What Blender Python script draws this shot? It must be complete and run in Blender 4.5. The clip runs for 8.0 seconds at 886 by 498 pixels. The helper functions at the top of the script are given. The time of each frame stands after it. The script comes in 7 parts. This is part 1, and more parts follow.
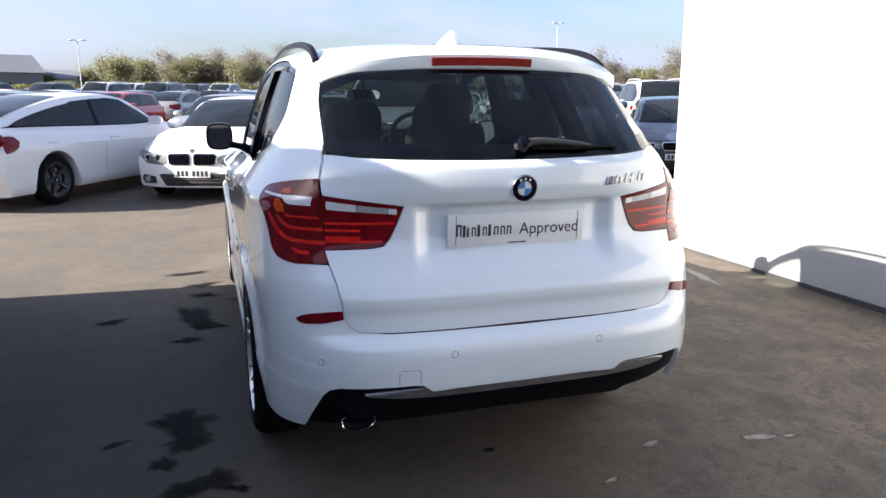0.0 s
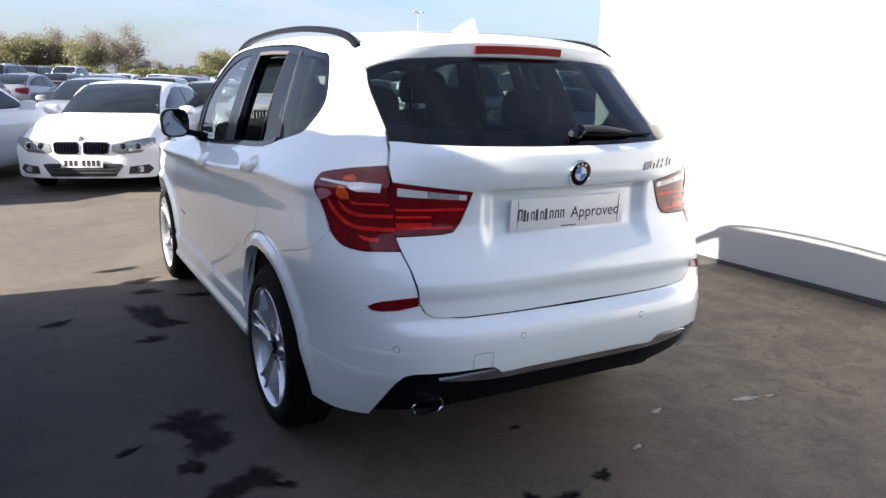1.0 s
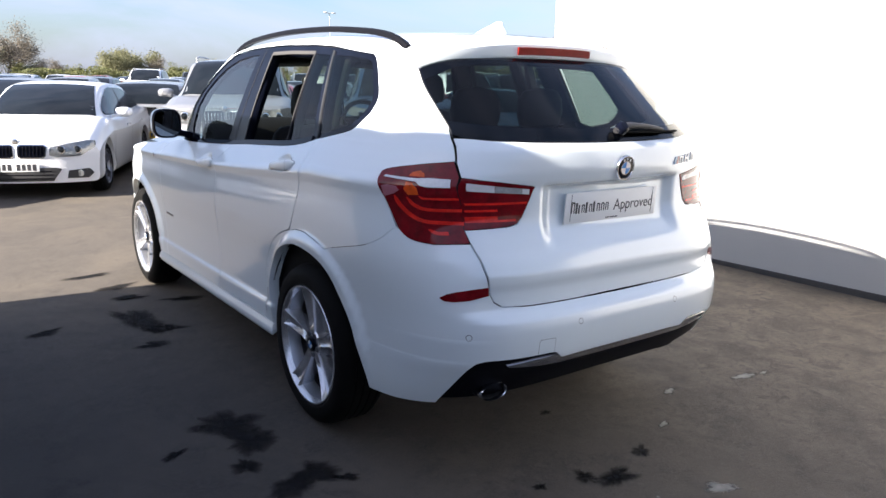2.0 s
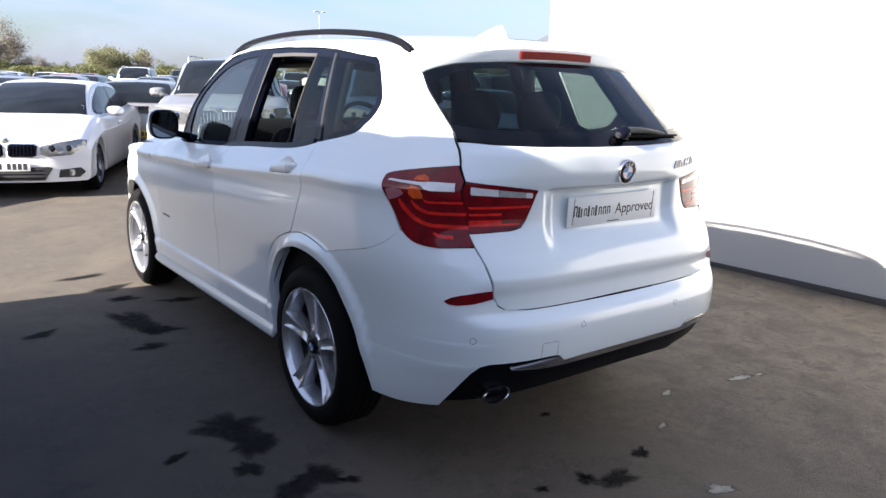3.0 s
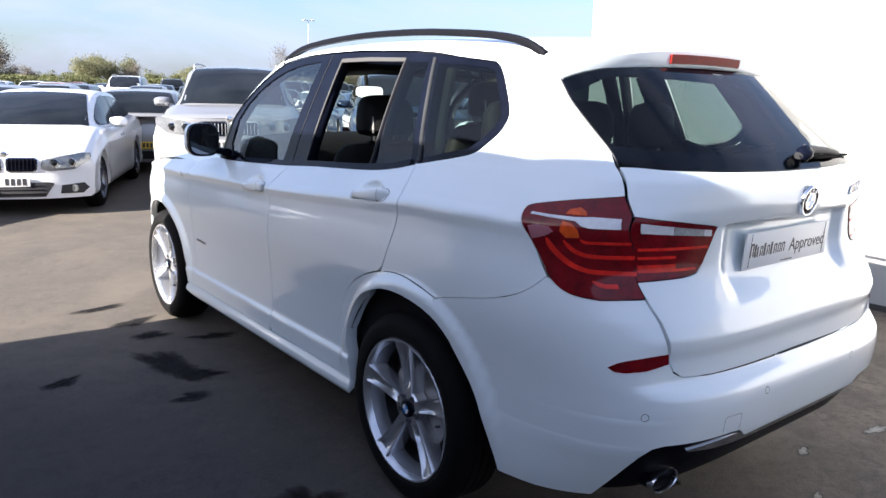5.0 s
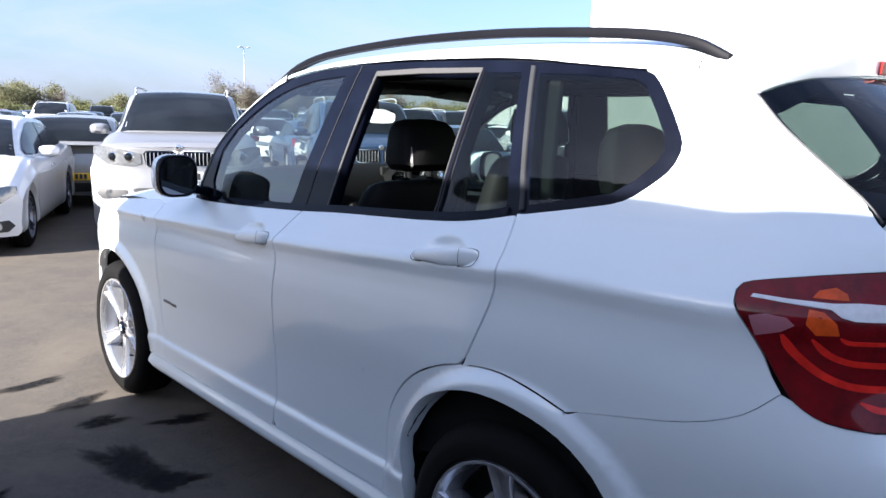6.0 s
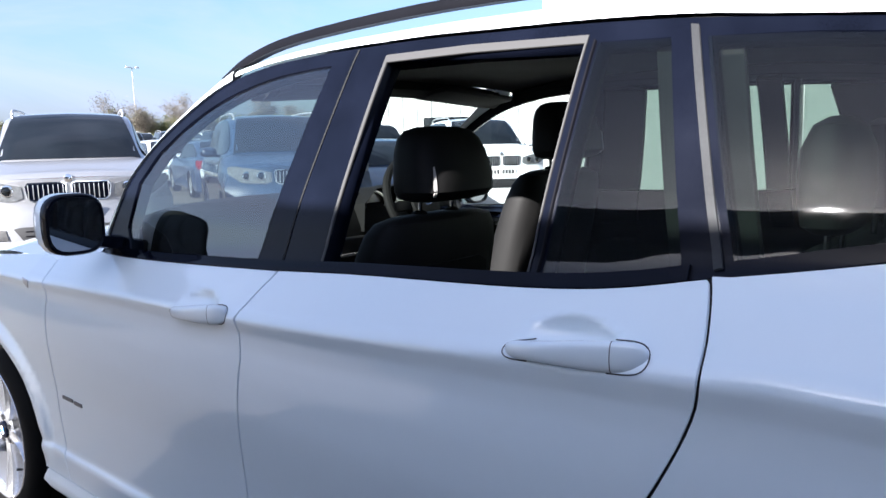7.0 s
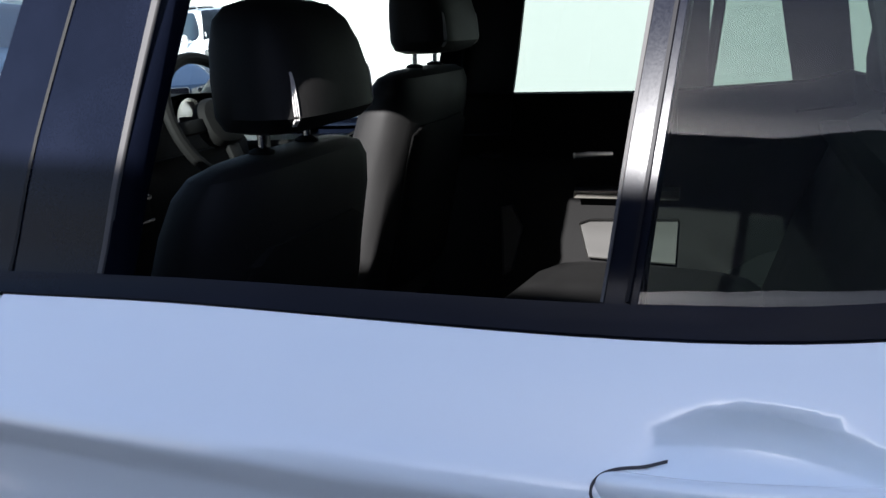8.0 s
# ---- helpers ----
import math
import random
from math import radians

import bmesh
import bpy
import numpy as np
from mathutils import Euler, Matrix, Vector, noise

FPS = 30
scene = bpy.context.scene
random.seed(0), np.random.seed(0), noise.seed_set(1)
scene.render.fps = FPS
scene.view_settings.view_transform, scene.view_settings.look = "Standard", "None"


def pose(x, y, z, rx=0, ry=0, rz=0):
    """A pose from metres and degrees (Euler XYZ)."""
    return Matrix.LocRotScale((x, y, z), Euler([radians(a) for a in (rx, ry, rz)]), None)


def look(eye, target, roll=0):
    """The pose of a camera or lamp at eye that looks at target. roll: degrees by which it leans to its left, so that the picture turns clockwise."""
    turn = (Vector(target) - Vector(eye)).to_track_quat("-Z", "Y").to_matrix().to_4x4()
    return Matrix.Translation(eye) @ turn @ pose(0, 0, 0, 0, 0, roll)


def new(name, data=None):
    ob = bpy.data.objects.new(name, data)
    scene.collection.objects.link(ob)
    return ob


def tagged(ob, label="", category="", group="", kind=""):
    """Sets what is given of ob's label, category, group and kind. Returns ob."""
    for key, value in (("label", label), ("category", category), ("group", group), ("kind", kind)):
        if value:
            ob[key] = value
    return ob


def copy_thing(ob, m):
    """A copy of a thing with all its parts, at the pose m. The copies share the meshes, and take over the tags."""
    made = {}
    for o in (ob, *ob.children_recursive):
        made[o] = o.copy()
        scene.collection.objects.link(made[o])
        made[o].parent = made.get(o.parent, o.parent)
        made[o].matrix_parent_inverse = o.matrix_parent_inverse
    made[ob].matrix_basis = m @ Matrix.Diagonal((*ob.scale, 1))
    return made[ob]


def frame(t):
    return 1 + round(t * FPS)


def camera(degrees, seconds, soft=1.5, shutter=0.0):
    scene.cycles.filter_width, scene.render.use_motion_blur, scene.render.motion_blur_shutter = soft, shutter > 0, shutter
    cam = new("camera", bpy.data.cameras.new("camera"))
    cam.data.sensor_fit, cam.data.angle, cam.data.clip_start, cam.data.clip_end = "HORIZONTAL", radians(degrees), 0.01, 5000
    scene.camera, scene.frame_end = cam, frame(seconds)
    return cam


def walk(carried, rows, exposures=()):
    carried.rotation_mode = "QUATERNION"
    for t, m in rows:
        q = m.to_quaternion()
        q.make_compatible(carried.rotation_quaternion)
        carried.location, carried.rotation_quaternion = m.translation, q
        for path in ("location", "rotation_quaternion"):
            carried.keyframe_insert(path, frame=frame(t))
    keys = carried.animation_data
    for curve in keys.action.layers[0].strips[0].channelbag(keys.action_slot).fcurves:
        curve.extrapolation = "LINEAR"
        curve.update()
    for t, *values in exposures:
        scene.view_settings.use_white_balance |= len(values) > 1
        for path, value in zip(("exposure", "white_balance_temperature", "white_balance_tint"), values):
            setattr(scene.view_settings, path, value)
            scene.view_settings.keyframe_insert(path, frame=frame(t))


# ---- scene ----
cam = camera(62.4, 8.0)
PATH = [
    (0, (-1.044, -2.287, 1.462), (-0.441, -0.423, 1.062), -0.1),
    (0.5, (-1.423, -2.226, 1.46), (-0.646, -0.436, 1.02), 0.2),
    (1, (-1.713, -2.051, 1.455), (-0.767, -0.342, 1.027), 0.7),
    (1.5, (-2.073, -1.926, 1.441), (-0.97, -0.304, 1.052), -0.7),
    (1.7, (-2.166, -1.889, 1.437), (-1.041, -0.29, 1.017), 0.1),
    (3, (-2.271, -1.832, 1.454), (-1.102, -0.265, 1.033), 1.1),
    (3.5, (-2.284, -1.825, 1.455), (-1.113, -0.261, 1.028), 0.6),
    (4, (-2.325, -1.754, 1.448), (-1.138, -0.203, 1.02), 0.3),
    (4.5, (-2.331, -1.487, 1.446), (-1.133, 0.067, 1.059), -0.3),
    (5, (-2.337, -1.095, 1.456), (-1.138, 0.455, 1.057), 1.0),
    (5.2, (-2.352, -0.911, 1.463), (-1.117, 0.62, 1.1), -0.0),
    (6.3, (-2.11, 0.084, 1.433), (-0.72, 1.491, 1.132), 0.9),
    (6.5, (-2.059, 0.261, 1.44), (-0.61, 1.609, 1.151), -0.7),
    (7, (-1.857, 0.668, 1.434), (-0.345, 1.945, 1.144), -1.4),
    (7.5, (-1.61, 1.007, 1.435), (0.068, 2.009, 1.008), -0.0),
    (8, (-1.375, 1.276, 1.426), (0.403, 1.985, 0.846), -1.8),
]
walk(cam, [(t, look(eye, target, roll)) for t, eye, target, roll in PATH], exposures=[(0.0, 2.27, 6050, 12), (5.0, 2.36, 5850, 12), (6.4, 2.34, 5600, 12), (7.0, 2.34, 5550, 12), (8.0, 2.14, 5500, 12)])

# ---- sky and sun ----
SUN = Vector((-0.902, 0.058, 0.428)).normalized()
world = bpy.data.worlds.new("sky")
scene.world = world
world.use_nodes = True
sky = world.node_tree.nodes.new("ShaderNodeTexSky")
sky.sky_type = "NISHITA"
sky.sun_disc = False
sky.sun_elevation = math.asin(SUN.z)
sky.sun_rotation = math.atan2(SUN.x, SUN.y)
sky.air_density, sky.dust_density, sky.ozone_density = 1.0, 2.3, 2.2
veil = world.node_tree.nodes.new("ShaderNodeMix")
veil.data_type = "RGBA"
veil.inputs["B"].default_value = (3.45, 3.6, 4.6, 1)
# thin streaky cloud, denser towards the horizon
way = world.node_tree.nodes.new("ShaderNodeTexCoord")
flat_sky = world.node_tree.nodes.new("ShaderNodeMapping")
flat_sky.inputs["Scale"].default_value = (1.0, 1.0, 4.0)
streak = world.node_tree.nodes.new("ShaderNodeTexNoise")
streak.inputs["Scale"].default_value, streak.inputs["Detail"].default_value, streak.inputs["Roughness"].default_value, streak.inputs["Distortion"].default_value = 2.6, 7.0, 0.58, 0.5
share = world.node_tree.nodes.new("ShaderNodeMapRange")
share.inputs["From Min"].default_value, share.inputs["From Max"].default_value = 0.36, 0.64
share.inputs["To Min"].default_value, share.inputs["To Max"].default_value = 0.12, 0.75
for a, b in ((way.outputs["Generated"], flat_sky.inputs["Vector"]), (flat_sky.outputs[0], streak.inputs["Vector"]), (streak.outputs["Fac"], share.inputs["Value"]), (share.outputs[0], veil.inputs["Factor"])):
    world.node_tree.links.new(a, b)
world.node_tree.links.new(sky.outputs[0], veil.inputs["A"])
world.node_tree.links.new(veil.outputs["Result"], world.node_tree.nodes["Background"].inputs[0])
world.node_tree.nodes["Background"].inputs[1].default_value = 0.050
sun = new("sun", bpy.data.lights.new("sun", "SUN"))
sun.data.energy, sun.data.angle, sun.data.color = 5.0, radians(0.55), (1.0, 0.885, 0.73)
sun.matrix_world = look(SUN * 60, (0, 0, 0))

# ---- materials ----
def shader(name):
    m = bpy.data.materials.new(name)
    m.use_nodes = True
    return m, m.node_tree.nodes, m.node_tree.links, m.node_tree.nodes["Principled BSDF"]


def node(nodes, kind, **values):
    n = nodes.new(kind)
    for k, v in values.items():
        n.inputs[k.replace("_", " ")].default_value = v
    return n


def surface(name, color, rough=0.5, metal=0.0, coat=0.0, vary=0.08, scale=6.0, fine=90.0, bump=0.0, ior=1.5, rvary=0.1):
    """A plain surface with two scales of mottling in colour and gloss, and a fine relief."""
    m, nodes, links, b = shader(name)
    pos = nodes.new("ShaderNodeNewGeometry")
    big = node(nodes, "ShaderNodeTexNoise", Scale=scale, Detail=5.0)
    small = node(nodes, "ShaderNodeTexNoise", Scale=fine, Detail=3.0)
    for n in (big, small):
        links.new(pos.outputs["Position"], n.inputs["Vector"])
    mix = nodes.new("ShaderNodeMath")
    mix.operation = "MULTIPLY_ADD"
    links.new(small.outputs["Fac"], mix.inputs[0])
    mix.inputs[1].default_value = 0.4
    links.new(big.outputs["Fac"], mix.inputs[2])
    ramp = node(nodes, "ShaderNodeMapRange")
    links.new(mix.outputs[0], ramp.inputs["Value"])
    ramp.inputs["From Min"].default_value, ramp.inputs["From Max"].default_value = 0.35, 1.05
    ramp.inputs["To Min"].default_value, ramp.inputs["To Max"].default_value = 1 - vary, 1 + vary
    mul = nodes.new("ShaderNodeVectorMath")
    mul.operation = "SCALE"
    mul.inputs[0].default_value = color
    links.new(ramp.outputs[0], mul.inputs["Scale"])
    links.new(mul.outputs[0], b.inputs["Base Color"])
    rr = node(nodes, "ShaderNodeMapRange")
    links.new(mix.outputs[0], rr.inputs["Value"])
    rr.inputs["From Min"].default_value, rr.inputs["From Max"].default_value = 0.35, 1.05
    rr.inputs["To Min"].default_value, rr.inputs["To Max"].default_value = rough * (1 - rvary), min(rough * (1 + rvary), 1)
    links.new(rr.outputs[0], b.inputs["Roughness"])
    b.inputs["Metallic"].default_value = metal
    b.inputs["IOR"].default_value = ior
    b.inputs["Coat Weight"].default_value = coat
    b.inputs["Coat Roughness"].default_value = 0.03
    if bump:
        bp = node(nodes, "ShaderNodeBump", Strength=bump, Distance=0.004)
        links.new(mix.outputs[0], bp.inputs["Height"])
        links.new(bp.outputs[0], b.inputs["Normal"])
    return m


def glazing(name, tint, gloss=0.02, ior=1.62):
    """Clear or tinted glass in a thin pane: it lets tinted light straight through and mirrors by Fresnel."""
    m, nodes, links, b = shader(name)
    nodes.remove(b)
    out = nodes["Material Output"]
    clear = nodes.new("ShaderNodeBsdfTransparent")
    clear.inputs[0].default_value = (*tint, 1)
    mirror = nodes.new("ShaderNodeBsdfGlossy")
    mirror.inputs["Roughness"].default_value = gloss
    # the share that is mirrored: little when met squarely, all at a grazing angle, alike from both sides
    facing = node(nodes, "ShaderNodeLayerWeight", Blend=0.5)
    steep = nodes.new("ShaderNodeMath")
    steep.operation = "POWER"
    links.new(facing.outputs["Facing"], steep.inputs[0])
    steep.inputs[1].default_value = 5.0
    fres = nodes.new("ShaderNodeMath")
    fres.operation = "MULTIPLY_ADD"
    links.new(steep.outputs[0], fres.inputs[0])
    square = ((ior - 1) / (ior + 1)) ** 2
    fres.inputs[1].default_value, fres.inputs[2].default_value = 1 - square, square
    mix = nodes.new("ShaderNodeMixShader")
    for a, c in ((fres.outputs[0], mix.inputs[0]), (clear.outputs[0], mix.inputs[1]), (mirror.outputs[0], mix.inputs[2]), (mix.outputs[0], out.inputs[0])):
        links.new(a, c)
    return m


def concrete():
    """Worn yard concrete: sandy patches, dark oil stains, fine grit, painted shade and bounce."""
    m, nodes, links, b = shader("yard_concrete")
    pos = nodes.new("ShaderNodeNewGeometry")
    def noise_at(scale, detail=6.0, rough=0.6, dist=0.0):
        n = node(nodes, "ShaderNodeTexNoise", Scale=scale, Detail=detail, Roughness=rough, Distortion=dist)
        links.new(pos.outputs["Position"], n.inputs["Vector"])
        return n.outputs["Fac"]
    def blend(fac, lo, hi, a, c, kind="MIX"):
        r = node(nodes, "ShaderNodeMapRange")
        links.new(fac, r.inputs["Value"])
        r.inputs["From Min"].default_value, r.inputs["From Max"].default_value = lo, hi
        x = nodes.new("ShaderNodeMix")
        x.data_type, x.blend_type = "RGBA", kind
        links.new(r.outputs[0], x.inputs["Factor"])
        for v, s in ((a, x.inputs["A"]), (c, x.inputs["B"])):
            if isinstance(v, tuple):
                s.default_value = (*v, 1)
            else:
                links.new(v, s)
        return x.outputs["Result"]
    c = blend(noise_at(0.35), 0.35, 0.65, (0.074, 0.062, 0.049), (0.102, 0.085, 0.066))
    c = blend(noise_at(2.2, 8.0, 0.7), 0.38, 0.66, c, (0.044, 0.038, 0.032))
    c = blend(noise_at(7.0, 6.0, 0.65, 0.3), 0.48, 0.66, c, (0.040, 0.035, 0.030))
    c = blend(noise_at(1.3, 5.0, 0.55, 0.4), 0.60, 0.68, c, (0.031, 0.028, 0.025))
    c = blend(noise_at(0.85, 7.0, 0.65, 0.6), 0.50, 0.66, c, (0.112, 0.091, 0.067))
    c = blend(noise_at(4.5, 7.0, 0.7, 0.5), 0.56, 0.66, c, (0.036, 0.031, 0.027))
    c = blend(noise_at(16.0, 6.0, 0.7), 0.55, 0.75, c, (0.125, 0.104, 0.082))
    c = blend(noise_at(70, 3.0), 0.3, 0.75, c, (0.096, 0.080, 0.063))
    c = blend(noise_at(260, 2.0), 0.55, 0.8, c, (0.036, 0.033, 0.030))
    def ragged_pool(x, y, reach, near, far, wobble):
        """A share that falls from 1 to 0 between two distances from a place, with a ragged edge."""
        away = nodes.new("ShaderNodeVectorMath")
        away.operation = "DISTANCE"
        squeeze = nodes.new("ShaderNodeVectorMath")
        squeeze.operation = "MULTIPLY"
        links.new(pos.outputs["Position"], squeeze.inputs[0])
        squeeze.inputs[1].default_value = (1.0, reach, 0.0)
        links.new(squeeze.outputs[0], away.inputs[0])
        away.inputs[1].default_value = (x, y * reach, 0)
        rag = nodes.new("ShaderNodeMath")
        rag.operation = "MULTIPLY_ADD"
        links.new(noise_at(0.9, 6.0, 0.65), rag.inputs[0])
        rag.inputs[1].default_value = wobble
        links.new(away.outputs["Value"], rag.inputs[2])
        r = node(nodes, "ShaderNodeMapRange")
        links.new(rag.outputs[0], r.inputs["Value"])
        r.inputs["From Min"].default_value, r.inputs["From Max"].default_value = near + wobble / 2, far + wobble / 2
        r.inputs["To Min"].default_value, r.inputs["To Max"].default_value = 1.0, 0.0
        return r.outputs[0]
    # shade left of the car painted into the concrete, dark and bluish
    c = blend(ragged_pool(-2.5, 0.7, 0.55, 0.6, 2.3, 1.2), 0.0, 1.0, c, (0.30, 0.335, 0.41), "MULTIPLY")
    # sandy film by the wall; its pale tone also paints in bounced light
    lit_sand = blend(noise_at(3.0, 7.0, 0.7, 0.4), 0.38, 0.60, (0.055, 0.045, 0.035), (0.150, 0.118, 0.086))
    lit_sand = blend(noise_at(9.0, 7.0, 0.75, 0.6), 0.52, 0.62, lit_sand, (0.050, 0.041, 0.033))
    lit_sand = blend(noise_at(30.0, 6.0, 0.75, 0.3), 0.52, 0.64, lit_sand, (0.046, 0.039, 0.032))
    lit_sand = blend(noise_at(60.0, 4.0, 0.7), 0.58, 0.70, lit_sand, (0.20, 0.165, 0.125))
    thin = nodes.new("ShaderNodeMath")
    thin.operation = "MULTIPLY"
    links.new(ragged_pool(2.3, 0.0, 0.35, 0.9, 2.6, 1.6), thin.inputs[0])
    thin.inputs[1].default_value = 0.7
    c = blend(thin.outputs[0], 0.0, 1.0, c, lit_sand)
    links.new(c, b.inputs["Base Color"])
    b.inputs["Roughness"].default_value = 0.85
    bp = node(nodes, "ShaderNodeBump", Strength=0.6, Distance=0.006)
    links.new(noise_at(120, 6.0), bp.inputs["Height"])
    links.new(bp.outputs[0], b.inputs["Normal"])
    return m


PAINT = surface("white_paint", (0.765, 0.83, 0.855), 0.30, coat=1.0, vary=0.012, scale=3, fine=40)
PAINT.node_tree.nodes["Principled BSDF"].inputs["Coat IOR"].default_value = 1.65
PAINT_FAR = surface("white_fleet_paint", (0.78, 0.79, 0.80), 0.32, coat=0.9, vary=0.02)
BLACK_PAINT = surface("black_paint", (0.012, 0.013, 0.015), 0.3, coat=0.9, vary=0.1)
GREY_PAINT = surface("grey_paint", (0.14, 0.15, 0.165), 0.35, metal=0.3, coat=0.9, vary=0.05)
NAVY = surface("navy_paint", (0.018, 0.035, 0.075), 0.3, coat=0.9, vary=0.05)
RED = surface("red_paint", (0.42, 0.02, 0.015), 0.3, coat=0.9, vary=0.05)
SILVER = surface("silver_paint", (0.27, 0.275, 0.29), 0.35, metal=0.4, coat=0.9, vary=0.03)
GLOSS_BLACK = surface("gloss_black_trim", (0.003, 0.004, 0.009), 0.07, vary=0.5, fine=420, ior=1.19, bump=0.007, rvary=0.5)
SURROUND = surface("window_surround", (0.003, 0.004, 0.009), 0.20, vary=0.5, fine=420, ior=1.21, bump=0.012, rvary=0.5)
SATIN_BLACK = surface("satin_black_trim", (0.005, 0.005, 0.007), 0.4, vary=0.15, ior=1.16)
BADGE = surface("badge_chrome", (0.34, 0.345, 0.36), 0.18, metal=1.0, vary=0.1)
PLASTIC = surface("black_plastic", (0.022, 0.022, 0.024), 0.55, vary=0.2, fine=400, bump=0.05)
RUBBER = surface("tyre_rubber", (0.006, 0.0059, 0.0058), 0.75, vary=0.25, scale=14, bump=0.1, ior=1.18)
ALLOY = surface("alloy", (0.62, 0.63, 0.66), 0.22, metal=0.8, coat=0.5, vary=0.05)
ALLOY_MID = surface("alloy_barrel", (0.36, 0.37, 0.40), 0.30, metal=0.75, vary=0.1)
# darker copy of the alloy: shade deep in the wheel put into its colour
SHADED_BARREL = surface("barrel_shade", (0.07, 0.07, 0.075), 0.45, metal=0.8, vary=0.15)
ALLOY_DARK = surface("dark_alloy", (0.10, 0.10, 0.11), 0.35, metal=0.8, vary=0.08)
CHROME = surface("chrome", (0.82, 0.83, 0.85), 0.07, metal=1.0, vary=0.03)
BRUSHED = surface("brushed_trim", (0.60, 0.60, 0.60), 0.22, metal=0.9, vary=0.08)
BRUSHED_DARK = surface("dark_bright_trim", (0.032, 0.033, 0.035), 0.40, metal=0.0, vary=0.3, fine=200, ior=1.22, rvary=0.4)
STEEL = surface("brake_steel", (0.28, 0.27, 0.26), 0.38, metal=0.9, vary=0.2)
LENS_RED = surface("red_lens", (0.135, 0.002, 0.005), 0.10, coat=0.35, vary=0.55, scale=25, ior=1.27)
LENS_BAR = surface("red_light_guide", (0.62, 0.016, 0.010), 0.15, coat=0.3, vary=0.35, scale=30, ior=1.3)
REFLEX = surface("pale_reflex", (0.34, 0.13, 0.16), 0.15, coat=0.3, vary=0.1)
LENS_HIGH = surface("high_brake_lens", (0.21, 0.014, 0.010), 0.35, vary=0.2, scale=30, ior=1.2)
LENS_CLEAR = surface("clear_lens", (0.66, 0.66, 0.67), 0.12, coat=1.0, vary=0.12, scale=60)
LENS_AMBER = surface("amber_lens", (0.62, 0.075, 0.008), 0.15, coat=0.3, vary=0.4, scale=30, ior=1.3)
BLUE = surface("badge_blue", (0.06, 0.25, 0.62), 0.2, coat=1.0, vary=0.02)
WHITE_GLOSS = surface("badge_white", (0.78, 0.78, 0.78), 0.2, coat=1.0, vary=0.02)
PLATE_WHITE = surface("plate_white", (0.80, 0.80, 0.78), 0.35, vary=0.04)
PLATE_YELLOW = surface("plate_yellow", (0.75, 0.48, 0.02), 0.35, vary=0.04)
INK = surface("plate_ink", (0.03, 0.03, 0.035), 0.4, vary=0.05)
FELT = surface("window_felt", (0.040, 0.039, 0.039), 0.7, vary=0.1)
FELT_BLACK = surface("black_arch_felt", (0.008, 0.008, 0.008), 0.95, vary=0.2)
LEATHER = surface("black_leather", (0.010, 0.0098, 0.0098), 0.64, vary=0.2, scale=12, fine=350, bump=0.25, ior=1.32)
LEATHER_GREY = surface("grey_leather", (0.115, 0.110, 0.098), 0.5, vary=0.1, fine=350, bump=0.2)
SUNLIT_INSERT = surface("grey_sunlit_vinyl", (0.024, 0.023, 0.021), 0.6, vary=0.15, fine=300, bump=0.1)
THREAD = surface("grey_thread", (0.42, 0.41, 0.40), 0.7)
CABIN = surface("cabin_plastic", (0.0065, 0.0064, 0.0064), 0.75, vary=0.15, fine=300, bump=0.1, ior=1.22)
LINER = surface("headliner", (0.013, 0.013, 0.0125), 0.9, vary=0.1, fine=300)
CARPET = surface("carpet", (0.02, 0.02, 0.02), 0.95, vary=0.3, fine=200, bump=0.4)
GLASS = glazing("clear_glass", (0.74, 0.82, 0.79), ior=2.4)
PRIVACY = glazing("privacy_glass", (0.32, 0.39, 0.36), ior=1.49)
REAR_PRIVACY = glazing("rear_privacy_glass", (0.20, 0.25, 0.25), ior=1.45)
FLEET_GLASS = surface("fleet_glass", (0.007, 0.009, 0.011), 0.05, vary=0.6, scale=2.5, ior=1.42)
MIRROR = surface("mirror_glass", (0.72, 0.74, 0.77), 0.02, metal=1.0, vary=0.02)
HEADLAMP = surface("headlamp_glass", (0.22, 0.23, 0.24), 0.12, metal=0.5, coat=0.6, vary=0.5, scale=30)
DOOR_MIRROR = surface("tinted_mirror_glass", (0.22, 0.235, 0.26), 0.02, metal=1.0, vary=0.02)
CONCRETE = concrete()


def stain(name, color, rough):
    """A film that thins out to nothing towards its ragged edge."""
    m, nodes, links, b = shader(name)
    geo = nodes.new("ShaderNodeNewGeometry")
    body = nodes.new("ShaderNodeAttribute")
    body.attribute_name = "film"
    n = node(nodes, "ShaderNodeTexNoise", Scale=28.0, Detail=6.0, Roughness=0.65)
    links.new(geo.outputs["Position"], n.inputs["Vector"])
    add = nodes.new("ShaderNodeMath")
    add.operation = "MULTIPLY_ADD"
    links.new(n.outputs["Fac"], add.inputs[0])
    add.inputs[1].default_value = 1.25
    links.new(body.outputs["Fac"], add.inputs[2])
    r = node(nodes, "ShaderNodeMapRange")
    links.new(add.outputs[0], r.inputs["Value"])
    r.inputs["From Min"].default_value, r.inputs["From Max"].default_value = 0.50, 1.62
    r.inputs["To Min"].default_value, r.inputs["To Max"].default_value = 0.0, 0.95
    links.new(r.outputs[0], b.inputs["Alpha"])
    b.inputs["Base Color"].default_value = (*color, 1)
    b.inputs["Roughness"].default_value = rough
    b.inputs["IOR"].default_value = 1.2
    return m


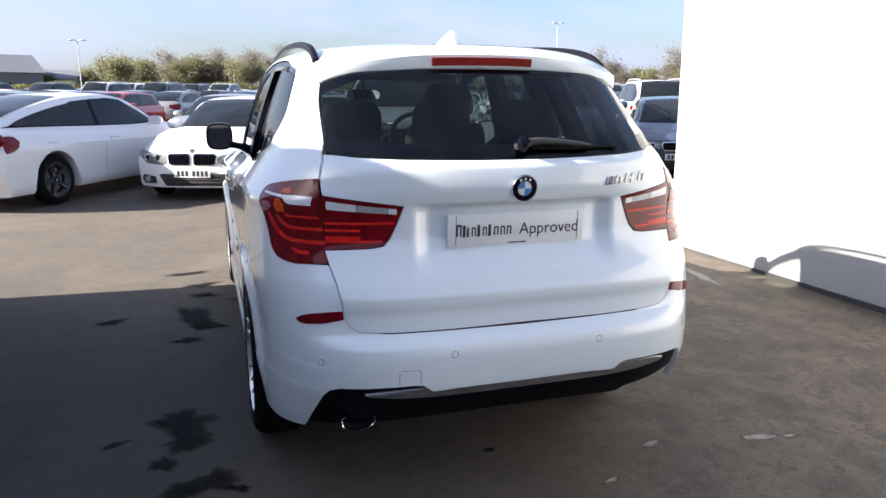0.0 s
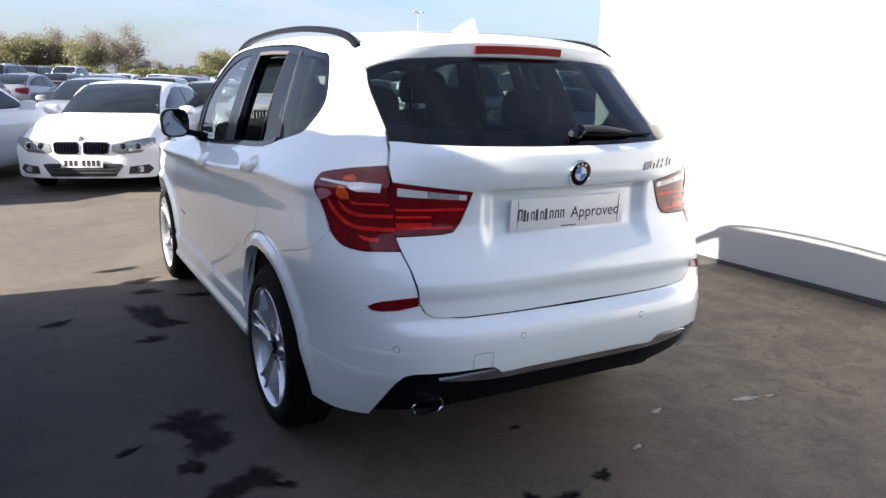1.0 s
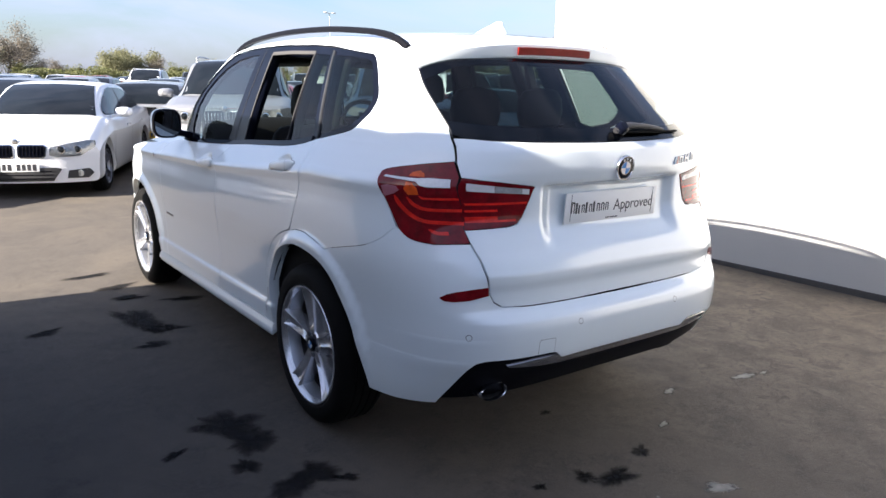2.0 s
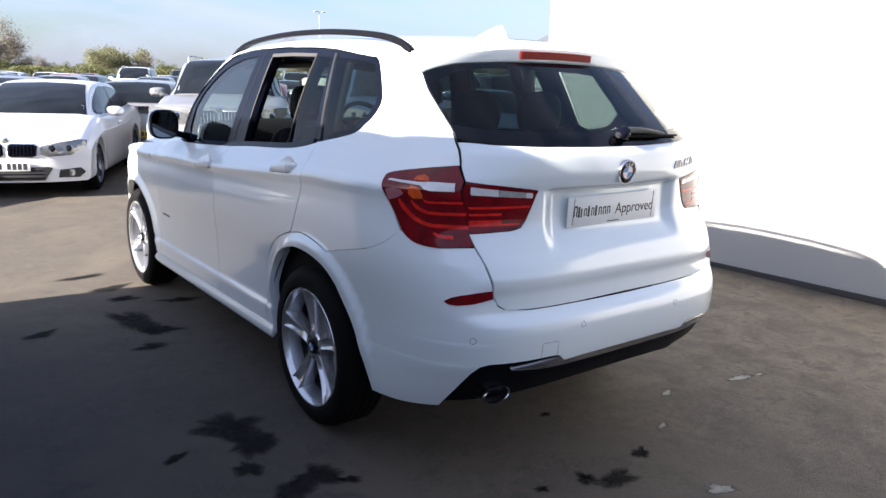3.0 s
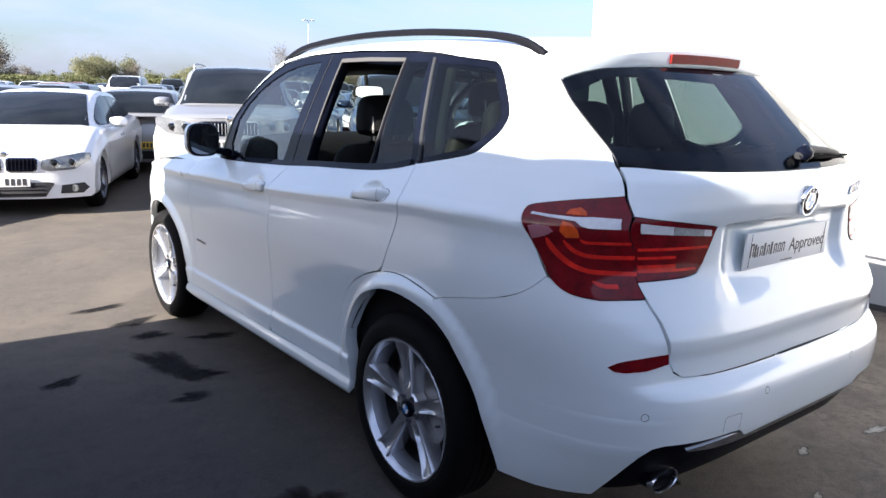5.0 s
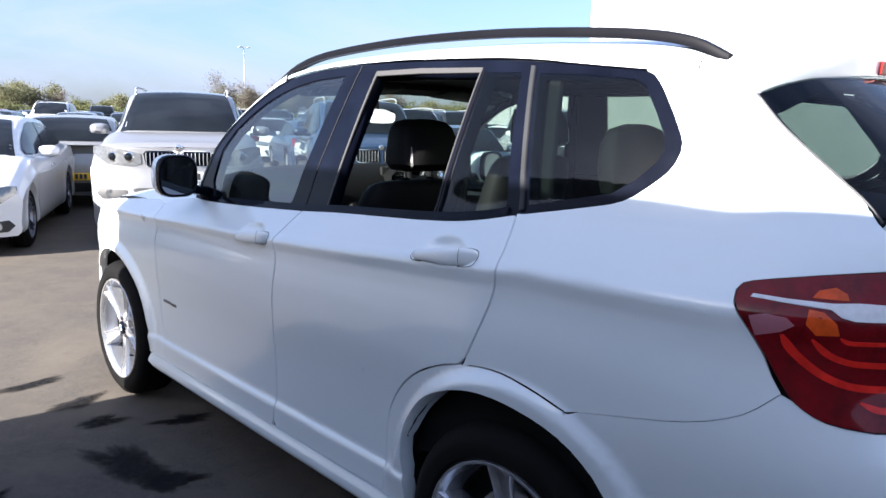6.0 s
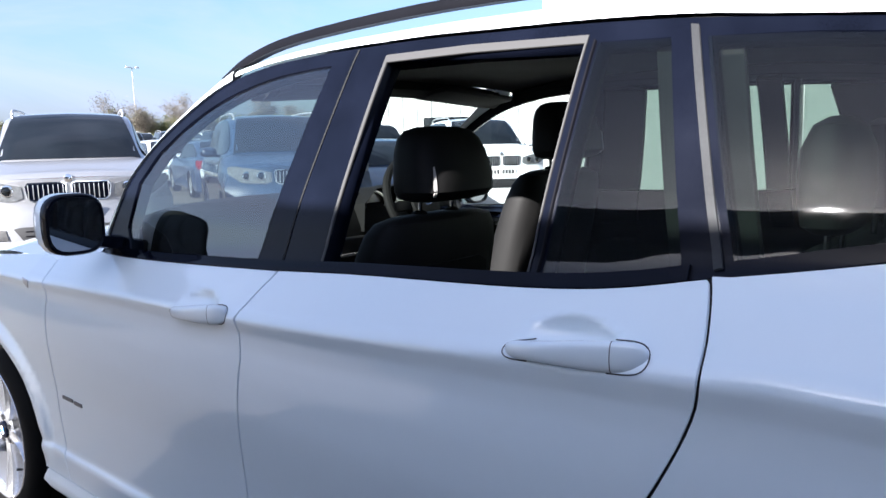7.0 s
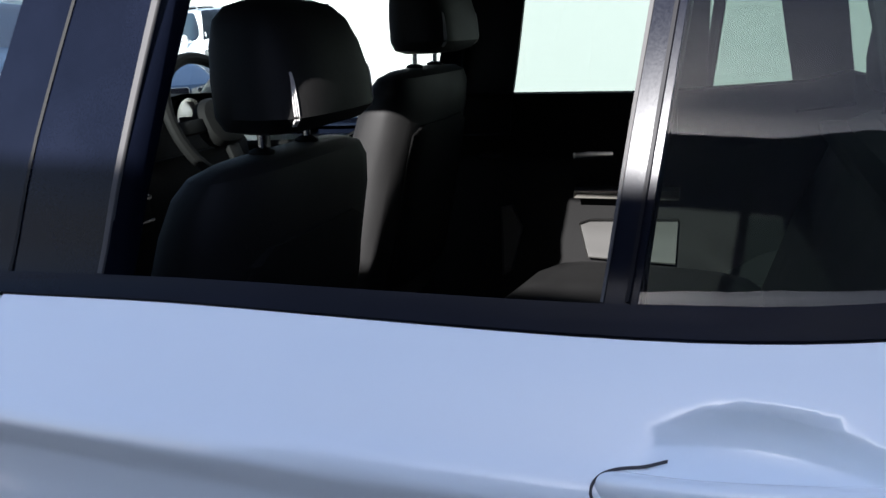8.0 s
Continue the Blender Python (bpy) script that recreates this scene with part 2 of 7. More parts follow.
RENDERED = surface("white_render", (0.385, 0.385, 0.378), 0.7, vary=0.03, scale=1.5, fine=60, bump=0.05)
CLADDING = surface("grey_cladding", (0.13, 0.138, 0.15), 0.5, vary=0.08, scale=0.8)
DARK_BASE = surface("bitumen_strip", (0.04, 0.038, 0.036), 0.8, vary=0.3, bump=0.3)
OIL = stain("oil_stain", (0.010, 0.010, 0.011), 0.8)
DUST = stain("pale_spill", (0.30, 0.285, 0.255), 0.85)
BARK = surface("bark", (0.13, 0.10, 0.075), 0.9, vary=0.3, scale=8, bump=0.6)
POST = surface("galvanised_post", (0.42, 0.43, 0.44), 0.45, metal=0.6, vary=0.1)
PALE_CLAD = surface("pale_cladding", (0.50, 0.50, 0.49), 0.6, vary=0.06, scale=0.8)
ROOFING = surface("roof_sheet", (0.12, 0.13, 0.15), 0.6, vary=0.1, scale=0.5)


def foliage(name, a, c):
    m, nodes, links, b = shader(name)
    geo = nodes.new("ShaderNodeNewGeometry")
    mix = nodes.new("ShaderNodeMix")
    mix.data_type = "RGBA"
    mix.inputs["A"].default_value, mix.inputs["B"].default_value = (*a, 1), (*c, 1)
    links.new(geo.outputs["Random Per Island"], mix.inputs["Factor"])
    links.new(mix.outputs["Result"], b.inputs["Base Color"])
    b.inputs["Roughness"].default_value = 0.7
    # thin leaves let part of the light through
    thin = nodes.new("ShaderNodeBsdfTranslucent")
    links.new(mix.outputs["Result"], thin.inputs[0])
    both_sides = nodes.new("ShaderNodeMixShader")
    both_sides.inputs[0].default_value = 0.45
    links.new(b.outputs[0], both_sides.inputs[1])
    links.new(thin.outputs[0], both_sides.inputs[2])
    links.new(both_sides.outputs[0], nodes["Material Output"].inputs[0])
    return m


LEAF_DARK = foliage("evergreen_leaves", (0.085, 0.10, 0.035), (0.19, 0.195, 0.085))
LEAF_SPRING = foliage("spring_leaves", (0.135, 0.14, 0.065), (0.25, 0.245, 0.145))
TWIGS = foliage("bare_twigs", (0.13, 0.115, 0.092), (0.24, 0.215, 0.175))

# ---- mesh helpers ----
def link_mesh(name, bm, mat, parent=None, label="", smooth=True, angle=35):
    me = bpy.data.meshes.new(name)
    bm.normal_update()
    if smooth:
        for f in bm.faces:
            f.smooth = True
        for e in bm.edges:
            e.smooth = len(e.link_faces) != 2 or e.calc_face_angle(0) < radians(angle)
    bm.to_mesh(me)
    bm.free()
    for one in mat if isinstance(mat, (list, tuple)) else [mat]:
        me.materials.append(one)
    ob = new(name, me)
    if parent is not None:
        ob.parent = parent
    if label:
        ob["label"] = label
    return ob


part = link_mesh


def thing(name, label, category, group="", kind="", at=None):
    ob = new(name)
    ob.empty_display_size = 0.2
    if at is not None:
        ob.matrix_world = at
    return tagged(ob, label, category, group, kind)


def box(bm, c, s, bevel=0.0, seg=2, m=None, idx=0):
    """A box with its centre at c and full sizes s."""
    r = bmesh.ops.create_cube(bm, size=1.0)
    vs = r["verts"]
    for v in vs:
        v.co = Vector(c) + Vector((v.co.x * s[0], v.co.y * s[1], v.co.z * s[2]))
    if bevel:
        es = list({e for v in vs for e in v.link_edges})
        r2 = bmesh.ops.bevel(bm, geom=es, offset=bevel, segments=seg, profile=0.5, affect="EDGES")
        vs = list({v for f in r2["faces"] for v in f.verts} | {v for v in vs if v.is_valid})
    if m is not None:
        bmesh.ops.transform(bm, matrix=m, verts=vs)
    if idx:
        for f in {f for v in vs for f in v.link_faces}:
            f.material_index = idx
    return vs


def rings(bm, rows, close=True, cap=True, idx=0):
    """Skin over rings of points; each ring is a list of the same number of points."""
    made = [[bm.verts.new(p) for p in row] for row in rows]
    n = len(made[0])
    faces = []
    for a, b in zip(made, made[1:]):
        for i in range(n if close else n - 1):
            j = (i + 1) % n
            try:
                faces.append(bm.faces.new((a[i], a[j], b[j], b[i])))
            except ValueError:
                pass
    if cap and close:
        faces.append(bm.faces.new(made[0][::-1]))
        faces.append(bm.faces.new(made[-1]))
    for f in faces:
        f.material_index = idx
    return faces


def oval(cx, cy, cz, hx, hy, n=2.5, count=20, tilt=0.0):
    """A lying superellipse ring; tilt lifts its +y side."""
    out = []
    for i in range(count):
        a = 2 * math.pi * i / count
        c, s = math.cos(a), math.sin(a)
        r = (abs(c) ** n + abs(s) ** n) ** (-1 / n)
        out.append((cx + hx * r * c, cy + hy * r * s, cz + tilt * hy * r * s))
    return out


def tube(bm, pts, radius, seg=8, cap=True, flat=1.0):
    """A round bar along the points; radius may be one number or one a point."""
    pts = [Vector(p) for p in pts]
    rows, up = [], Vector((0, 0, 1))
    for i, p in enumerate(pts):
        d = (pts[min(i + 1, len(pts) - 1)] - pts[max(i - 1, 0)]).normalized()
        a = d.cross(up if abs(d.dot(up)) < 0.95 else Vector((1, 0, 0))).normalized()
        b = a.cross(d).normalized()
        r = radius[i] if isinstance(radius, (list, tuple)) else radius
        rows.append([p + r * (math.cos(t) * a + flat * math.sin(t) * b) for t in (2 * math.pi * k / seg for k in range(seg))])
    return rings(bm, rows, cap=cap)


def lathe(bm, profile, seg=32, axis="x", at=(0, 0, 0), idx=0):
    """Turns (along, radius) pairs round an axis."""
    rows = []
    for h, r in profile:
        row = []
        for k in range(seg):
            t = 2 * math.pi * k / seg
            c, s = r * math.cos(t), r * math.sin(t)
            p = {"x": (h, c, s), "y": (c, h, s), "z": (c, s, h)}[axis]
            row.append((at[0] + p[0], at[1] + p[1], at[2] + p[2]))
        rows.append(row)
    return rings(bm, rows, cap=False, idx=idx)


def spline(pts, per=5):
    """A smooth line through the points."""
    out = []
    for i in range(len(pts) - 1):
        p0, p1, p2, p3 = (pts[max(i - 1, 0)], pts[i], pts[i + 1], pts[min(i + 2, len(pts) - 1)])
        for k in range(per):
            t = k / per
            out.append(tuple(0.5 * (2 * b + (c - a) * t + (2 * a - 5 * b + 4 * c - d) * t * t + (3 * b - a - 3 * c + d) * t ** 3) for a, b, c, d in zip(p0, p1, p2, p3)))
    return out + [tuple(pts[-1])]


def mono(ks):
    """A smooth curve through (x, value) pairs, with no overshoot."""
    xs, vs = [k[0] for k in ks], [k[1] for k in ks]
    h = [xs[i + 1] - xs[i] for i in range(len(xs) - 1)]
    d = [(vs[i + 1] - vs[i]) / h[i] for i in range(len(h))]
    m = [d[0]] + [0 if d[i - 1] * d[i] <= 0 else 2 * d[i - 1] * d[i] / (d[i - 1] + d[i]) for i in range(1, len(d))] + [d[-1]]
    def f(x):
        x = min(max(x, xs[0]), xs[-1])
        i = 0
        while i < len(h) - 1 and x > xs[i + 1]:
            i += 1
        t = (x - xs[i]) / h[i]
        return vs[i] * (1 + 2 * t) * (1 - t) ** 2 + h[i] * m[i] * t * (1 - t) ** 2 + vs[i + 1] * t * t * (3 - 2 * t) + h[i] * m[i + 1] * t * t * (t - 1)
    return f


def smooth(a, b, x):
    t = min(max((x - a) / (b - a), 0), 1)
    return t * t * (3 - 2 * t)


# ---- the white estate's body as one surface ----
BELT = mono([(0.2, 1.30), (0.65, 1.285), (1.06, 1.232), (1.4, 1.20), (2.06, 1.15), (2.8, 1.125), (3.3, 1.10), (4.6, 1.02)])
SECTION = mono([(0.18, 0.82), (0.24, 0.872), (0.262, 0.899), (0.282, 0.911), (0.302, 0.910), (0.325, 0.902), (0.34, 0.8985), (0.37, 0.897), (0.404, 0.8965), (0.418, 0.8935), (0.430, 0.8855), (0.445, 0.8835), (0.50, 0.883), (0.62, 0.886), (0.75, 0.8985), (0.82, 0.904), (0.90, 0.9045), (0.955, 0.9015), (0.995, 0.8985), (1.025, 0.8990), (1.05, 0.9040), (1.064, 0.9065), (1.077, 0.902), (1.10, 0.883), (1.14, 0.851), (1.18, 0.819), (1.21, 0.803), (1.30, 0.779), (1.45, 0.729), (1.62, 0.662), (1.72, 0.61)])
TAIL = mono([(0.18, 0.86), (0.28, 0.880), (0.38, 0.887), (0.46, 0.886), (0.50, 0.884)])
REAR_B = mono([(0.2, 0.14), (0.30, 0.08), (0.42, 0.0), (0.5, -0.04), (0.6, -0.05), (0.638, -0.045), (0.658, -0.030), (0.673, -0.008), (0.684, 0.004), (0.72, 0.007), (0.75, 0.006), (0.785, 0.003), (0.80, 0.005), (0.83, 0.015), (0.9, 0.039), (1.0, 0.051), (1.1, 0.044), (1.17, 0.03), (1.23, 0.035), (1.28, 0.074), (1.45, 0.278), (1.62, 0.492), (1.75, 0.655)])
CORNER = mono([(0.42, 0.0), (0.5, -0.036), (0.58, -0.046), (0.66, -0.036), (0.74, -0.014), (0.80, 0.006), (0.86, 0.026), (0.9, 0.039)])
REAR_T = mono([(0.6, 0.012), (0.685, 0.006), (0.74, 0.006), (0.785, -0.004), (0.80, -0.004), (0.83, 0.006), (0.9, 0.034), (1.0, 0.052), (1.1, 0.048), (1.135, 0.036), (1.17, 0.028), (1.23, 0.035), (1.28, 0.074), (1.45, 0.278), (1.62, 0.492), (1.75, 0.655)])
SQUARE = mono([(0.3, 4.6), (0.45, 4.3), (0.76, 4.25), (0.9, 4.15), (1.0, 4.0), (1.06, 3.9), (1.15, 3.6), (1.2, 3.45), (1.29, 3.1), (1.4, 3.0), (1.7, 3.0)])
NOSE = mono([(0.2, 4.45), (0.5, 4.60), (0.8, 4.58), (1.0, 4.45), (1.1, 4.0), (1.2, 3.6)])
Y0, Y1 = 0.95, 3.35
U1 = 90 + math.degrees(Y1 - Y0)
AXLE_R, AXLE_F, HUB = 0.97, 3.77, 0.35


def crown(x, z):
    """How far the tail bows forward off its middle, between the bumper and the window."""
    return 0.034 * (1 - math.exp(-x * x / 0.17)) * smooth(0.84, 1.0, z) * smooth(1.27, 1.16, z)


def flare(y, z):
    if z > 0.95:
        return 0.0
    r = min(math.hypot(y - AXLE_R, z - HUB), math.hypot(y - AXLE_F, z - HUB))
    return 0.024 * smooth(0.505, 0.455, r) * smooth(0.32, 0.50, z)


def cup(y, z):
    """The hollows behind the door handles."""
    d = 0.0
    for cy, cz in ((2.275, 1.044), (1.232, 1.117)):
        q = math.hypot((y - cy) / 0.088, (z - cz) / 0.038)
        d += 0.027 * max(0.0, 1 - q * q) ** 1.2
    return d


def half(y, z):
    """Half the body's width amidships, without the arches."""
    if y <= Y0 and z < 0.5:
        return TAIL(z)
    return section(y, z) - (cup(y, z) if 1.0 < z < 1.17 else 0)


def section(y, z):
    b = BELT(y)
    if z <= 0.8:
        return SECTION(z)
    return SECTION(0.8 + (z - 0.8) * 0.39 / (b - 0.8) if z < b else 1.19 + (z - b) * 0.45 / (1.64 - b))


def dished(x, z):
    """How deep the number plate's recess lies in the tailgate."""
    return 0.036 * smooth(0.395, 0.318, abs(x)) * smooth(0.86, 0.95, z) * smooth(1.118, 1.100, z)


def body_point(u, z, rear):
    """u runs round the car from the middle of its tail: 90 where the corner meets the side; left is positive."""
    s, a = (1 if u >= 0 else -1), abs(u)
    if a <= 90:
        n, c, si = SQUARE(z), math.cos(radians(a)), math.sin(radians(a))
        r = (abs(c) ** n + abs(si) ** n) ** (-1 / n)
        x = half(Y0, z) * r * si
        back = rear(z)
        if rear is REAR_B and 0.58 < z < 0.86:
            back += (CORNER(z) - back) * smooth(0.60, 0.78, x)
        y = Y0 - (Y0 - back) * r * c + crown(x, z) * min(1.0, 2 * r * c)
        x += flare(y, z) * si * si
        if rear is REAR_T:
            y += dished(x, z)
    elif a <= U1:
        y = Y0 + radians(a - 90)
        x = half(y, z) + flare(y, z)
    else:
        q = radians(min(a - U1, 90))
        c, si = math.cos(q), math.sin(q)
        r = (abs(c) ** 4 + abs(si) ** 4) ** (-1 / 4)
        y = Y1 + (NOSE(z) - Y1) * r * si
        x = half(Y1, z) * r * c + flare(y, z) * c
    return Vector((-s * x, y, z))


def body_normal(u, z, rear):
    e = 0.004
    du = body_point(u + 0.25, z, rear) - body_point(u - 0.25, z, rear)
    dz = body_point(u, z + e, rear) - body_point(u, z - e, rear)
    n = du.cross(dz).normalized()
    return -n


def S(y, z, rear=REAR_B):
    """The (u, z) of a place on the left side, by its distance from the tail."""
    if y >= Y1:
        n, t = 4, min((y - Y1) / (NOSE(z) - Y1), 0.999)
        return (U1 + math.degrees(math.atan2(t, (1 - t ** n) ** (1 / n))), z)
    if y >= Y0:
        return (90 + math.degrees(y - Y0), z)
    n, bow = SQUARE(z), crown(0.85, z)
    t = min((Y0 - y + bow) / (Y0 - rear(z)), 0.9999)
    if t < 0.5:
        t = (Y0 - y) / (Y0 - rear(z) - 2 * bow)
    return (math.degrees(math.atan2((1 - t ** n) ** (1 / n), t)), z)


def R(x, z):
    """The (u, z) of a place on the tail, by its distance from the middle."""
    n, w = SQUARE(z), min(abs(x) / half(Y0, z), 0.9999)
    return (math.copysign(math.degrees(math.atan2(w, (1 - w ** n) ** (1 / n))), -x), z)


def flip(poly):
    return [(-u, z) for u, z in poly][::-1]


from mathutils.geometry import tessellate_polygon


def panel(name, outer, mat, parent, rear=REAR_B, holes=(), off=0.0, depth=0.022, du=3.0, dz=0.03, label="", shape=None):
    """A sheet on the body's surface with the outline (u, z), its edges turned in by depth. shape may move its points."""
    loops = [[Vector((u * 0.0175, z, 0)) for u, z in loop] for loop in (outer, *holes)]
    flat = [p for loop in loops for p in loop]
    bm = bmesh.new()
    vs = [bm.verts.new(p) for p in flat]
    for tri in tessellate_polygon(loops):
        try:
            bm.faces.new([vs[i] for i in tri])
        except ValueError:
            pass
    lo, hi = [min(p[k] for p in flat) for k in (0, 1)], [max(p[k] for p in flat) for k in (0, 1)]
    for k, step in ((0, du * 0.0175), (1, dz)):
        count = int((hi[k] - lo[k]) / step)
        for i in range(1, count + 1):
            co, no = [0, 0, 0], [0, 0, 0]
            co[k], no[k] = lo[k] + (hi[k] - lo[k]) * i / (count + 1), 1
            bmesh.ops.bisect_plane(bm, geom=bm.verts[:] + bm.edges[:] + bm.faces[:], plane_co=co, plane_no=no)
    bmesh.ops.remove_doubles(bm, verts=bm.verts[:], dist=1e-5)
    points, normals, faces = [], [], []
    for i, v in enumerate(bm.verts):
        v.index = i
        u, z = v.co.x / 0.0175, v.co.y
        n = body_normal(u, z, rear)
        p = body_point(u, z, rear) + n * off
        if shape:
            p, n = shape(p, n)
        points.append(p)
        normals.append(n)
    for f in bm.faces:
        idx = [v.index for v in f.verts]
        a = sum(((points[idx[i]] - points[idx[0]]).cross(points[idx[(i + 1) % len(idx)]] - points[idx[0]]) for i in range(1, len(idx) - 1)), Vector())
        faces.append(idx if a.dot(normals[idx[0]]) > 0 else idx[::-1])
    where = {}
    for idx in faces:
        for a, c in zip(idx, idx[1:] + idx[:1]):
            where[(a, c)] = True
    rim = [(a, c) for a, c in where if (c, a) not in where]
    if depth:
        for a, c in rim:
            k = len(points)
            pa, pc = points[a], points[c]
            side = (pc - pa).cross(normals[a]).normalized()
            points += [pc, pa, pa - normals[a] * depth, pc - normals[c] * depth]
            normals += [(side + 0.9 * normals[c]).normalized(), (side + 0.9 * normals[a]).normalized(), side, side]
            faces.append([k, k + 1, k + 2, k + 3])
    bm.free()
    me = bpy.data.meshes.new(name)
    me.from_pydata([tuple(p) for p in points], [], faces)
    me.materials.append(mat)
    me.polygons.foreach_set("use_smooth", [True] * len(me.polygons))
    me.normals_split_custom_set_from_vertices([tuple(n) for n in normals])
    ob = new(name, me)
    ob.parent = parent
    if label:
        ob["label"] = label
    return ob


def patch(name, f, nu, nv, mat, parent, depth=0.0, label=""):
    """A sheet through f(a, b), a and b from 0 to 1."""
    bm = bmesh.new()
    rows = [[f(i / nu, j / nv) for i in range(nu + 1)] for j in range(nv + 1)]
    rings(bm, rows, close=False)
    if depth:
        bm.normal_update()
        bmesh.ops.solidify(bm, geom=bm.faces[:], thickness=depth)
    return part(name, bm, mat, parent, label)

# ---- the white estate: body ----
estate = thing("car", "white SUV with black roof rails and a wound-down rear window", "car")

GAP_F = spline([(3.21, 1.075), (3.185, 0.98), (3.20, 0.90), (3.206, 0.77), (3.212, 0.577), (3.195, 0.47), (3.175, 0.40), (3.145, 0.336)], 3)
GAP_M = [(2.055, 1.148), (2.085, 1.095), (2.112, 1.040), (2.106, 1.01)] + spline([(2.104, 0.941), (2.123, 0.834), (2.138, 0.669), (2.135, 0.546), (2.138, 0.43), (2.141, 0.336)], 3)
GAP_Q = spline([(1.045, 1.232), (1.033, 1.186), (1.026, 1.135), (1.029, 1.066), (1.068, 0.964), (1.138, 0.826)], 4)
ARCH_OUT = spline([(1.478, 0.338), (1.470, 0.41), (1.475, 0.50), (1.449, 0.625), (1.343, 0.743), (1.19, 0.815), (1.03, 0.843), (0.90, 0.832), (0.795, 0.806)], 4)
ARCH_IN = spline([(1.371, 0.33), (1.375, 0.40), (1.385, 0.501), (1.362, 0.607), (1.27, 0.708), (1.12, 0.770), (0.968, 0.780), (0.803, 0.745), (0.689, 0.658), (0.604, 0.563), (0.549, 0.465), (0.492, 0.30)], 4)
WAIST = spline([(2.96, 1.122), (2.806, 1.120), (2.559, 1.126), (2.28, 1.137), (2.055, 1.148), (1.806, 1.164), (1.578, 1.175), (1.385, 1.185), (1.251, 1.196), (1.148, 1.211), (1.045, 1.232), (0.956, 1.248), (0.847, 1.268), (0.748, 1.291), (0.681, 1.337), (0.652, 1.37), (0.643, 1.405)], 3)
CANT = spline([(0.643, 1.405), (0.65, 1.43), (0.695, 1.497), (0.743, 1.557), (0.78, 1.583), (0.86, 1.593), (0.98, 1.607), (1.153, 1.627), (1.351, 1.641), (1.534, 1.648), (1.745, 1.655), (1.934, 1.655), (2.092, 1.652), (2.262, 1.641), (2.41, 1.614), (2.553, 1.556), (2.72, 1.458), (2.845, 1.350), (2.90, 1.25), (2.96, 1.122)], 3)
BUMP_TOP = spline([(0.795, 0.806), (0.65, 0.838), (0.502, 0.871), (0.403, 0.911), (0.346, 0.962)], 3)
G = 0.0033


def line(pts, dy=0.0, dz=0.0):
    return [S(y + dy, z + dz) for y, z in pts]


def between(pts, a, b):
    """The stretch of a line whose distances from the tail lie between a and b."""
    return [p for p in pts if min(a, b) - 1e-6 <= p[0] <= max(a, b) + 1e-6]


def both(make):
    """Runs make(mirror) for the left and the right side; mirror turns an outline over."""
    make(lambda p: p)
    make(flip)


LAMP_EDGE = [R(-0.774, 0.9135), R(-0.819, 0.924), S(0.322, 0.951), S(0.350, 0.985), S(0.378, 1.03), S(0.417, 1.09), S(0.439, 1.125), S(0.443, 1.147), S(0.424, 1.162)] + [R(-0.773, 1.181), R(-0.73, 1.190), R(-0.684, 1.197)]
TAIL_EDGE = [R(-0.682, 1.146), R(-0.683, 1.05), R(-0.679, 0.963), R(-0.671, 0.918)]

doors = {}


def front_door(m):
    low = [(y, 0.334) for y in (3.13, 2.9, 2.6, 2.35, 2.15)]
    outline = line(between(WAIST, 2.06, 2.96)[::-1], 0, -0.004)
    outline = [S(2.059, 1.143)] + outline[1:] + [S(3.1, 1.106), S(3.195, 1.085)] + line(GAP_F, -G) + line(low, 0, 0.003)
    outline += line(GAP_M[::-1][1:-1], G * 0.8)
    doors["f" + str(m is flip)] = panel("front_door", m(outline), PAINT, estate, du=1.0, dz=0.011)


def rear_door(m):
    low = [(y, 0.336) for y in (2.12, 1.9, 1.7, 1.50)]
    arch = [p for p in ARCH_OUT if p[0] > 1.145]
    outline = [S(2.051, 1.144)] + line(between(WAIST, 1.06, 2.04), 0, -0.004) + [S(1.049, 1.227)] + line(GAP_Q[1:-1], G) + line(arch[::-1], 0.004, 0.003) + line(low[::-1], 0, 0.003) + line(GAP_M[::-1][1:-1], -G)
    doors["r" + str(m is flip)] = panel("rear_door", m(outline), PAINT, estate, du=1.0, dz=0.011)


def quarter(m):
    arch = [p for p in ARCH_OUT if p[0] < 1.135]
    outline = line(GAP_Q, -G) + line(arch, 0, 0.003) + line(BUMP_TOP, 0, 0.0015) + [(u + 0.3, z) for u, z in LAMP_EDGE[4:9]] + [(u, z + 0.003) for u, z in LAMP_EDGE[9:]]
    outline += [R(-0.674, 1.235), R(-0.660, 1.278), S(0.302, 1.315), S(0.388, 1.385), S(0.478, 1.46), S(0.550, 1.53), S(0.60, 1.560), S(0.68, 1.578), S(0.78, 1.592)]
    outline += [(u + 0.1, z) for u, z in line([p for p in CANT if p[0] < 0.80 and p[1] < 1.588][::-1])] + line([p for p in WAIST if p[0] < 1.04][::-1], 0, -0.004)
    panel("rear_wing", m(outline), PAINT, estate, du=1.6, dz=0.016)


def arch_trim(m):
    inner = [p for p in ARCH_IN if p[1] > 0.325 and not (p[0] < 0.8 and p[1] < 0.735)]
    panel("wheel_arch_trim", m(line(ARCH_OUT, 0, -0.001) + [S(0.80, 0.745)] + line(inner[::-1])), PAINT, estate, off=0.001, depth=0.05, du=1.2, dz=0.014)


def sill(m):
    outline = line([(y, 0.332) for y in (3.32, 3.0, 2.7, 2.4, 2.1, 1.8, 1.478)]) + line([(1.371, 0.328), (1.366, 0.30), (1.372, 0.268), (1.6, 0.255), (2.2, 0.245), (2.8, 0.245), (3.2, 0.262), (3.34, 0.29)])
    panel("side_sill", m(outline), PAINT, estate, depth=0.03, du=1.5, dz=0.011)


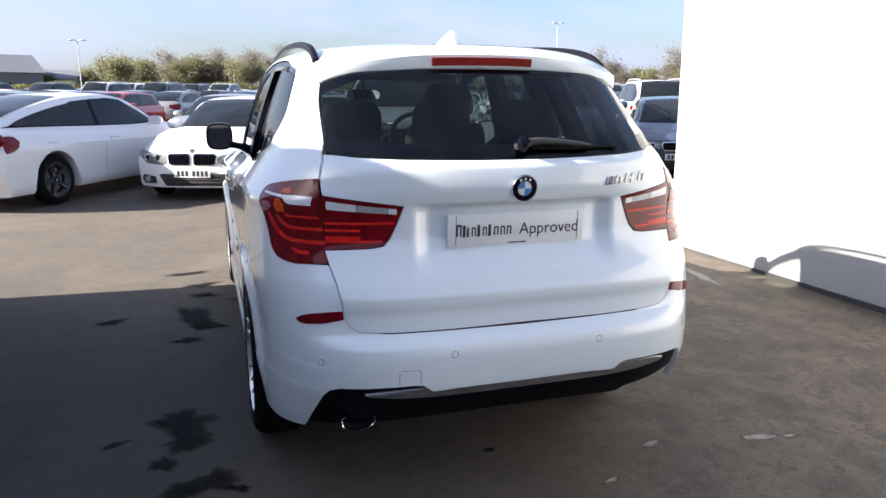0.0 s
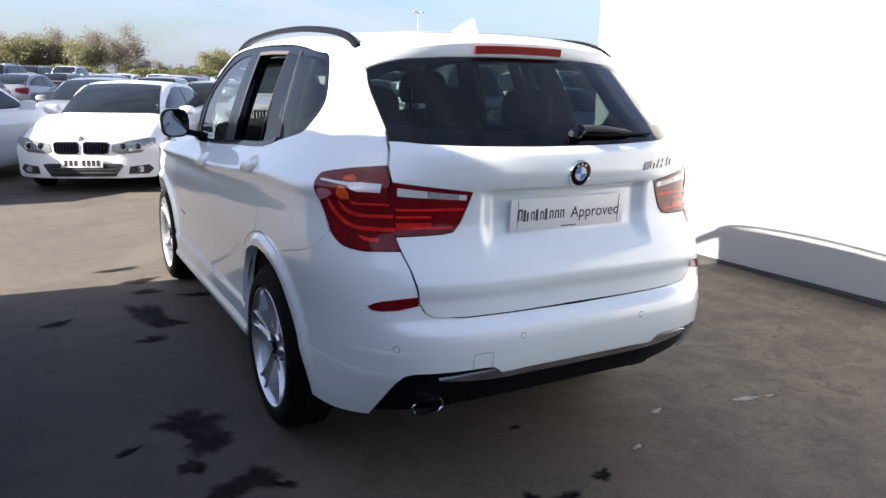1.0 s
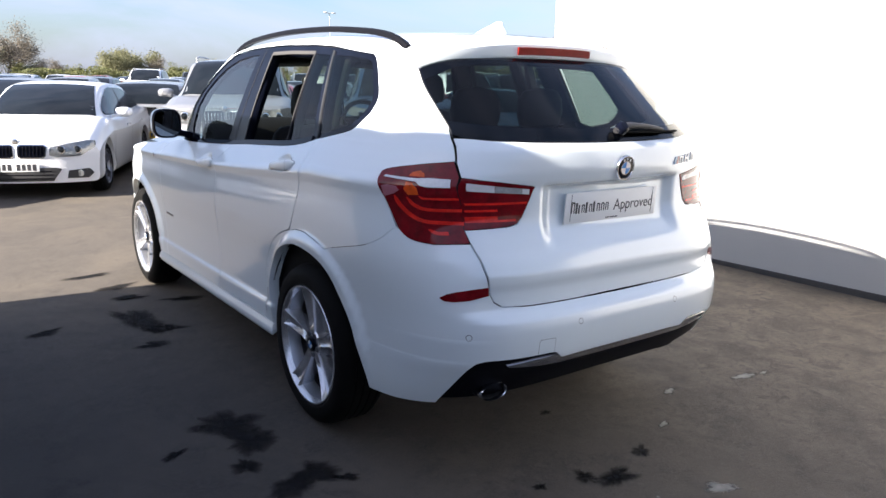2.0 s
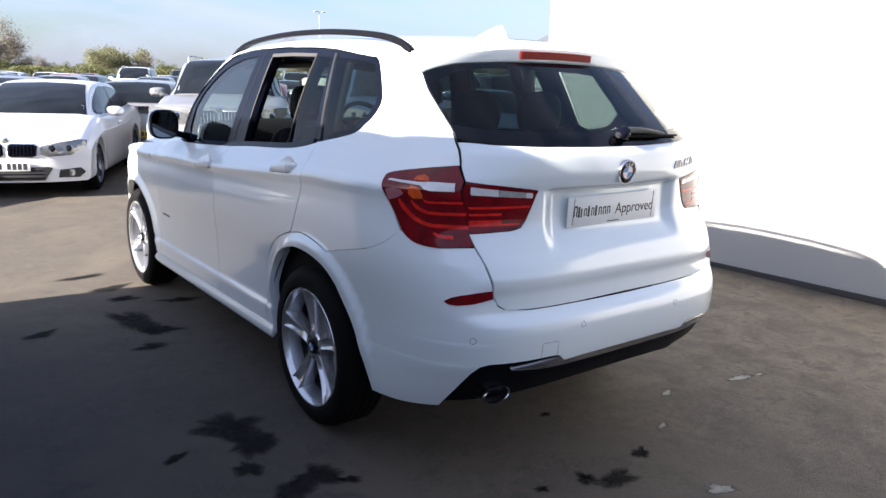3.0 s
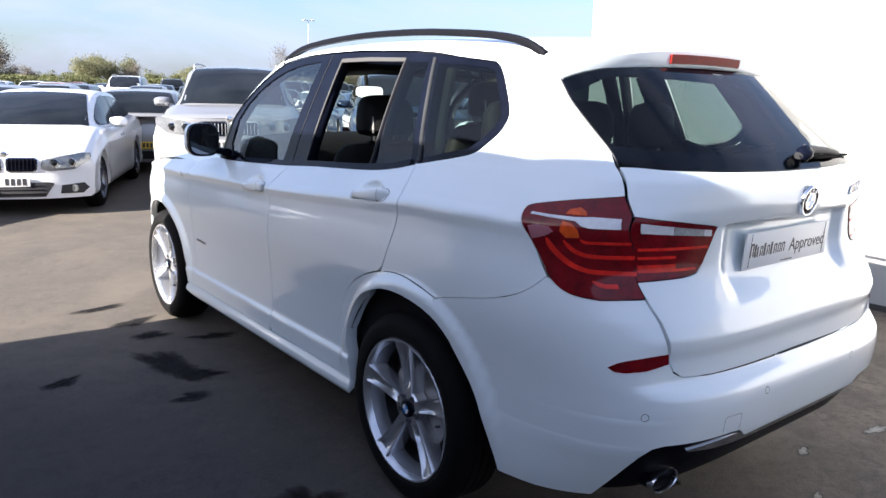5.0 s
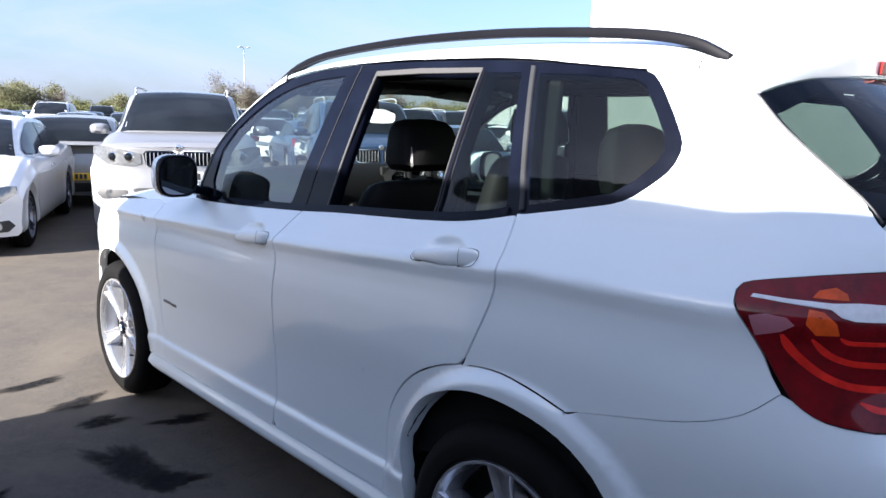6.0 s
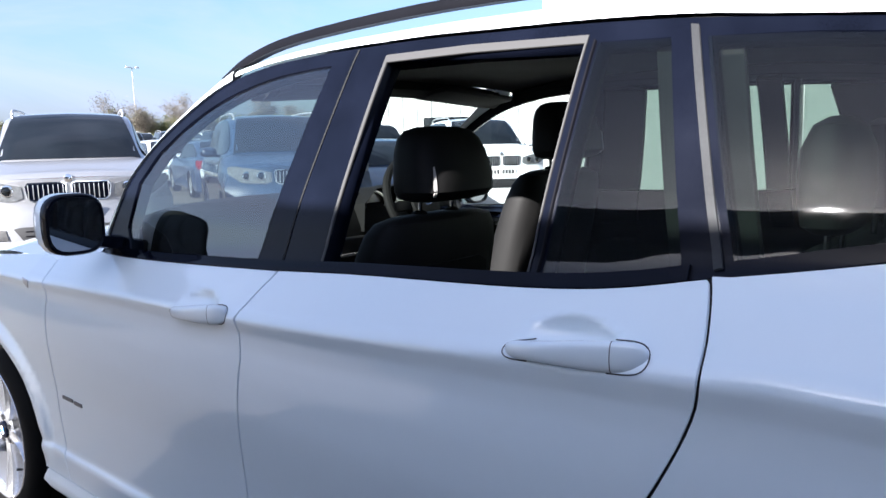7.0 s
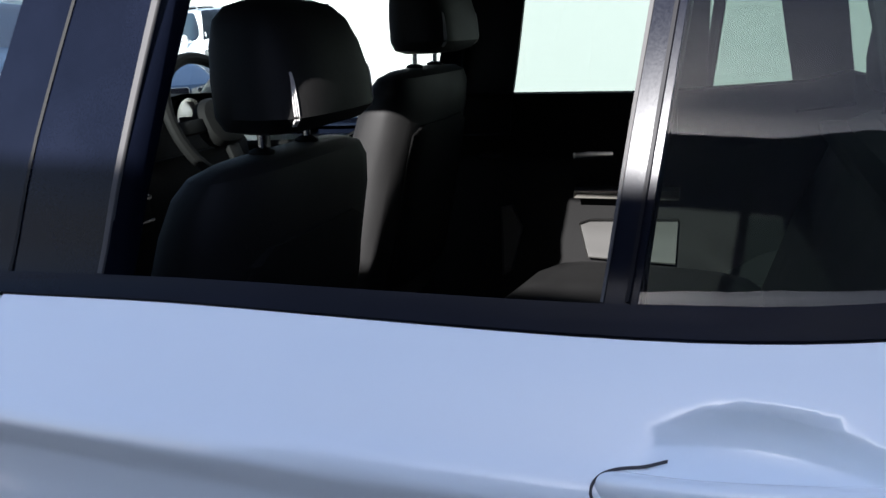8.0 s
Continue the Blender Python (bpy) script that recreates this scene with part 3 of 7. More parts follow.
def front_wing(m):
    arch = [(AXLE_F + 0.44 * math.cos(radians(a)), HUB + 0.44 * math.sin(radians(a))) for a in range(168, -6, -9)]
    outline = line(GAP_F, G) + [S(3.336, 0.336)] + [S(y, z) for y, z in arch] + [S(4.24, 0.5), S(4.33, 0.7), S(4.36, 0.85), S(4.32, 0.95), S(4.1, 1.015), S(3.8, 1.05), S(3.5, 1.072), S(3.3, 1.082)]
    panel("front_wing", m(outline), PAINT, estate, depth=0.04, du=1.2, dz=0.011)


def door_gaps(m):
    """Black strips behind the gaps between the panels, put in to deepen their shade."""
    for gap in (GAP_F, GAP_M, GAP_Q):
        panel("gap_backing", m(line(gap, 0.008) + line(gap[::-1], -0.008)), FELT_BLACK, estate, off=-0.009, depth=0)


for maker in (front_door, rear_door, quarter, arch_trim, sill, front_wing, door_gaps):
    both(maker)

# rear bumper, in one piece round the tail
arch_low = [p for p in ARCH_IN if p[0] < 0.80 and p[1] < 0.74]
left = [S(0.80, 0.742)] + [S(0.797, 0.800)] + line(BUMP_TOP[1:], 0, -0.0012) + [LAMP_EDGE[2], LAMP_EDGE[1], LAMP_EDGE[0], R(-0.671, 0.914), R(-0.655, 0.86), R(-0.643, 0.80), R(-0.634, 0.745), R(-0.615, 0.708), R(-0.585, 0.690), R(-0.48, 0.684), R(-0.25, 0.682)]
low = [R(-0.25, 0.485), R(-0.335, 0.481), R(-0.352, 0.482), R(-0.366, 0.494), R(-0.385, 0.508), R(-0.42, 0.511), R(-0.66, 0.506), R(-0.690, 0.497), R(-0.712, 0.470), R(-0.738, 0.40), R(-0.764, 0.318), S(0.35, 0.305), S(0.492, 0.30)] + line(arch_low[::-1])
outline = left + [(0.0, 0.680)] + flip(left) + flip(low) + [(0.0, 0.485)] + low
seen_before, clean = set(), []
for p in outline:
    key = (round(p[0], 4), round(p[1], 4))
    if key not in seen_before:
        seen_before.add(key)
        clean.append(p)
bumper = panel("rear_bumper", clean, PAINT, estate, depth=0.03, du=1.6, dz=0.016)
for m in (lambda p: p, flip):
    panel("reflector", m([R(-0.783, 0.732), R(-0.765, 0.746), R(-0.742, 0.754), R(-0.69, 0.763), R(-0.638, 0.768), R(-0.634, 0.738), R(-0.70, 0.724), R(-0.75, 0.719), R(-0.772, 0.721)]), LENS_RED, bumper, off=0.003, depth=0.006, label="dark red reflector")
for x, z in ((-0.715, 0.595), (-0.276, 0.612), (0.276, 0.612), (0.715, 0.595)):
    p, n = body_point(*R(x, z), REAR_B), body_normal(*R(x, z), REAR_B)
    bm = bmesh.new()
    lathe(bm, [(-0.003, 0.0100), (0.0012, 0.0100), (0.0012, 0.0086), (-0.001, 0.0085)], 20, "z")
    face = bmesh.ops.create_circle(bm, cap_ends=True, segments=20, radius=0.0084)
    bmesh.ops.translate(bm, verts=face["verts"], vec=(0, 0, 0.0012))
    bmesh.ops.transform(bm, matrix=Matrix.Translation(p) @ n.to_track_quat("Z", "Y").to_matrix().to_4x4(), verts=bm.verts[:])
    part("parking_sensor", bm, [PAINT], bumper)
    bm = bmesh.new()
    lathe(bm, [(0.0008, 0.0118), (0.0008, 0.0097)], 20, "z")
    bmesh.ops.transform(bm, matrix=Matrix.Translation(p) @ n.to_track_quat("Z", "Y").to_matrix().to_4x4(), verts=bm.verts[:])
    part("sensor_ring", bm, PLASTIC, bumper)
# seam of the towing-eye cover: a thin rounded frame
tow = [R(x, z) for x, z in ((-0.468, 0.513), (-0.468, 0.562), (-0.462, 0.568), (-0.400, 0.568), (-0.394, 0.562), (-0.394, 0.513))]
inner = [R(x, z) for x, z in ((-0.4667, 0.513), (-0.4667, 0.5615), (-0.4615, 0.5668), (-0.4005, 0.5668), (-0.3953, 0.5615), (-0.3953, 0.513))]
panel("towing_eye_seam", tow + inner[::-1], SATIN_BLACK, bumper, off=0.0006, depth=0)

# dark lower apron and its satin valance
top = [R(-0.76, 0.40), R(-0.73, 0.50), R(-0.68, 0.53), R(-0.42, 0.53), R(-0.36, 0.52), R(-0.30, 0.50), R(-0.1, 0.50)]
base = [R(-0.1, 0.338), R(-0.35, 0.335), R(-0.55, 0.33), R(-0.70, 0.328), R(-0.765, 0.325)]
far_base = [R(0.765, 0.43), R(0.70, 0.402), R(0.58, 0.372), R(0.46, 0.350), R(0.44, 0.330), R(0.36, 0.330), R(0.34, 0.336), R(0.1, 0.338)]
apron = panel("lower_apron", top + flip(top) + far_base + base, SATIN_BLACK, estate, off=-0.018, depth=0.08)
strip = [R(-0.58, 0.474), R(-0.46, 0.486), R(-0.34, 0.492), R(-0.1, 0.492)]
under = [R(-0.1, 0.444), R(-0.34, 0.445), R(-0.46, 0.452), R(-0.57, 0.466)]
tip = [R(0.1, 0.492), R(0.34, 0.492), R(0.45, 0.496), R(0.55, 0.492), R(0.60, 0.482), R(0.59, 0.468), R(0.46, 0.452), R(0.34, 0.445), R(0.1, 0.444)]
panel("valance", strip + tip + under, surface("valance_grey", (0.30, 0.30, 0.315), 0.22, metal=0.7, coat=0.5), estate, off=-0.008, depth=0.02)


def pipe_ring(y, f):
    return [(-0.592 + 0.062 * f * math.cos(t), y + 0.015, 0.364 + 0.033 * f * math.sin(t)) for t in (2 * math.pi * k / 24 for k in range(24))]


bm = bmesh.new()
rings(bm, [pipe_ring(y, f) for y, f in ((0.30, 0.05), (0.298, 0.97), (0.10, 0.985), (0.072, 0.985))], cap=False)
pipe = part("exhaust_pipe", bm, SATIN_BLACK, estate, "oval exhaust pipe with a chrome rim and a dark bore")
bm = bmesh.new()
rings(bm, [pipe_ring(y, f) for y, f in ((0.074, 0.985), (0.062, 1.02), (0.054, 1.02), (0.050, 0.98), (0.053, 0.92), (0.066, 0.90))], cap=False)
part("pipe_rim", bm, CHROME, pipe)
bm = bmesh.new()
rings(bm, [pipe_ring(y, f) for y, f in ((0.20, 0.05), (0.16, 0.88), (0.06, 0.91))], cap=False)
part("exhaust_bore", bm, FELT_BLACK, pipe)

# tailgate
up = [(0.0, 1.258), R(-0.15, 1.259), R(-0.42, 1.264), R(-0.56, 1.270), R(-0.622, 1.276), R(-0.653, 1.276)]
side = [R(-0.667, 1.235), R(-0.677, 1.196), R(-0.6755, 1.146), R(-0.55, 1.1285), R(-0.414, 1.1095), R(-0.430, 1.07), R(-0.463, 0.998), R(-0.485, 0.973), R(-0.525, 0.966), R(-0.6755, 0.960), R(-0.6675, 0.918), R(-0.6507, 0.86), R(-0.6392, 0.80), R(-0.6305, 0.746), R(-0.612, 0.7115), R(-0.584, 0.6938), R(-0.48, 0.6878), R(-0.25, 0.6858)]
tailgate = panel("tailgate", up + side + [(0.0, 0.687)] + flip(side) + flip(up[1:]), PAINT, estate, rear=REAR_T, du=1.6, dz=0.016, label="white tailgate with a recessed number plate")


def rear_lamp(m):
    def swell(loop, by):
        """The outline grown by a share about its middle."""
        cu, cz = (sum(q[k] for q in loop) / len(loop) for k in (0, 1))
        return [(cu + (u - cu) * by, cz + (z - cz) * by) for u, z in loop]
    lamp = panel("rear_lamp", m(spline(LAMP_EDGE, 3) + TAIL_EDGE), LENS_RED, estate, off=0.0032, depth=0.03, label="dark red wraparound rear lamp")
    # dark ring over the paint, drawn in for the shaded gap round the lamp
    panel("lamp_gap", m(swell(spline(LAMP_EDGE, 3) + TAIL_EDGE, 1.016)), SATIN_BLACK, lamp, off=0.0016, depth=0)
    panel("clear_strip", m([(56.8, 1.141), (53.7, 1.138), (49.5, 1.136), (47.2, 1.139), (42.9, 1.137), (42.2, 1.109), (46.9, 1.109), (48.2, 1.114), (49.4, 1.126), (53.6, 1.131), (56.9, 1.135)]), LENS_CLEAR, lamp, off=0.0045, depth=0.003)
    panel("reflex_panel", m([(56.4, 1.104), (55.0, 1.110), (53.0, 1.107), (52.2, 1.095), (53.4, 1.081), (55.7, 1.068)]), REFLEX, lamp, off=0.0045, depth=0.003)
    panel("indicator", m([(51.5, 1.143), (51.2, 1.156), (49.8, 1.163), (48.6, 1.153), (48.2, 1.142)]), LENS_AMBER, lamp, off=0.0045, depth=0.003)
    panel("indicator", m([(51.3, 1.124), (49.9, 1.121), (48.5, 1.103), (48.2, 1.082), (50.3, 1.080), (51.2, 1.098)]), LENS_AMBER, lamp, off=0.0038, depth=0.003)
    for run, t in (([(53.3, 1.076), (52.4, 1.050), (50.4, 1.018), (48.4, 0.998), (46.3, 0.988), (43.5, 0.986), (39.4, 0.984)], 0.013), ([(50.6, 1.072), (49.2, 1.047), (47.2, 1.033), (44.8, 1.030), (39.9, 1.030)], 0.011), ([(48.1, 1.078), (47.3, 1.070), (45.5, 1.0695), (40.6, 1.070)], 0.008), ([(46.1, 0.962), (44.6, 0.950), (42.4, 0.950)], 0.012)):
        run = spline(run, 4)
        over, under = [], []
        for q, (u, z) in enumerate(run):
            a, b = run[max(q - 1, 0)], run[min(q + 1, len(run) - 1)]
            d = Vector(((b[0] - a[0]) * 0.0135, b[1] - a[1])).normalized()
            w = 0.5 * t * min(1, 0.3 + q * 0.25)
            over.append((u - d.y * w / 0.0135, z + d.x * w))
            under.append((u + d.y * w / 0.0135, z - d.x * w))
        panel("light_guide", m(over + under[::-1]), LENS_BAR, lamp, off=0.0045, depth=0.003)
    gate_edge = [R(-0.6745, 1.1435), R(-0.55, 1.126), R(-0.419, 1.107), R(-0.434, 1.07), R(-0.466, 1.0), R(-0.488, 0.977), R(-0.527, 0.969), R(-0.6765, 0.963)]
    gate_lamp = panel("tailgate_lamp", m(gate_edge), LENS_RED, tailgate, rear=REAR_T, off=0.0032, depth=0.03, label="dark red rear lamp, inner half on the tailgate")
    panel("lamp_gap", m(swell(gate_edge, 1.016)), SATIN_BLACK, gate_lamp, rear=REAR_T, off=0.0016, depth=0)
    for x0, x1, mat in ((-0.664, -0.572, LENS_CLEAR), (-0.570, -0.470, surface("grey_lens", (0.32, 0.33, 0.33), 0.1, coat=1.0, vary=0.3, scale=80)), (-0.468, -0.440, LENS_CLEAR)):
        zt = lambda x: 1.128 - (x + 0.68) * 0.115
        zb = lambda x: 1.100 - (x + 0.68) * 0.075
        panel("clear_strip", m([R(x0, zt(x0)), R(x1, zt(x1)), R(x1, zb(x1)), R(x0, zb(x0))]), mat, gate_lamp, rear=REAR_T, off=0.0045, depth=0.003)
    for x1, z, t in ((-0.448, 1.052, 0.004), (-0.56, 1.028, 0.004), (-0.56, 1.000, 0.008), (-0.49, 0.990, 0.004)):
        panel("light_guide", m([R(-0.672, z + t), R(x1, z + t), R(x1, z - t), R(-0.670, z - t)]), LENS_BAR, gate_lamp, rear=REAR_T, off=0.0045, depth=0.003)


both(rear_lamp)

# rear window, spoiler, high brake light
top = [(0.0, 1.575), R(-0.3, 1.572), R(-0.5, 1.562), S(0.546, 1.535)]
edge = [S(0.474, 1.462), S(0.384, 1.385), S(0.303, 1.32), R(-0.654, 1.300), R(-0.645, 1.2875), R(-0.630, 1.2795), R(-0.56, 1.273), R(-0.42, 1.267), R(-0.15, 1.262)]
rear_window = panel("rear_window", top + edge + [(0.0, 1.261)] + flip(edge) + flip(top[1:]), REAR_PRIVACY, tailgate, rear=REAR_T, off=0.002, depth=0.004, label="dark tinted rear window")
rear_window.visible_shadow = False
ring = [(0.0, 1.31), R(-0.4, 1.315), R(-0.56, 1.325), S(0.395, 1.345), S(0.44, 1.40), S(0.515, 1.47), R(-0.50, 1.535), R(-0.3, 1.560)]
panel("window_border", top + edge + [(0.0, 1.261)] + flip(edge) + flip(top[1:]), GLOSS_BLACK, tailgate, rear=REAR_T, off=-0.001, depth=0.003, holes=[ring + [(0.0, 1.566)] + flip(ring[1:])])

ROOF = mono([(0.30, 1.638), (0.45, 1.660), (0.8, 1.695), (1.2, 1.712), (1.6, 1.722), (2.0, 1.715), (2.3, 1.693), (2.6, 1.655)])
CANT_TOP = mono([(0.40, 1.53), (0.56, 1.565), (0.78, 1.586), (0.98, 1.609), (1.153, 1.631), (1.351, 1.645), (1.534, 1.652), (1.745, 1.659), (1.934, 1.659), (2.092, 1.656), (2.262, 1.645), (2.41, 1.620), (2.5, 1.60)])


def roof_at(a, y, lift=0.0):
    """a from -1, the left edge, to 1."""
    z0 = CANT_TOP(y)
    w = abs(body_point(*S(max(y, 0.56), z0), REAR_B).x)
    c = (1 - abs(a) ** 2.4) ** (1 / 2.4) if abs(a) < 1 else 0
    return Vector((w * a, y, z0 + (ROOF(y) + lift - z0) * c))


def roof_sheet(a, b):
    t = math.sin((a - 0.5) * math.pi)
    back = 0.60 + 0.07 * t * t
    front = 2.50 - 0.10 * t * t
    return roof_at(t, back + (front - back) * b)


roof = patch("roof", roof_sheet, 48, 40, PAINT, estate, label="white roof panel")


def spoiler_at(a, b):
    """b: 0 where the top leaves the roof, 0.45 the lip, 1 back under it at the glass."""
    x = -0.655 + 1.31 * a
    s = abs(x) / 0.655
    bow = 0.16 * s ** 3.2
    crown = (1 - s ** 2.6)
    lip_y, lip_z = 0.436 + bow * 0.8, 1.566 + 0.074 * crown
    root = roof_at(max(min(x / 0.655, 1), -1), 0.60 + 0.07 * s * s)
    root.y -= 0.004
    glass = Vector((x, 0.475 + 0.8 * bow, 1.515 + 0.055 * crown))
    keys = [root, root.lerp(Vector((x, lip_y, lip_z)), 0.5) + Vector((0, 0, 0.006)), Vector((x, lip_y + 0.012, lip_z)), Vector((x, lip_y, lip_z - 0.008)), Vector((x, lip_y + 0.004, lip_z - 0.05)), Vector((x, lip_y + 0.012, lip_z - 0.060)), glass]
    return keys


bm = bmesh.new()
rings(bm, [spoiler_at(0.5 + 0.5 * math.sin((i / 40 - 0.5) * math.pi), 0) for i in range(41)])
spoiler = part("spoiler", bm, PAINT, tailgate, "white roof spoiler over the rear window")
bm = bmesh.new()
seam = [roof_at(math.sin((i / 24 - 0.5) * math.pi), 0.60 + 0.07 * math.sin((i / 24 - 0.5) * math.pi) ** 2) for i in range(25)]
tube(bm, [p + Vector((0, -0.002, 0.0)) for p in seam], 0.0018, 6)
part("spoiler_seam", bm, PLASTIC, tailgate)
for k in (-1, 1):
    bm = bmesh.new()
    tube(bm, spline([Vector((k * abs(p.x), p.y, p.z)) for p in [roof_at(-0.90, 0.66), roof_at(-0.98, 0.635)] + [body_point(*q, REAR_B) for q in (S(0.60, 1.561), S(0.550, 1.53), S(0.478, 1.46), S(0.387, 1.385), S(0.300, 1.315), R(-0.654, 1.279))]], 4), 0.003, 6)
    part("window_seam", bm, PLASTIC, tailgate)
bm = bmesh.new()
rings(bm, [[(x, 0.4325 + 0.16 * (abs(x) / 0.655) ** 3.2 * 0.8 - d, z + 0.074 * (1 - (abs(x) / 0.655) ** 2.6) - 0.074) for z, d in ((1.622, -0.006), (1.620, 0.003), (1.592, -0.001), (1.590, -0.008))] for x in [-0.205 + 0.41 * i / 14 for i in range(15)]])
part("brake_light", bm, LENS_HIGH, tailgate, "red high-level brake light strip")


# side glazing
def side_frame(m):
    front_hole = [S(y, z) for y, z in spline([(2.155, 1.165), (2.39, 1.150), (2.60, 1.143), (2.79, 1.140)], 3)] + [S(2.825, 1.20), S(2.80, 1.335)] + [S(y, z) for y, z in spline([(2.72, 1.42), (2.58, 1.505), (2.42, 1.570), (2.25, 1.606), (2.12, 1.618), (2.015, 1.622)], 3)]
    open_hole = [S(1.912, 1.176), S(1.83, 1.616), S(1.6, 1.614), S(1.33, 1.604), S(1.366, 1.206), S(1.6, 1.187), S(1.75, 1.18)]
    light_hole = [S(1.336, 1.210), S(1.303, 1.603), S(1.172, 1.597), S(1.092, 1.236), S(1.2, 1.222)]
    quarter_hole = [S(y, z) for y, z in ((1.018, 1.257), (1.105, 1.592), (0.95, 1.582), (0.81, 1.567), (0.776, 1.552), (0.73, 1.49), (0.690, 1.432), (0.683, 1.405), (0.695, 1.375), (0.735, 1.335), (0.785, 1.303), (0.9, 1.281))]
    rim = [S(y, z) for y, z in WAIST[::-1]] + [S(y, z) for y, z in CANT[::-1][1:-1]]
    panel("window_frame", m(rim), SURROUND, estate, holes=[m(front_hole), m(open_hole), m(light_hole), m(quarter_hole)], off=-0.006, depth=0.045, label="gloss black window surround")
    door_f, door_r = doors["f" + str(m is flip)], doors["r" + str(m is flip)]
    for name, hole, mat, owner in (("window_glass", front_hole, GLASS, door_f), ("quarter_light", light_hole, PRIVACY, door_r), ("quarter_glass", quarter_hole, PRIVACY, estate)) + ((("window_glass", open_hole, PRIVACY, door_r),) if m is flip else ()):
        k = 1 if m is flip else -1
        mid = 1.2 if hole is light_hole else 0.88 if hole is quarter_hole else None
        def taper(p, n, mid=mid, k=k):
            """The rear panes draw in a little towards the tail."""
            return p + Vector((k * (0.075 * (p.y - mid) + 0.031 * (p.z - 1.4)), 0, 0)), (n + Vector((0, -0.075, -0.031))).normalized()
        pane = panel(name, m(hole), mat, owner, off=-0.012, depth=0, shape=taper if mid else None)
        pane.visible_shadow = mat is PRIVACY
    # weather strip along the waist, its lip proud of the glass
    strip = [S(y, z + 0.004) for y, z in between(WAIST, 1.05, 2.95)]
    panel("waist_strip", m([(u, z + 0.016) for u, z in strip] + [(u, z - 0.006) for u, z in strip[::-1]]), GLOSS_BLACK, estate, off=0.002, depth=0.012)
    seams = [S(2.06, 1.15), S(2.02, 1.32), S(1.965, 1.52), S(1.932, 1.652)]
    panel("pillar_seam", m([(u + 0.14, z) for u, z in seams] + [(u - 0.14, z) for u, z in seams[::-1]]), FELT_BLACK, estate, off=-0.0045, depth=0)
    # bright bead along the opening and beside the rear pillar
    bead = [S(1.9185, 1.178), S(1.834, 1.629), S(1.6, 1.628), S(1.327, 1.617), S(1.363, 1.208)]
    bead_in = [S(1.3655, 1.208), S(1.332, 1.603), S(1.6, 1.612), S(1.828, 1.613), S(1.912, 1.178)]
    panel("window_channel", m(bead + bead_in), FELT, estate, off=-0.003, depth=0.005)
    panel("pillar_bead", m([S(1.042, 1.241), S(1.140, 1.612), S(1.127, 1.610), S(1.030, 1.245)]), BRUSHED_DARK, estate, off=0.001, depth=0.012)
    panel("window_bead", m([S(1.345, 1.210), S(1.312, 1.605), S(1.309, 1.605), S(1.342, 1.210)]), SATIN_BLACK, estate, off=0.001, depth=0.02)


both(side_frame)


# windscreen, front pillars, bonnet, nose
def screen_at(a, b):
    t = 2 * a - 1
    foot = Vector((0.715 * t, 3.10 + 0.24 * (1 - t * t), 1.115 + 0.02 * (1 - t * t)))
    head = roof_at(t * 0.90, 2.50 - 0.08 * t * t)
    p = foot.lerp(head, b)
    p.z += 0.04 * math.sin(math.pi * b)
    return p


screen = patch("windscreen", screen_at, 16, 10, GLASS, estate)
front_cant = [p for p in CANT if p[0] >= 2.40]


def pillar(m):
    k = 1 if m is flip else -1
    outer = [body_point(*S(y, z), REAR_B) for y, z in spline(front_cant, 2)]
    def at(a, b):
        p = outer[round(a * (len(outer) - 1))]
        q = screen_at(0.0, 1 - a)
        mid = p.lerp(q, b) + Vector((-0.014, 0.006, 0.012)) * math.sin(math.pi * b)
        return Vector((-k * mid.x, mid.y, mid.z)) if k > 0 else mid
    patch("windscreen_pillar", at, len(outer) - 1, 5, PAINT, estate)


both(pillar)


def bonnet_at(a, b):
    t = 2 * a - 1
    y = (3.10 + 0.24 * (1 - t * t)) * (1 - b) + (4.36 - 0.05 * t * t) * b
    z = mono([(0, 1.10), (0.4, 1.105), (0.8, 1.045), (1, 0.97)])(b) + 0.015 * (1 - t * t)
    w = 0.835 if b < 0.6 else 0.835 - 0.14 * (b - 0.6) / 0.4
    return Vector((w * t, y, z - 0.03 * abs(t) ** 6))


patch("bonnet", bonnet_at, 20, 20, PAINT, estate)
nose = [S(4.22, 0.30), S(4.245, 0.5), S(4.335, 0.7), S(4.365, 0.85), S(4.32, 0.955)]
nose_far = [(U1 + 89.9, 0.955), (U1 + 89.9, 0.30)]
for m in (lambda p: p, flip):
    panel("front_bumper", m(nose + nose_far), PAINT, estate, depth=0.02)

# dark floor pan, wheel housings
bm = bmesh.new()
box(bm, (0, 2.37, 0.32), (1.30, 3.9, 0.12), 0.03)
box(bm, (0, 2.37, 0.30), (1.66, 1.75, 0.10), 0.03)
part("floor_pan", bm, PLASTIC, estate)
for y in (AXLE_R, AXLE_F):
    for k in (-1, 1):
        bm = bmesh.new()
        prof = []
        for a in range(0, 181, 9):
            prof.append((y + 0.455 * math.cos(radians(a)), HUB + 0.455 * math.sin(radians(a))))
        rows = [[(k * x, py, max(pz, 0.2)) for py, pz in prof] for x in (0.885 if y < 2 else 0.845, 0.60)]
        rings(bm, rows, close=False)
        inner = [bm.verts.new((k * 0.60, py, max(pz, 0.2))) for py, pz in prof]
        bm.faces.new(inner)
        part("wheel_housing", bm, FELT_BLACK, estate)


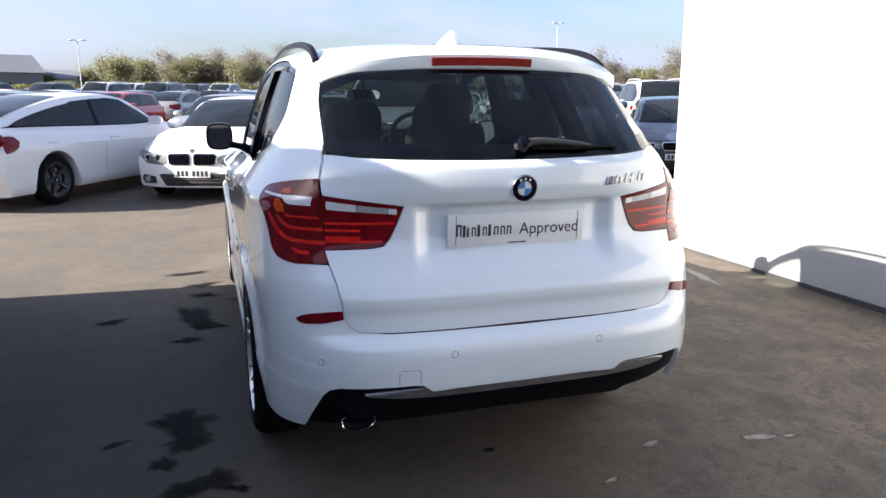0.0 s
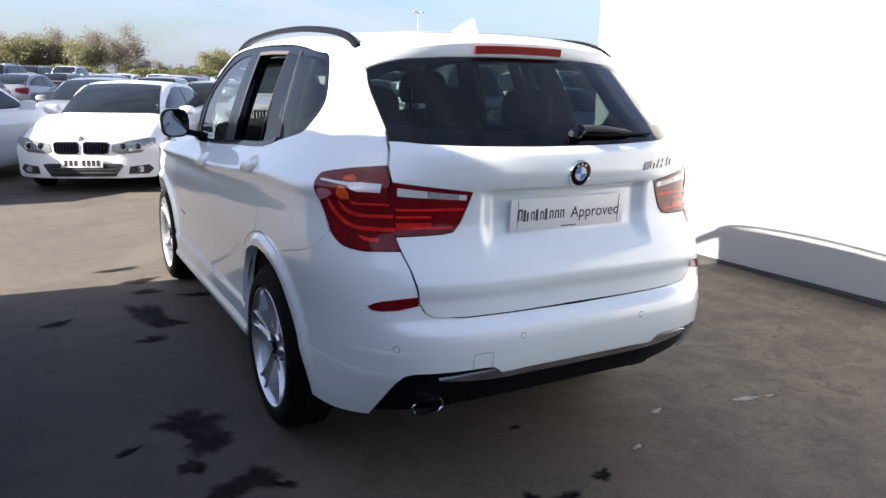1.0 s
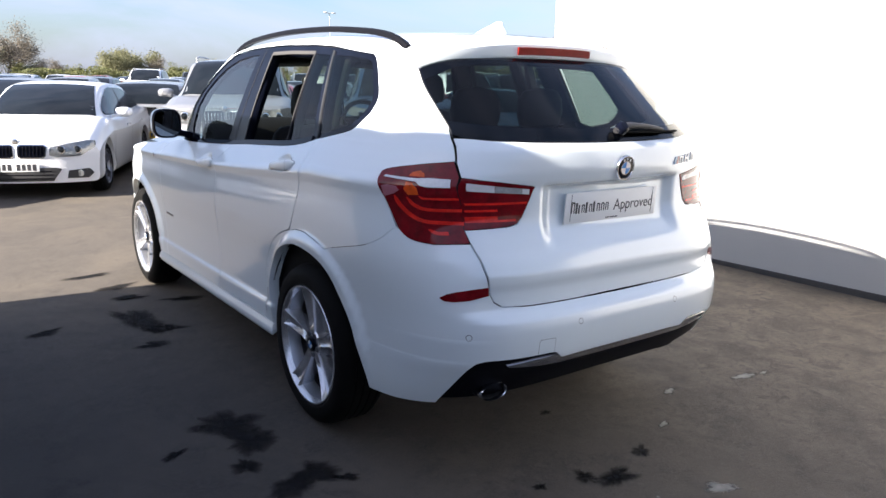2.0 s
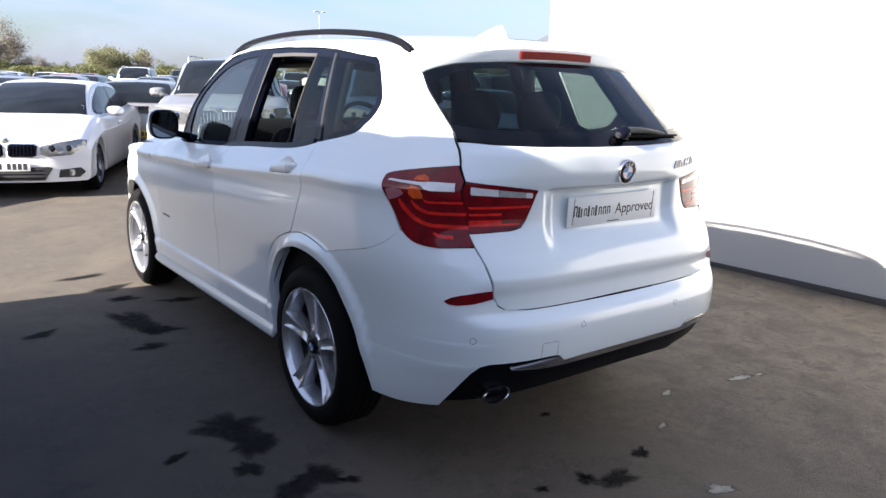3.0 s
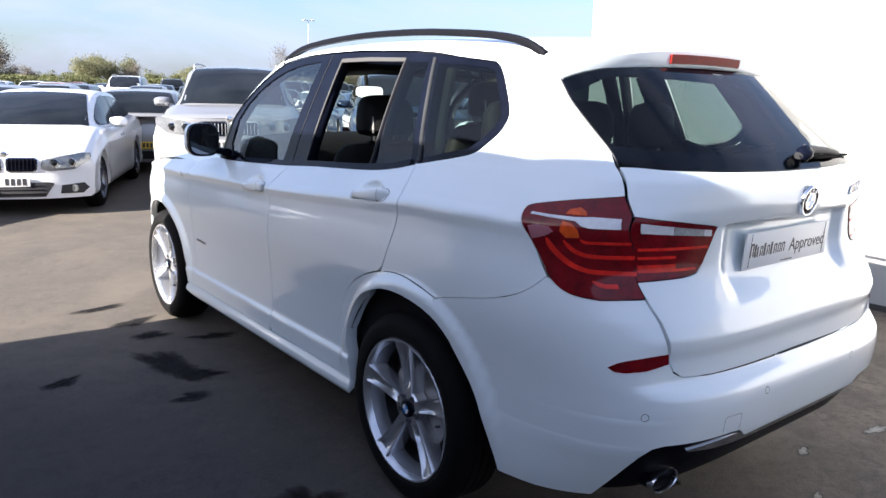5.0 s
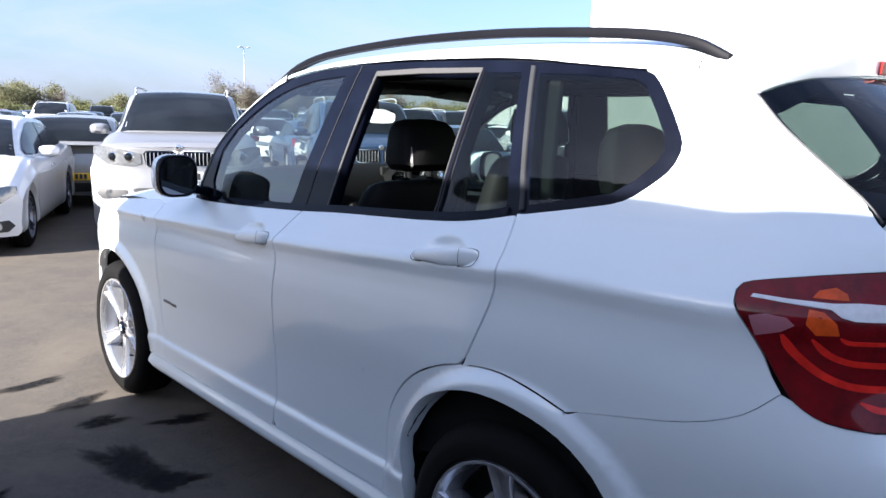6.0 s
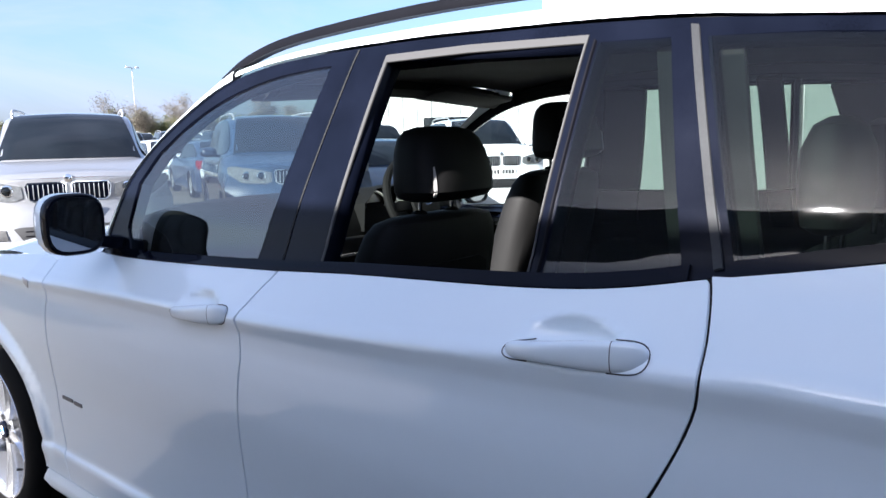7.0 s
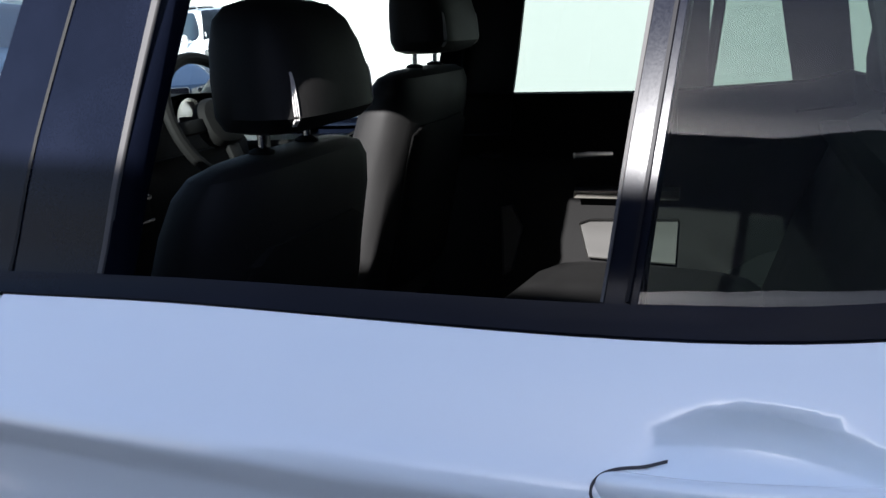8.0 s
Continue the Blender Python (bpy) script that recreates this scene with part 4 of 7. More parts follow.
# wheels
def wheel_parts(owner, k, r_tyre=0.360, r_rim=0.262, width=0.235, spokes=5, rim_mat=ALLOY, seg=48):
    """Built round the origin, its outer face towards k along x."""
    h = width / 2
    bm = bmesh.new()
    lathe(bm, [(k * x, r) for x, r in ((h - 0.012, r_rim), (h - 0.002, r_rim + 0.012), (h, r_rim + 0.045), (h - 0.006, r_tyre - 0.035), (h - 0.022, r_tyre - 0.012), (h - 0.045, r_tyre - 0.002), (0.060, r_tyre), (0.056, r_tyre - 0.006), (0.052, r_tyre), (0.022, r_tyre), (0.018, r_tyre - 0.006), (0.014, r_tyre), (-0.014, r_tyre), (-0.018, r_tyre - 0.006), (-0.022, r_tyre), (-0.052, r_tyre), (-0.056, r_tyre - 0.006), (-0.060, r_tyre), (-h + 0.045, r_tyre - 0.002), (-h + 0.012, r_tyre - 0.025), (-h, r_rim + 0.04), (-h + 0.01, r_rim))], seg)
    tyre = part("tyre", bm, RUBBER, owner)
    bm = bmesh.new()
    lathe(bm, [(k * x, r) for x, r in ((h - 0.010, r_rim + 0.002), (h - 0.004, r_rim - 0.001), (h - 0.004, r_rim - 0.008), (h - 0.014, r_rim - 0.014), (h - 0.03, r_rim - 0.020))], seg)
    rim = part("rim", bm, rim_mat, owner)
    bm = bmesh.new()
    lathe(bm, [(k * x, r) for x, r in ((h - 0.029, r_rim - 0.0195), (h - 0.055, r_rim - 0.027), (h - 0.085, r_rim - 0.032))], seg)
    part("rim_barrel", bm, ALLOY_MID, rim)
    bm = bmesh.new()
    lathe(bm, [(k * x, r) for x, r in ((h - 0.085, r_rim - 0.032), (h - 0.131, r_rim - 0.036))], seg)
    part("inner_barrel", bm, SHADED_BARREL, rim)
    # black disc added behind the spokes, in place of the wheel's deep shade
    bm = bmesh.new()
    lathe(bm, [(k * x, r) for x, r in ((h - 0.131, r_rim - 0.030), (h - 0.132, 0.04))], seg)
    part("wheel_backing", bm, FELT_BLACK, rim)
    # broad spokes: two raised ridges with a hollow between them and deep sloping flanks
    across = ((-1.30, -0.060), (-1.13, -0.024), (-1.02, -0.002), (-0.98, 0.0), (-0.88, 0.0), (-0.80, -0.3), (-0.55, -0.85), (0.0, -1.0), (0.55, -0.85), (0.80, -0.3), (0.88, 0.0), (0.98, 0.0), (1.02, -0.002), (1.13, -0.024), (1.30, -0.060))
    for i in range(spokes):
        base = 2 * math.pi * i / spokes + math.pi / 2 + 0.06
        bm = bmesh.new()
        rows = []
        for s in range(11):
            f = s / 10
            r = 0.046 + (r_rim - 0.055) * f
            w = 0.020 + 0.014 * f + 0.006 * f ** 5
            out = h - 0.036 + 0.028 * f ** 2
            hollow = 0.024 * min(1, max(0, (f - 0.10) * 4)) * (1 - 0.5 * f ** 4)
            row = []
            for dw, dx in across:
                deep = dx * hollow if dx < -0.2 else dx
                side = w * dw
                row.append((k * (out + deep), r * math.cos(base) - side * math.sin(base), r * math.sin(base) + side * math.cos(base)))
            rows.append(row)
        rings(bm, rows)
        part("spoke", bm, rim_mat, rim)
    bm = bmesh.new()
    lathe(bm, [(k * x, r) for x, r in ((h - 0.085, 0.066), (h - 0.044, 0.066), (h - 0.036, 0.060), (h - 0.036, 0.036))], 32)
    part("hub", bm, rim_mat, rim)
    bm = bmesh.new()
    lathe(bm, [(k * x, r) for x, r in ((h - 0.036, 0.0345), (h - 0.028, 0.034), (h - 0.025, 0.030), (h - 0.024, 0.0001))], 24)
    part("centre_cap", bm, GLOSS_BLACK, rim)
    for q in range(4):
        bm = bmesh.new()
        fan = [bm.verts.new((k * (h - 0.0232), 0, 0))] + [bm.verts.new((k * (h - 0.0232), 0.018 * math.cos(radians(90 * q + 15 * s)), 0.018 * math.sin(radians(90 * q + 15 * s)))) for s in range(7)]
        for s in range(1, 7):
            bm.faces.new((fan[0], fan[s], fan[s + 1]))
        part("badge_quarter", bm, BLUE if q % 2 else WHITE_GLOSS, rim)
    for i in range(spokes):
        a = 2 * math.pi * (i + 0.5) / spokes + math.pi / 2 + 0.06
        bm = bmesh.new()
        lathe(bm, [(k * x, r) for x, r in ((h - 0.06, 0.0115), (h - 0.031, 0.0115), (h - 0.031, 0.008), (h - 0.046, 0.0075), (h - 0.046, 0.0001))], 10, at=(0, 0.050 * math.cos(a), 0.050 * math.sin(a)))
        part("wheel_bolt", bm, ALLOY_DARK, rim)
    bm = bmesh.new()
    lathe(bm, [(k * x, r) for x, r in ((h - 0.115, 0.165), (h - 0.09, 0.165), (h - 0.09, 0.06))], 32)
    part("brake_disc", bm, STEEL, owner)
    bm = bmesh.new()
    a = 0.25
    tube(bm, [(k * (h - 0.010), (r_rim - 0.035) * math.cos(a + 2.9), (r_rim - 0.035) * math.sin(a + 2.9)), (k * (h + 0.006), (r_rim - 0.045) * math.cos(a + 2.9), (r_rim - 0.045) * math.sin(a + 2.9))], 0.005, 8)
    part("valve", bm, PLASTIC, owner)


def wheel(owner, x, y, spin=0.0, z=0.358, **kw):
    ob = new("wheel")
    ob.parent = owner
    ob.matrix_basis = pose(x, y, z, spin)
    wheel_parts(ob, 1 if x > 0 else -1, **kw)
    return ob


for x, y, spin in ((-0.795, AXLE_R, -6), (-0.795, AXLE_F, 25), (0.795, AXLE_R, 40), (0.795, AXLE_F, 0)):
    wheel(estate, x, y + (0.018 if y < 2 else 0), spin, 0.334 if y < 2 else 0.358, r_tyre=0.361, r_rim=0.267)

# ---- the white estate: fittings ----
for k in (-1, 1):
    pts = spline([(k * 0.612, 2.52, 1.622), (k * 0.606, 2.40, 1.674), (k * 0.60, 2.20, 1.710), (k * 0.60, 1.79, 1.727), (k * 0.60, 1.39, 1.721), (k * 0.605, 1.085, 1.702), (k * 0.61, 0.84, 1.677), (k * 0.613, 0.70, 1.648), (k * 0.615, 0.61, 1.605)], 4)
    bm = bmesh.new()
    rings(bm, [[(x + dx, y, z + dz) for dx, dz in ((-0.013, -0.016), (-0.014, -0.004), (-0.010, 0.007), (0.0, 0.010), (0.010, 0.007), (0.014, -0.004), (0.013, -0.016))] for x, y, z in pts])
    part("roof_rail", bm, SATIN_BLACK, estate, "satin black roof rail")
bm = bmesh.new()
rings(bm, [oval(0, 0.895 - f * 0.085, 1.692 + 0.060 * f, 0.042 * (1 - f) ** 0.8 + 0.005, 0.115 * (1 - f) + 0.018, 2.2, 16) for f in (0, 0.1, 0.25, 0.45, 0.65, 0.85, 1.0)])
part("roof_aerial", bm, PAINT, estate, "white shark-fin aerial")


def rounded(hx, hz, n=4.0, count=24):
    out = []
    for i in range(count):
        a = 2 * math.pi * i / count
        c, s = math.cos(a), math.sin(a)
        r = (abs(c) ** n + abs(s) ** n) ** (-1 / n)
        out.append((hx * r * c, hz * r * s))
    return out


def door_mirror(k, owner):
    cx, cz = k * 0.945, 1.226
    bm = bmesh.new()
    rows = []
    for y, f, dx in ((2.832, 0.97, 0), (2.834, 1.0, 0), (2.86, 1.01, 0), (2.90, 0.95, 0.004), (2.945, 0.74, 0.012), (2.965, 0.44, 0.016)):
        rows.append([(cx - k * dx + x * f, y, cz + z * f) for x, z in rounded(0.084, 0.089, 3.2, 32)])
    rings(bm, rows)
    shell = part("mirror_housing", bm, PAINT, owner, "white mirror cap")
    bm = bmesh.new()
    rings(bm, [[(cx + x * f, y, cz + z * f) for x, z in rounded(0.084, 0.088, 3.2, 32)] for y, f in ((2.840, 0.985), (2.832, 1.006), (2.806, 1.0), (2.799, 0.95), (2.801, 0.88), (2.815, 0.85))], cap=False)
    part("mirror_rim", bm, GLOSS_BLACK, owner)
    bm = bmesh.new()
    bm.faces.new([bm.verts.new((cx + x * 0.87, 2.806 + 0.03 * x * k, cz + z * 0.87)) for x, z in rounded(0.084, 0.088, 3.2, 32)])
    part("mirror_glass", bm, DOOR_MIRROR, owner)
    bm = bmesh.new()
    rings(bm, [[(k * x, y + hy * a, z + hz * b) for a, b in ((-1, -0.8), (-1, 0.8), (-0.6, 1), (0.6, 1), (1, 0.8), (1, -0.8), (0.6, -1), (-0.6, -1))] for x, y, z, hy, hz in ((0.90, 2.88, 1.175, 0.035, 0.028), (0.855, 2.89, 1.165, 0.035, 0.022), (0.815, 2.90, 1.155, 0.05, 0.022), (0.79, 2.90, 1.15, 0.06, 0.025))])
    part("mirror_arm", bm, GLOSS_BLACK, owner)


def door_handle(k, owner, y0, y1, z0, z1):
    """A tapered pull handle from y0 at its front end to y1, with its lock cap behind a thin seam."""
    feet = [abs(body_point(*S(y, z), REAR_B).x) for y, z in ((y0, z0), (y1, z1))]

    def at(f):
        """Middle, half height, stand-off and rounding of the handle at f along it."""
        e = (1 - abs(2 * f - 1) ** 11) ** 0.5 if 0 < f < 1 else 0.0
        z = z0 + (z1 - z0) * f + 0.0015 * math.sin(math.pi * f)
        h = 0.0145 + 0.0095 * smooth(0.0, 0.85, f)
        out = feet[0] + (feet[1] - feet[0]) * f + 0.003 + 0.017 * (1 - abs(2 * f - 1) ** 2.6)
        return y0 + (y1 - y0) * f, z, h, out, e

    def loop(f, grow=0.0):
        y, z, h, out, e = at(f)
        row = []
        for q in range(18):
            t = 2 * math.pi * q / 18
            c, s = math.cos(t), math.sin(t)
            row.append((k * (out - 0.007 + (0.009 * e + 0.001 + grow) * math.copysign(abs(c) ** 0.8, c)), y, z + (h * e + 0.0005 + grow) * math.copysign(abs(s) ** 0.85, s)))
        return row
    bm = bmesh.new()
    rings(bm, [loop((1 - math.cos(math.pi * i / 44)) / 2) for i in range(45)])
    part("door_handle", bm, PAINT, owner)
    bm = bmesh.new()
    rings(bm, [loop(0.788, -0.001), loop(0.788, 0.0003), loop(0.793, 0.0003), loop(0.793, -0.001)])
    part("handle_seam", bm, PLASTIC, owner)
    # thin dark gasket round the foot of both ends
    for f0, f1 in ((0.0, 0.20), (0.76, 1.0)):
        fs = [f0 + (f1 - f0) * ((1 - math.cos(math.pi * i / 14)) / 2) for i in range(15)]
        sides = []
        for grow in (0.0028, 0.0008):
            up, down = [], []
            for f in fs:
                y, z, h, out, e = at(f)
                y += grow * (1 if f0 == 0 else -1) * (1 - e)
                up.append(S(y, z + h * e * 0.88 + grow - 0.003))
                down.append(S(y, z - h * e * 0.86 - grow - 0.002))
            sides.append(down[::-1] + up if f0 == 0 else up + down[::-1])
        ring = sides[0] + sides[1][::-1]
        panel("handle_gasket", ring if k < 0 else flip(ring), PLASTIC, owner, off=0.0012, depth=0)


for k, tag in ((-1, "False"), (1, "True")):
    door_mirror(k, doors["f" + tag])
    door_handle(k, doors["r" + tag], 1.351, 1.101, 1.094, 1.118)
    door_handle(k, doors["f" + tag], 2.397, 2.147, 1.018, 1.043)
    wing_lamp = [S(3.36, 1.012), S(3.30, 1.006), S(3.325, 0.978)]
    panel("side_indicator", wing_lamp if k < 0 else flip(wing_lamp), LENS_CLEAR, estate, off=0.003, depth=0.004)
    for a, b, z in ((3.165, 3.09, 0.622), (3.08, 3.025, 0.619)):
        bar = [S(a, z + 0.006), S(b, z + 0.006), S(b, z - 0.006), S(a, z - 0.006)]
        panel("door_badge", bar if k < 0 else flip(bar), ALLOY_DARK, doors["f" + tag], off=0.003, depth=0.003)


# round emblem on the tailgate
def emblem(owner, at, radius):
    bm = bmesh.new()
    lathe(bm, [(-0.004, radius), (0.003, radius), (0.007, radius * 0.95), (0.007, radius * 0.89), (0.004, radius * 0.86)], 36, "z")
    bmesh.ops.transform(bm, matrix=at, verts=bm.verts[:])
    part("emblem_ring", bm, CHROME, owner)
    bm = bmesh.new()
    lathe(bm, [(0.004, radius * 0.87), (0.0055, radius * 0.8), (0.0055, radius * 0.54)], 36, "z")
    bmesh.ops.transform(bm, matrix=at, verts=bm.verts[:])
    part("emblem_band", bm, GLOSS_BLACK, owner)
    bm = bmesh.new()
    lathe(bm, [(0.0062, radius * 0.56), (0.0062, radius * 0.50)], 36, "z")
    bmesh.ops.transform(bm, matrix=at, verts=bm.verts[:])
    part("emblem_ring", bm, CHROME, owner)
    for q in range(4):
        bm = bmesh.new()
        fan = [bm.verts.new((0, 0, 0.006))] + [bm.verts.new((radius * 0.5 * math.cos(radians(90 * q + 10 * s)), radius * 0.5 * math.sin(radians(90 * q + 10 * s)), 0.006)) for s in range(10)]
        for s in range(1, 10):
            bm.faces.new((fan[0], fan[s], fan[s + 1]))
        bmesh.ops.transform(bm, matrix=at, verts=bm.verts[:])
        part("emblem_quarter", bm, WHITE_GLOSS if q % 2 == 0 else BLUE, owner)
    for a in (60, 90, 120):
        bm = bmesh.new()
        box(bm, (radius * 0.7 * math.cos(radians(a)), radius * 0.7 * math.sin(radians(a)), 0.0065), (radius * 0.16, radius * 0.18, 0.001))
        bmesh.ops.transform(bm, matrix=at, verts=bm.verts[:])
        part("emblem_mark", bm, WHITE_GLOSS, owner)


def on_tail(x, z, lift=0.0):
    p, n = body_point(*R(x, z), REAR_T), body_normal(*R(x, z), REAR_T)
    return Matrix.Translation(p + n * lift) @ n.to_track_quat("Z", "Y").to_matrix().to_4x4()


emblem(tailgate, on_tail(0.0, 1.162, 0.002), 0.049)
# model badge as plain slanted bars, the first three in colour
tones = [surface("badge_tone", c, 0.25, coat=0.8) for c in ((0.16, 0.27, 0.42), (0.07, 0.08, 0.16), (0.30, 0.08, 0.09))]
for x, w, h, mat in ((0.340, 0.010, 0.030, tones[0]), (0.352, 0.010, 0.030, tones[1]), (0.364, 0.010, 0.030, tones[2]), (0.392, 0.034, 0.030, BADGE), (0.445, 0.046, 0.034, BADGE), (0.508, 0.040, 0.034, BADGE)):
    bm = bmesh.new()
    vs = box(bm, (0, 0, 0.002), (w, h, 0.004), 0.001)
    if w > 0.03:
        bmesh.ops.delete(bm, geom=bm.verts[:], context="VERTS")
        for s in (-1, 1):
            box(bm, (s * w * 0.32, 0, 0.002), (w * 0.24, h, 0.004), 0.001)
        box(bm, (0, 0 if w > 0.045 else h * 0.35, 0.002), (w * 0.6, h * 0.26, 0.004), 0.001)
    for v in bm.verts:
        v.co.x += v.co.y * 0.35
    bmesh.ops.transform(bm, matrix=on_tail(x, 1.172 + (x - 0.34) * 0.06), verts=bm.verts[:])
    part("model_badge", bm, mat, tailgate)

# number plate with the dealer's wording
PLATE_M = pose(0.0, 0.079, 1.013, 94, 0, 0)
plate = thing("number_plate", "white dealer display plate with black wording", "number plate")
plate.parent = tailgate
plate.matrix_basis = PLATE_M
del plate["label"], plate["category"]
bm = bmesh.new()
box(bm, (0, 0, 0), (0.525, 0.118, 0.006), 0.002)
part("plate_board", bm, PLATE_WHITE, plate, "white dealer display plate")
for x in (-0.232, 0.236):
    bm = bmesh.new()
    box(bm, (x, 0.002, 0.0034), (0.0022, 0.106, 0.0008))
    part("plate_line", bm, INK, plate)
bm = bmesh.new()
box(bm, (0.0, -0.050, 0.0034), (0.07, 0.004, 0.0008))
part("plate_small_print", bm, INK, plate)
for i, (x, w, h) in enumerate(((-0.232, 0.022, 0.046), (-0.208, 0.012, 0.042), (-0.193, 0.009, 0.034), (-0.175, 0.018, 0.034), (-0.154, 0.012, 0.042), (-0.134, 0.018, 0.034), (-0.113, 0.012, 0.042), (-0.092, 0.020, 0.034), (-0.067, 0.020, 0.034), (-0.043, 0.020, 0.034))):
    bm = bmesh.new()
    box(bm, (x + w / 2, -0.022 + h / 2, 0.0034), (w * 0.85, h, 0.0008))
    vs = [v for v in bm.verts]
    if w > 0.016:
        bmesh.ops.delete(bm, geom=bm.verts[:], context="VERTS")
        for s in (-1, 1):
            box(bm, (x + w / 2 + s * w * 0.32, -0.022 + h / 2, 0.0034), (w * 0.26, h * 0.86, 0.0008))
        box(bm, (x + w / 2, -0.022 + h * 0.93, 0.0034), (w * 0.7, h * 0.16, 0.0008))
    part("wording_bar", bm, INK, plate)
word = bpy.data.curves.new("wording", "FONT")
word.body, word.size, word.extrude, word.align_x = "Approved", 0.0615, 0.0004, "LEFT"
holder = bpy.data.objects.new("wording", word)
scene.collection.objects.link(holder)
mesh = bpy.data.meshes.new_from_object(holder.evaluated_get(bpy.context.evaluated_depsgraph_get()))
bpy.data.objects.remove(holder)
xs = [v.co.x for v in mesh.vertices]
for v in mesh.vertices:
    v.co.x = (v.co.x - min(xs)) * 0.232 / (max(xs) - min(xs))
mesh.materials.clear()
mesh.materials.append(INK)
wording = new("wording", mesh)
wording.parent = plate
wording.matrix_basis = pose(0.006, -0.022, 0.0036)
# rear wiper
def on_glass(x, z, lift):
    p, n = body_point(*R(x, z), REAR_T), body_normal(*R(x, z), REAR_T)
    return p + n * lift


bm = bmesh.new()
pts = [(-0.015, 1.288, 0.018), (0.02, 1.297, 0.024), (0.08, 1.301, 0.024), (0.16, 1.298, 0.022), (0.24, 1.292, 0.018), (0.28, 1.289, 0.016)]
tube(bm, [on_glass(x, z, l) for x, z, l in pts], [0.014, 0.019, 0.018, 0.016, 0.012, 0.007], 10, flat=0.8)
wiper = part("rear_wiper", bm, PLASTIC, tailgate, "black rear wiper")
bm = bmesh.new()
tube(bm, [on_glass(x, z, 0.010) for x, z in ((0.05, 1.288), (0.2, 1.286), (0.40, 1.284))], [0.006, 0.007, 0.004], 8)
part("wiper_blade", bm, RUBBER, wiper)
bm = bmesh.new()
lathe(bm, [(0.0, 0.026), (0.022, 0.024), (0.030, 0.016), (0.031, 0.0001)], 20, "y", at=(-0.01, 0, 0))
bmesh.ops.transform(bm, matrix=Matrix.Translation(on_glass(0.0, 1.29, 0.02)) @ pose(0, 0, 0, 40, 0, 180), verts=bm.verts[:])
part("wiper_cap", bm, GLOSS_BLACK, wiper)

# ---- the white estate: cabin ----
def lining(m):
    up, rise = (0.087, 0.022) if m is flip else (-0.022, 0.0)
    for name, pts, off in (("door_card", [(2.98, 0.45), (2.98, 1.10), (2.5, 1.12), (2.06, 1.14 + up + rise), (1.5, 1.17 + up), (1.10, 1.20 + up), (1.02, 1.225 + up), (0.80, 1.26), (0.62, 1.30), (0.52, 1.30), (0.42, 1.2), (0.40, 0.75), (0.55, 0.60), (0.97, 0.55), (1.35, 0.50), (1.50, 0.46), (1.52, 0.45)], -0.06),):
        panel(name, m([S(y, z) for y, z in pts]), CABIN, estate, off=off, depth=0.02, du=5, dz=0.08)
    arm = [S(2.75, 0.86), S(2.75, 0.90), S(2.2, 0.93), S(2.2, 0.88)]
    panel("armrest", m(arm), CABIN, estate, off=-0.105, depth=0.04)
    # rear armrest is cut off where the door pillar's shadow would begin
    arm = [S(1.70, 0.936), S(1.70, 0.962), S(1.4, 0.975), S(1.4, 0.945)]
    panel("armrest", m(arm), LEATHER_GREY, estate, off=-0.105, depth=0.04)
    # grey only on the sunlit parts of the card; the gap imitates a shadow
    panel("sunlit_door_insert", m([S(1.66, 0.72), S(1.68, 0.79), S(1.69, 0.835), S(1.66, 0.848), S(1.4, 0.865), S(1.4, 0.72)]), SUNLIT_INSERT, estate, off=-0.088, depth=0.02)
    panel("sunlit_door_insert", m([S(1.93, 0.64), S(1.94, 0.87), S(1.905, 0.88), S(1.87, 0.80), S(1.90, 0.66)]), SUNLIT_INSERT, estate, off=-0.088, depth=0.02)
    pull = [S(1.72, 1.045), S(1.72, 1.06), S(1.60, 1.065), S(1.60, 1.05)]
    panel("inner_handle", m(pull), BRUSHED, estate, off=-0.07, depth=0.01)
    cant = [(2.36, 1.60), (2.1, 1.635), (1.7, 1.642), (1.3, 1.63), (0.98, 1.60), (0.80, 1.585)]
    panel("cant_lining", m([S(y, z + 0.044) for y, z in cant] + [S(y, z - 0.004) for y, z in cant[::-1]]), LINER, estate, off=-0.046, depth=0.02, du=4, dz=0.05)
    if m is flip:
        # broad lining of the bar between the sliding and the fixed pane
        panel("pillar_lining", m([S(1.420, 1.16), S(1.425, 1.64), S(1.352, 1.64), S(1.345, 1.16)]), FELT_BLACK, estate, off=-0.05, depth=0.02, du=4, dz=0.06)
    # inner faces of the door pillars and the sloping rear pillar
    for pts in ([(2.07, 1.14), (1.955, 1.63), (1.80, 1.62), (1.90, 1.15)] if m is flip else [(2.07, 1.14), (1.955, 1.63), (1.868, 1.62), (1.955, 1.15)], [(1.125, 1.22), (1.215, 1.60), (1.07, 1.60), (0.99, 1.24)], [(0.80, 1.60), (0.70, 1.45), (0.66, 1.38), (0.70, 1.31), (0.60, 1.30), (0.44, 1.36), (0.60, 1.54)]):
        panel("pillar_lining", m([S(y, z) for y, z in pts]), FELT_BLACK, estate, off=-0.05, depth=0.02, du=4, dz=0.06)


both(lining)


def head_at(a, b):
    t = math.sin((a - 0.5) * math.pi) * 0.985
    return roof_at(t, 0.68 + 1.70 * b) - Vector((0, 0, 0.045 - 0.02 * abs(t) ** 4))


patch("roof_lining", head_at, 24, 16, LINER, estate)
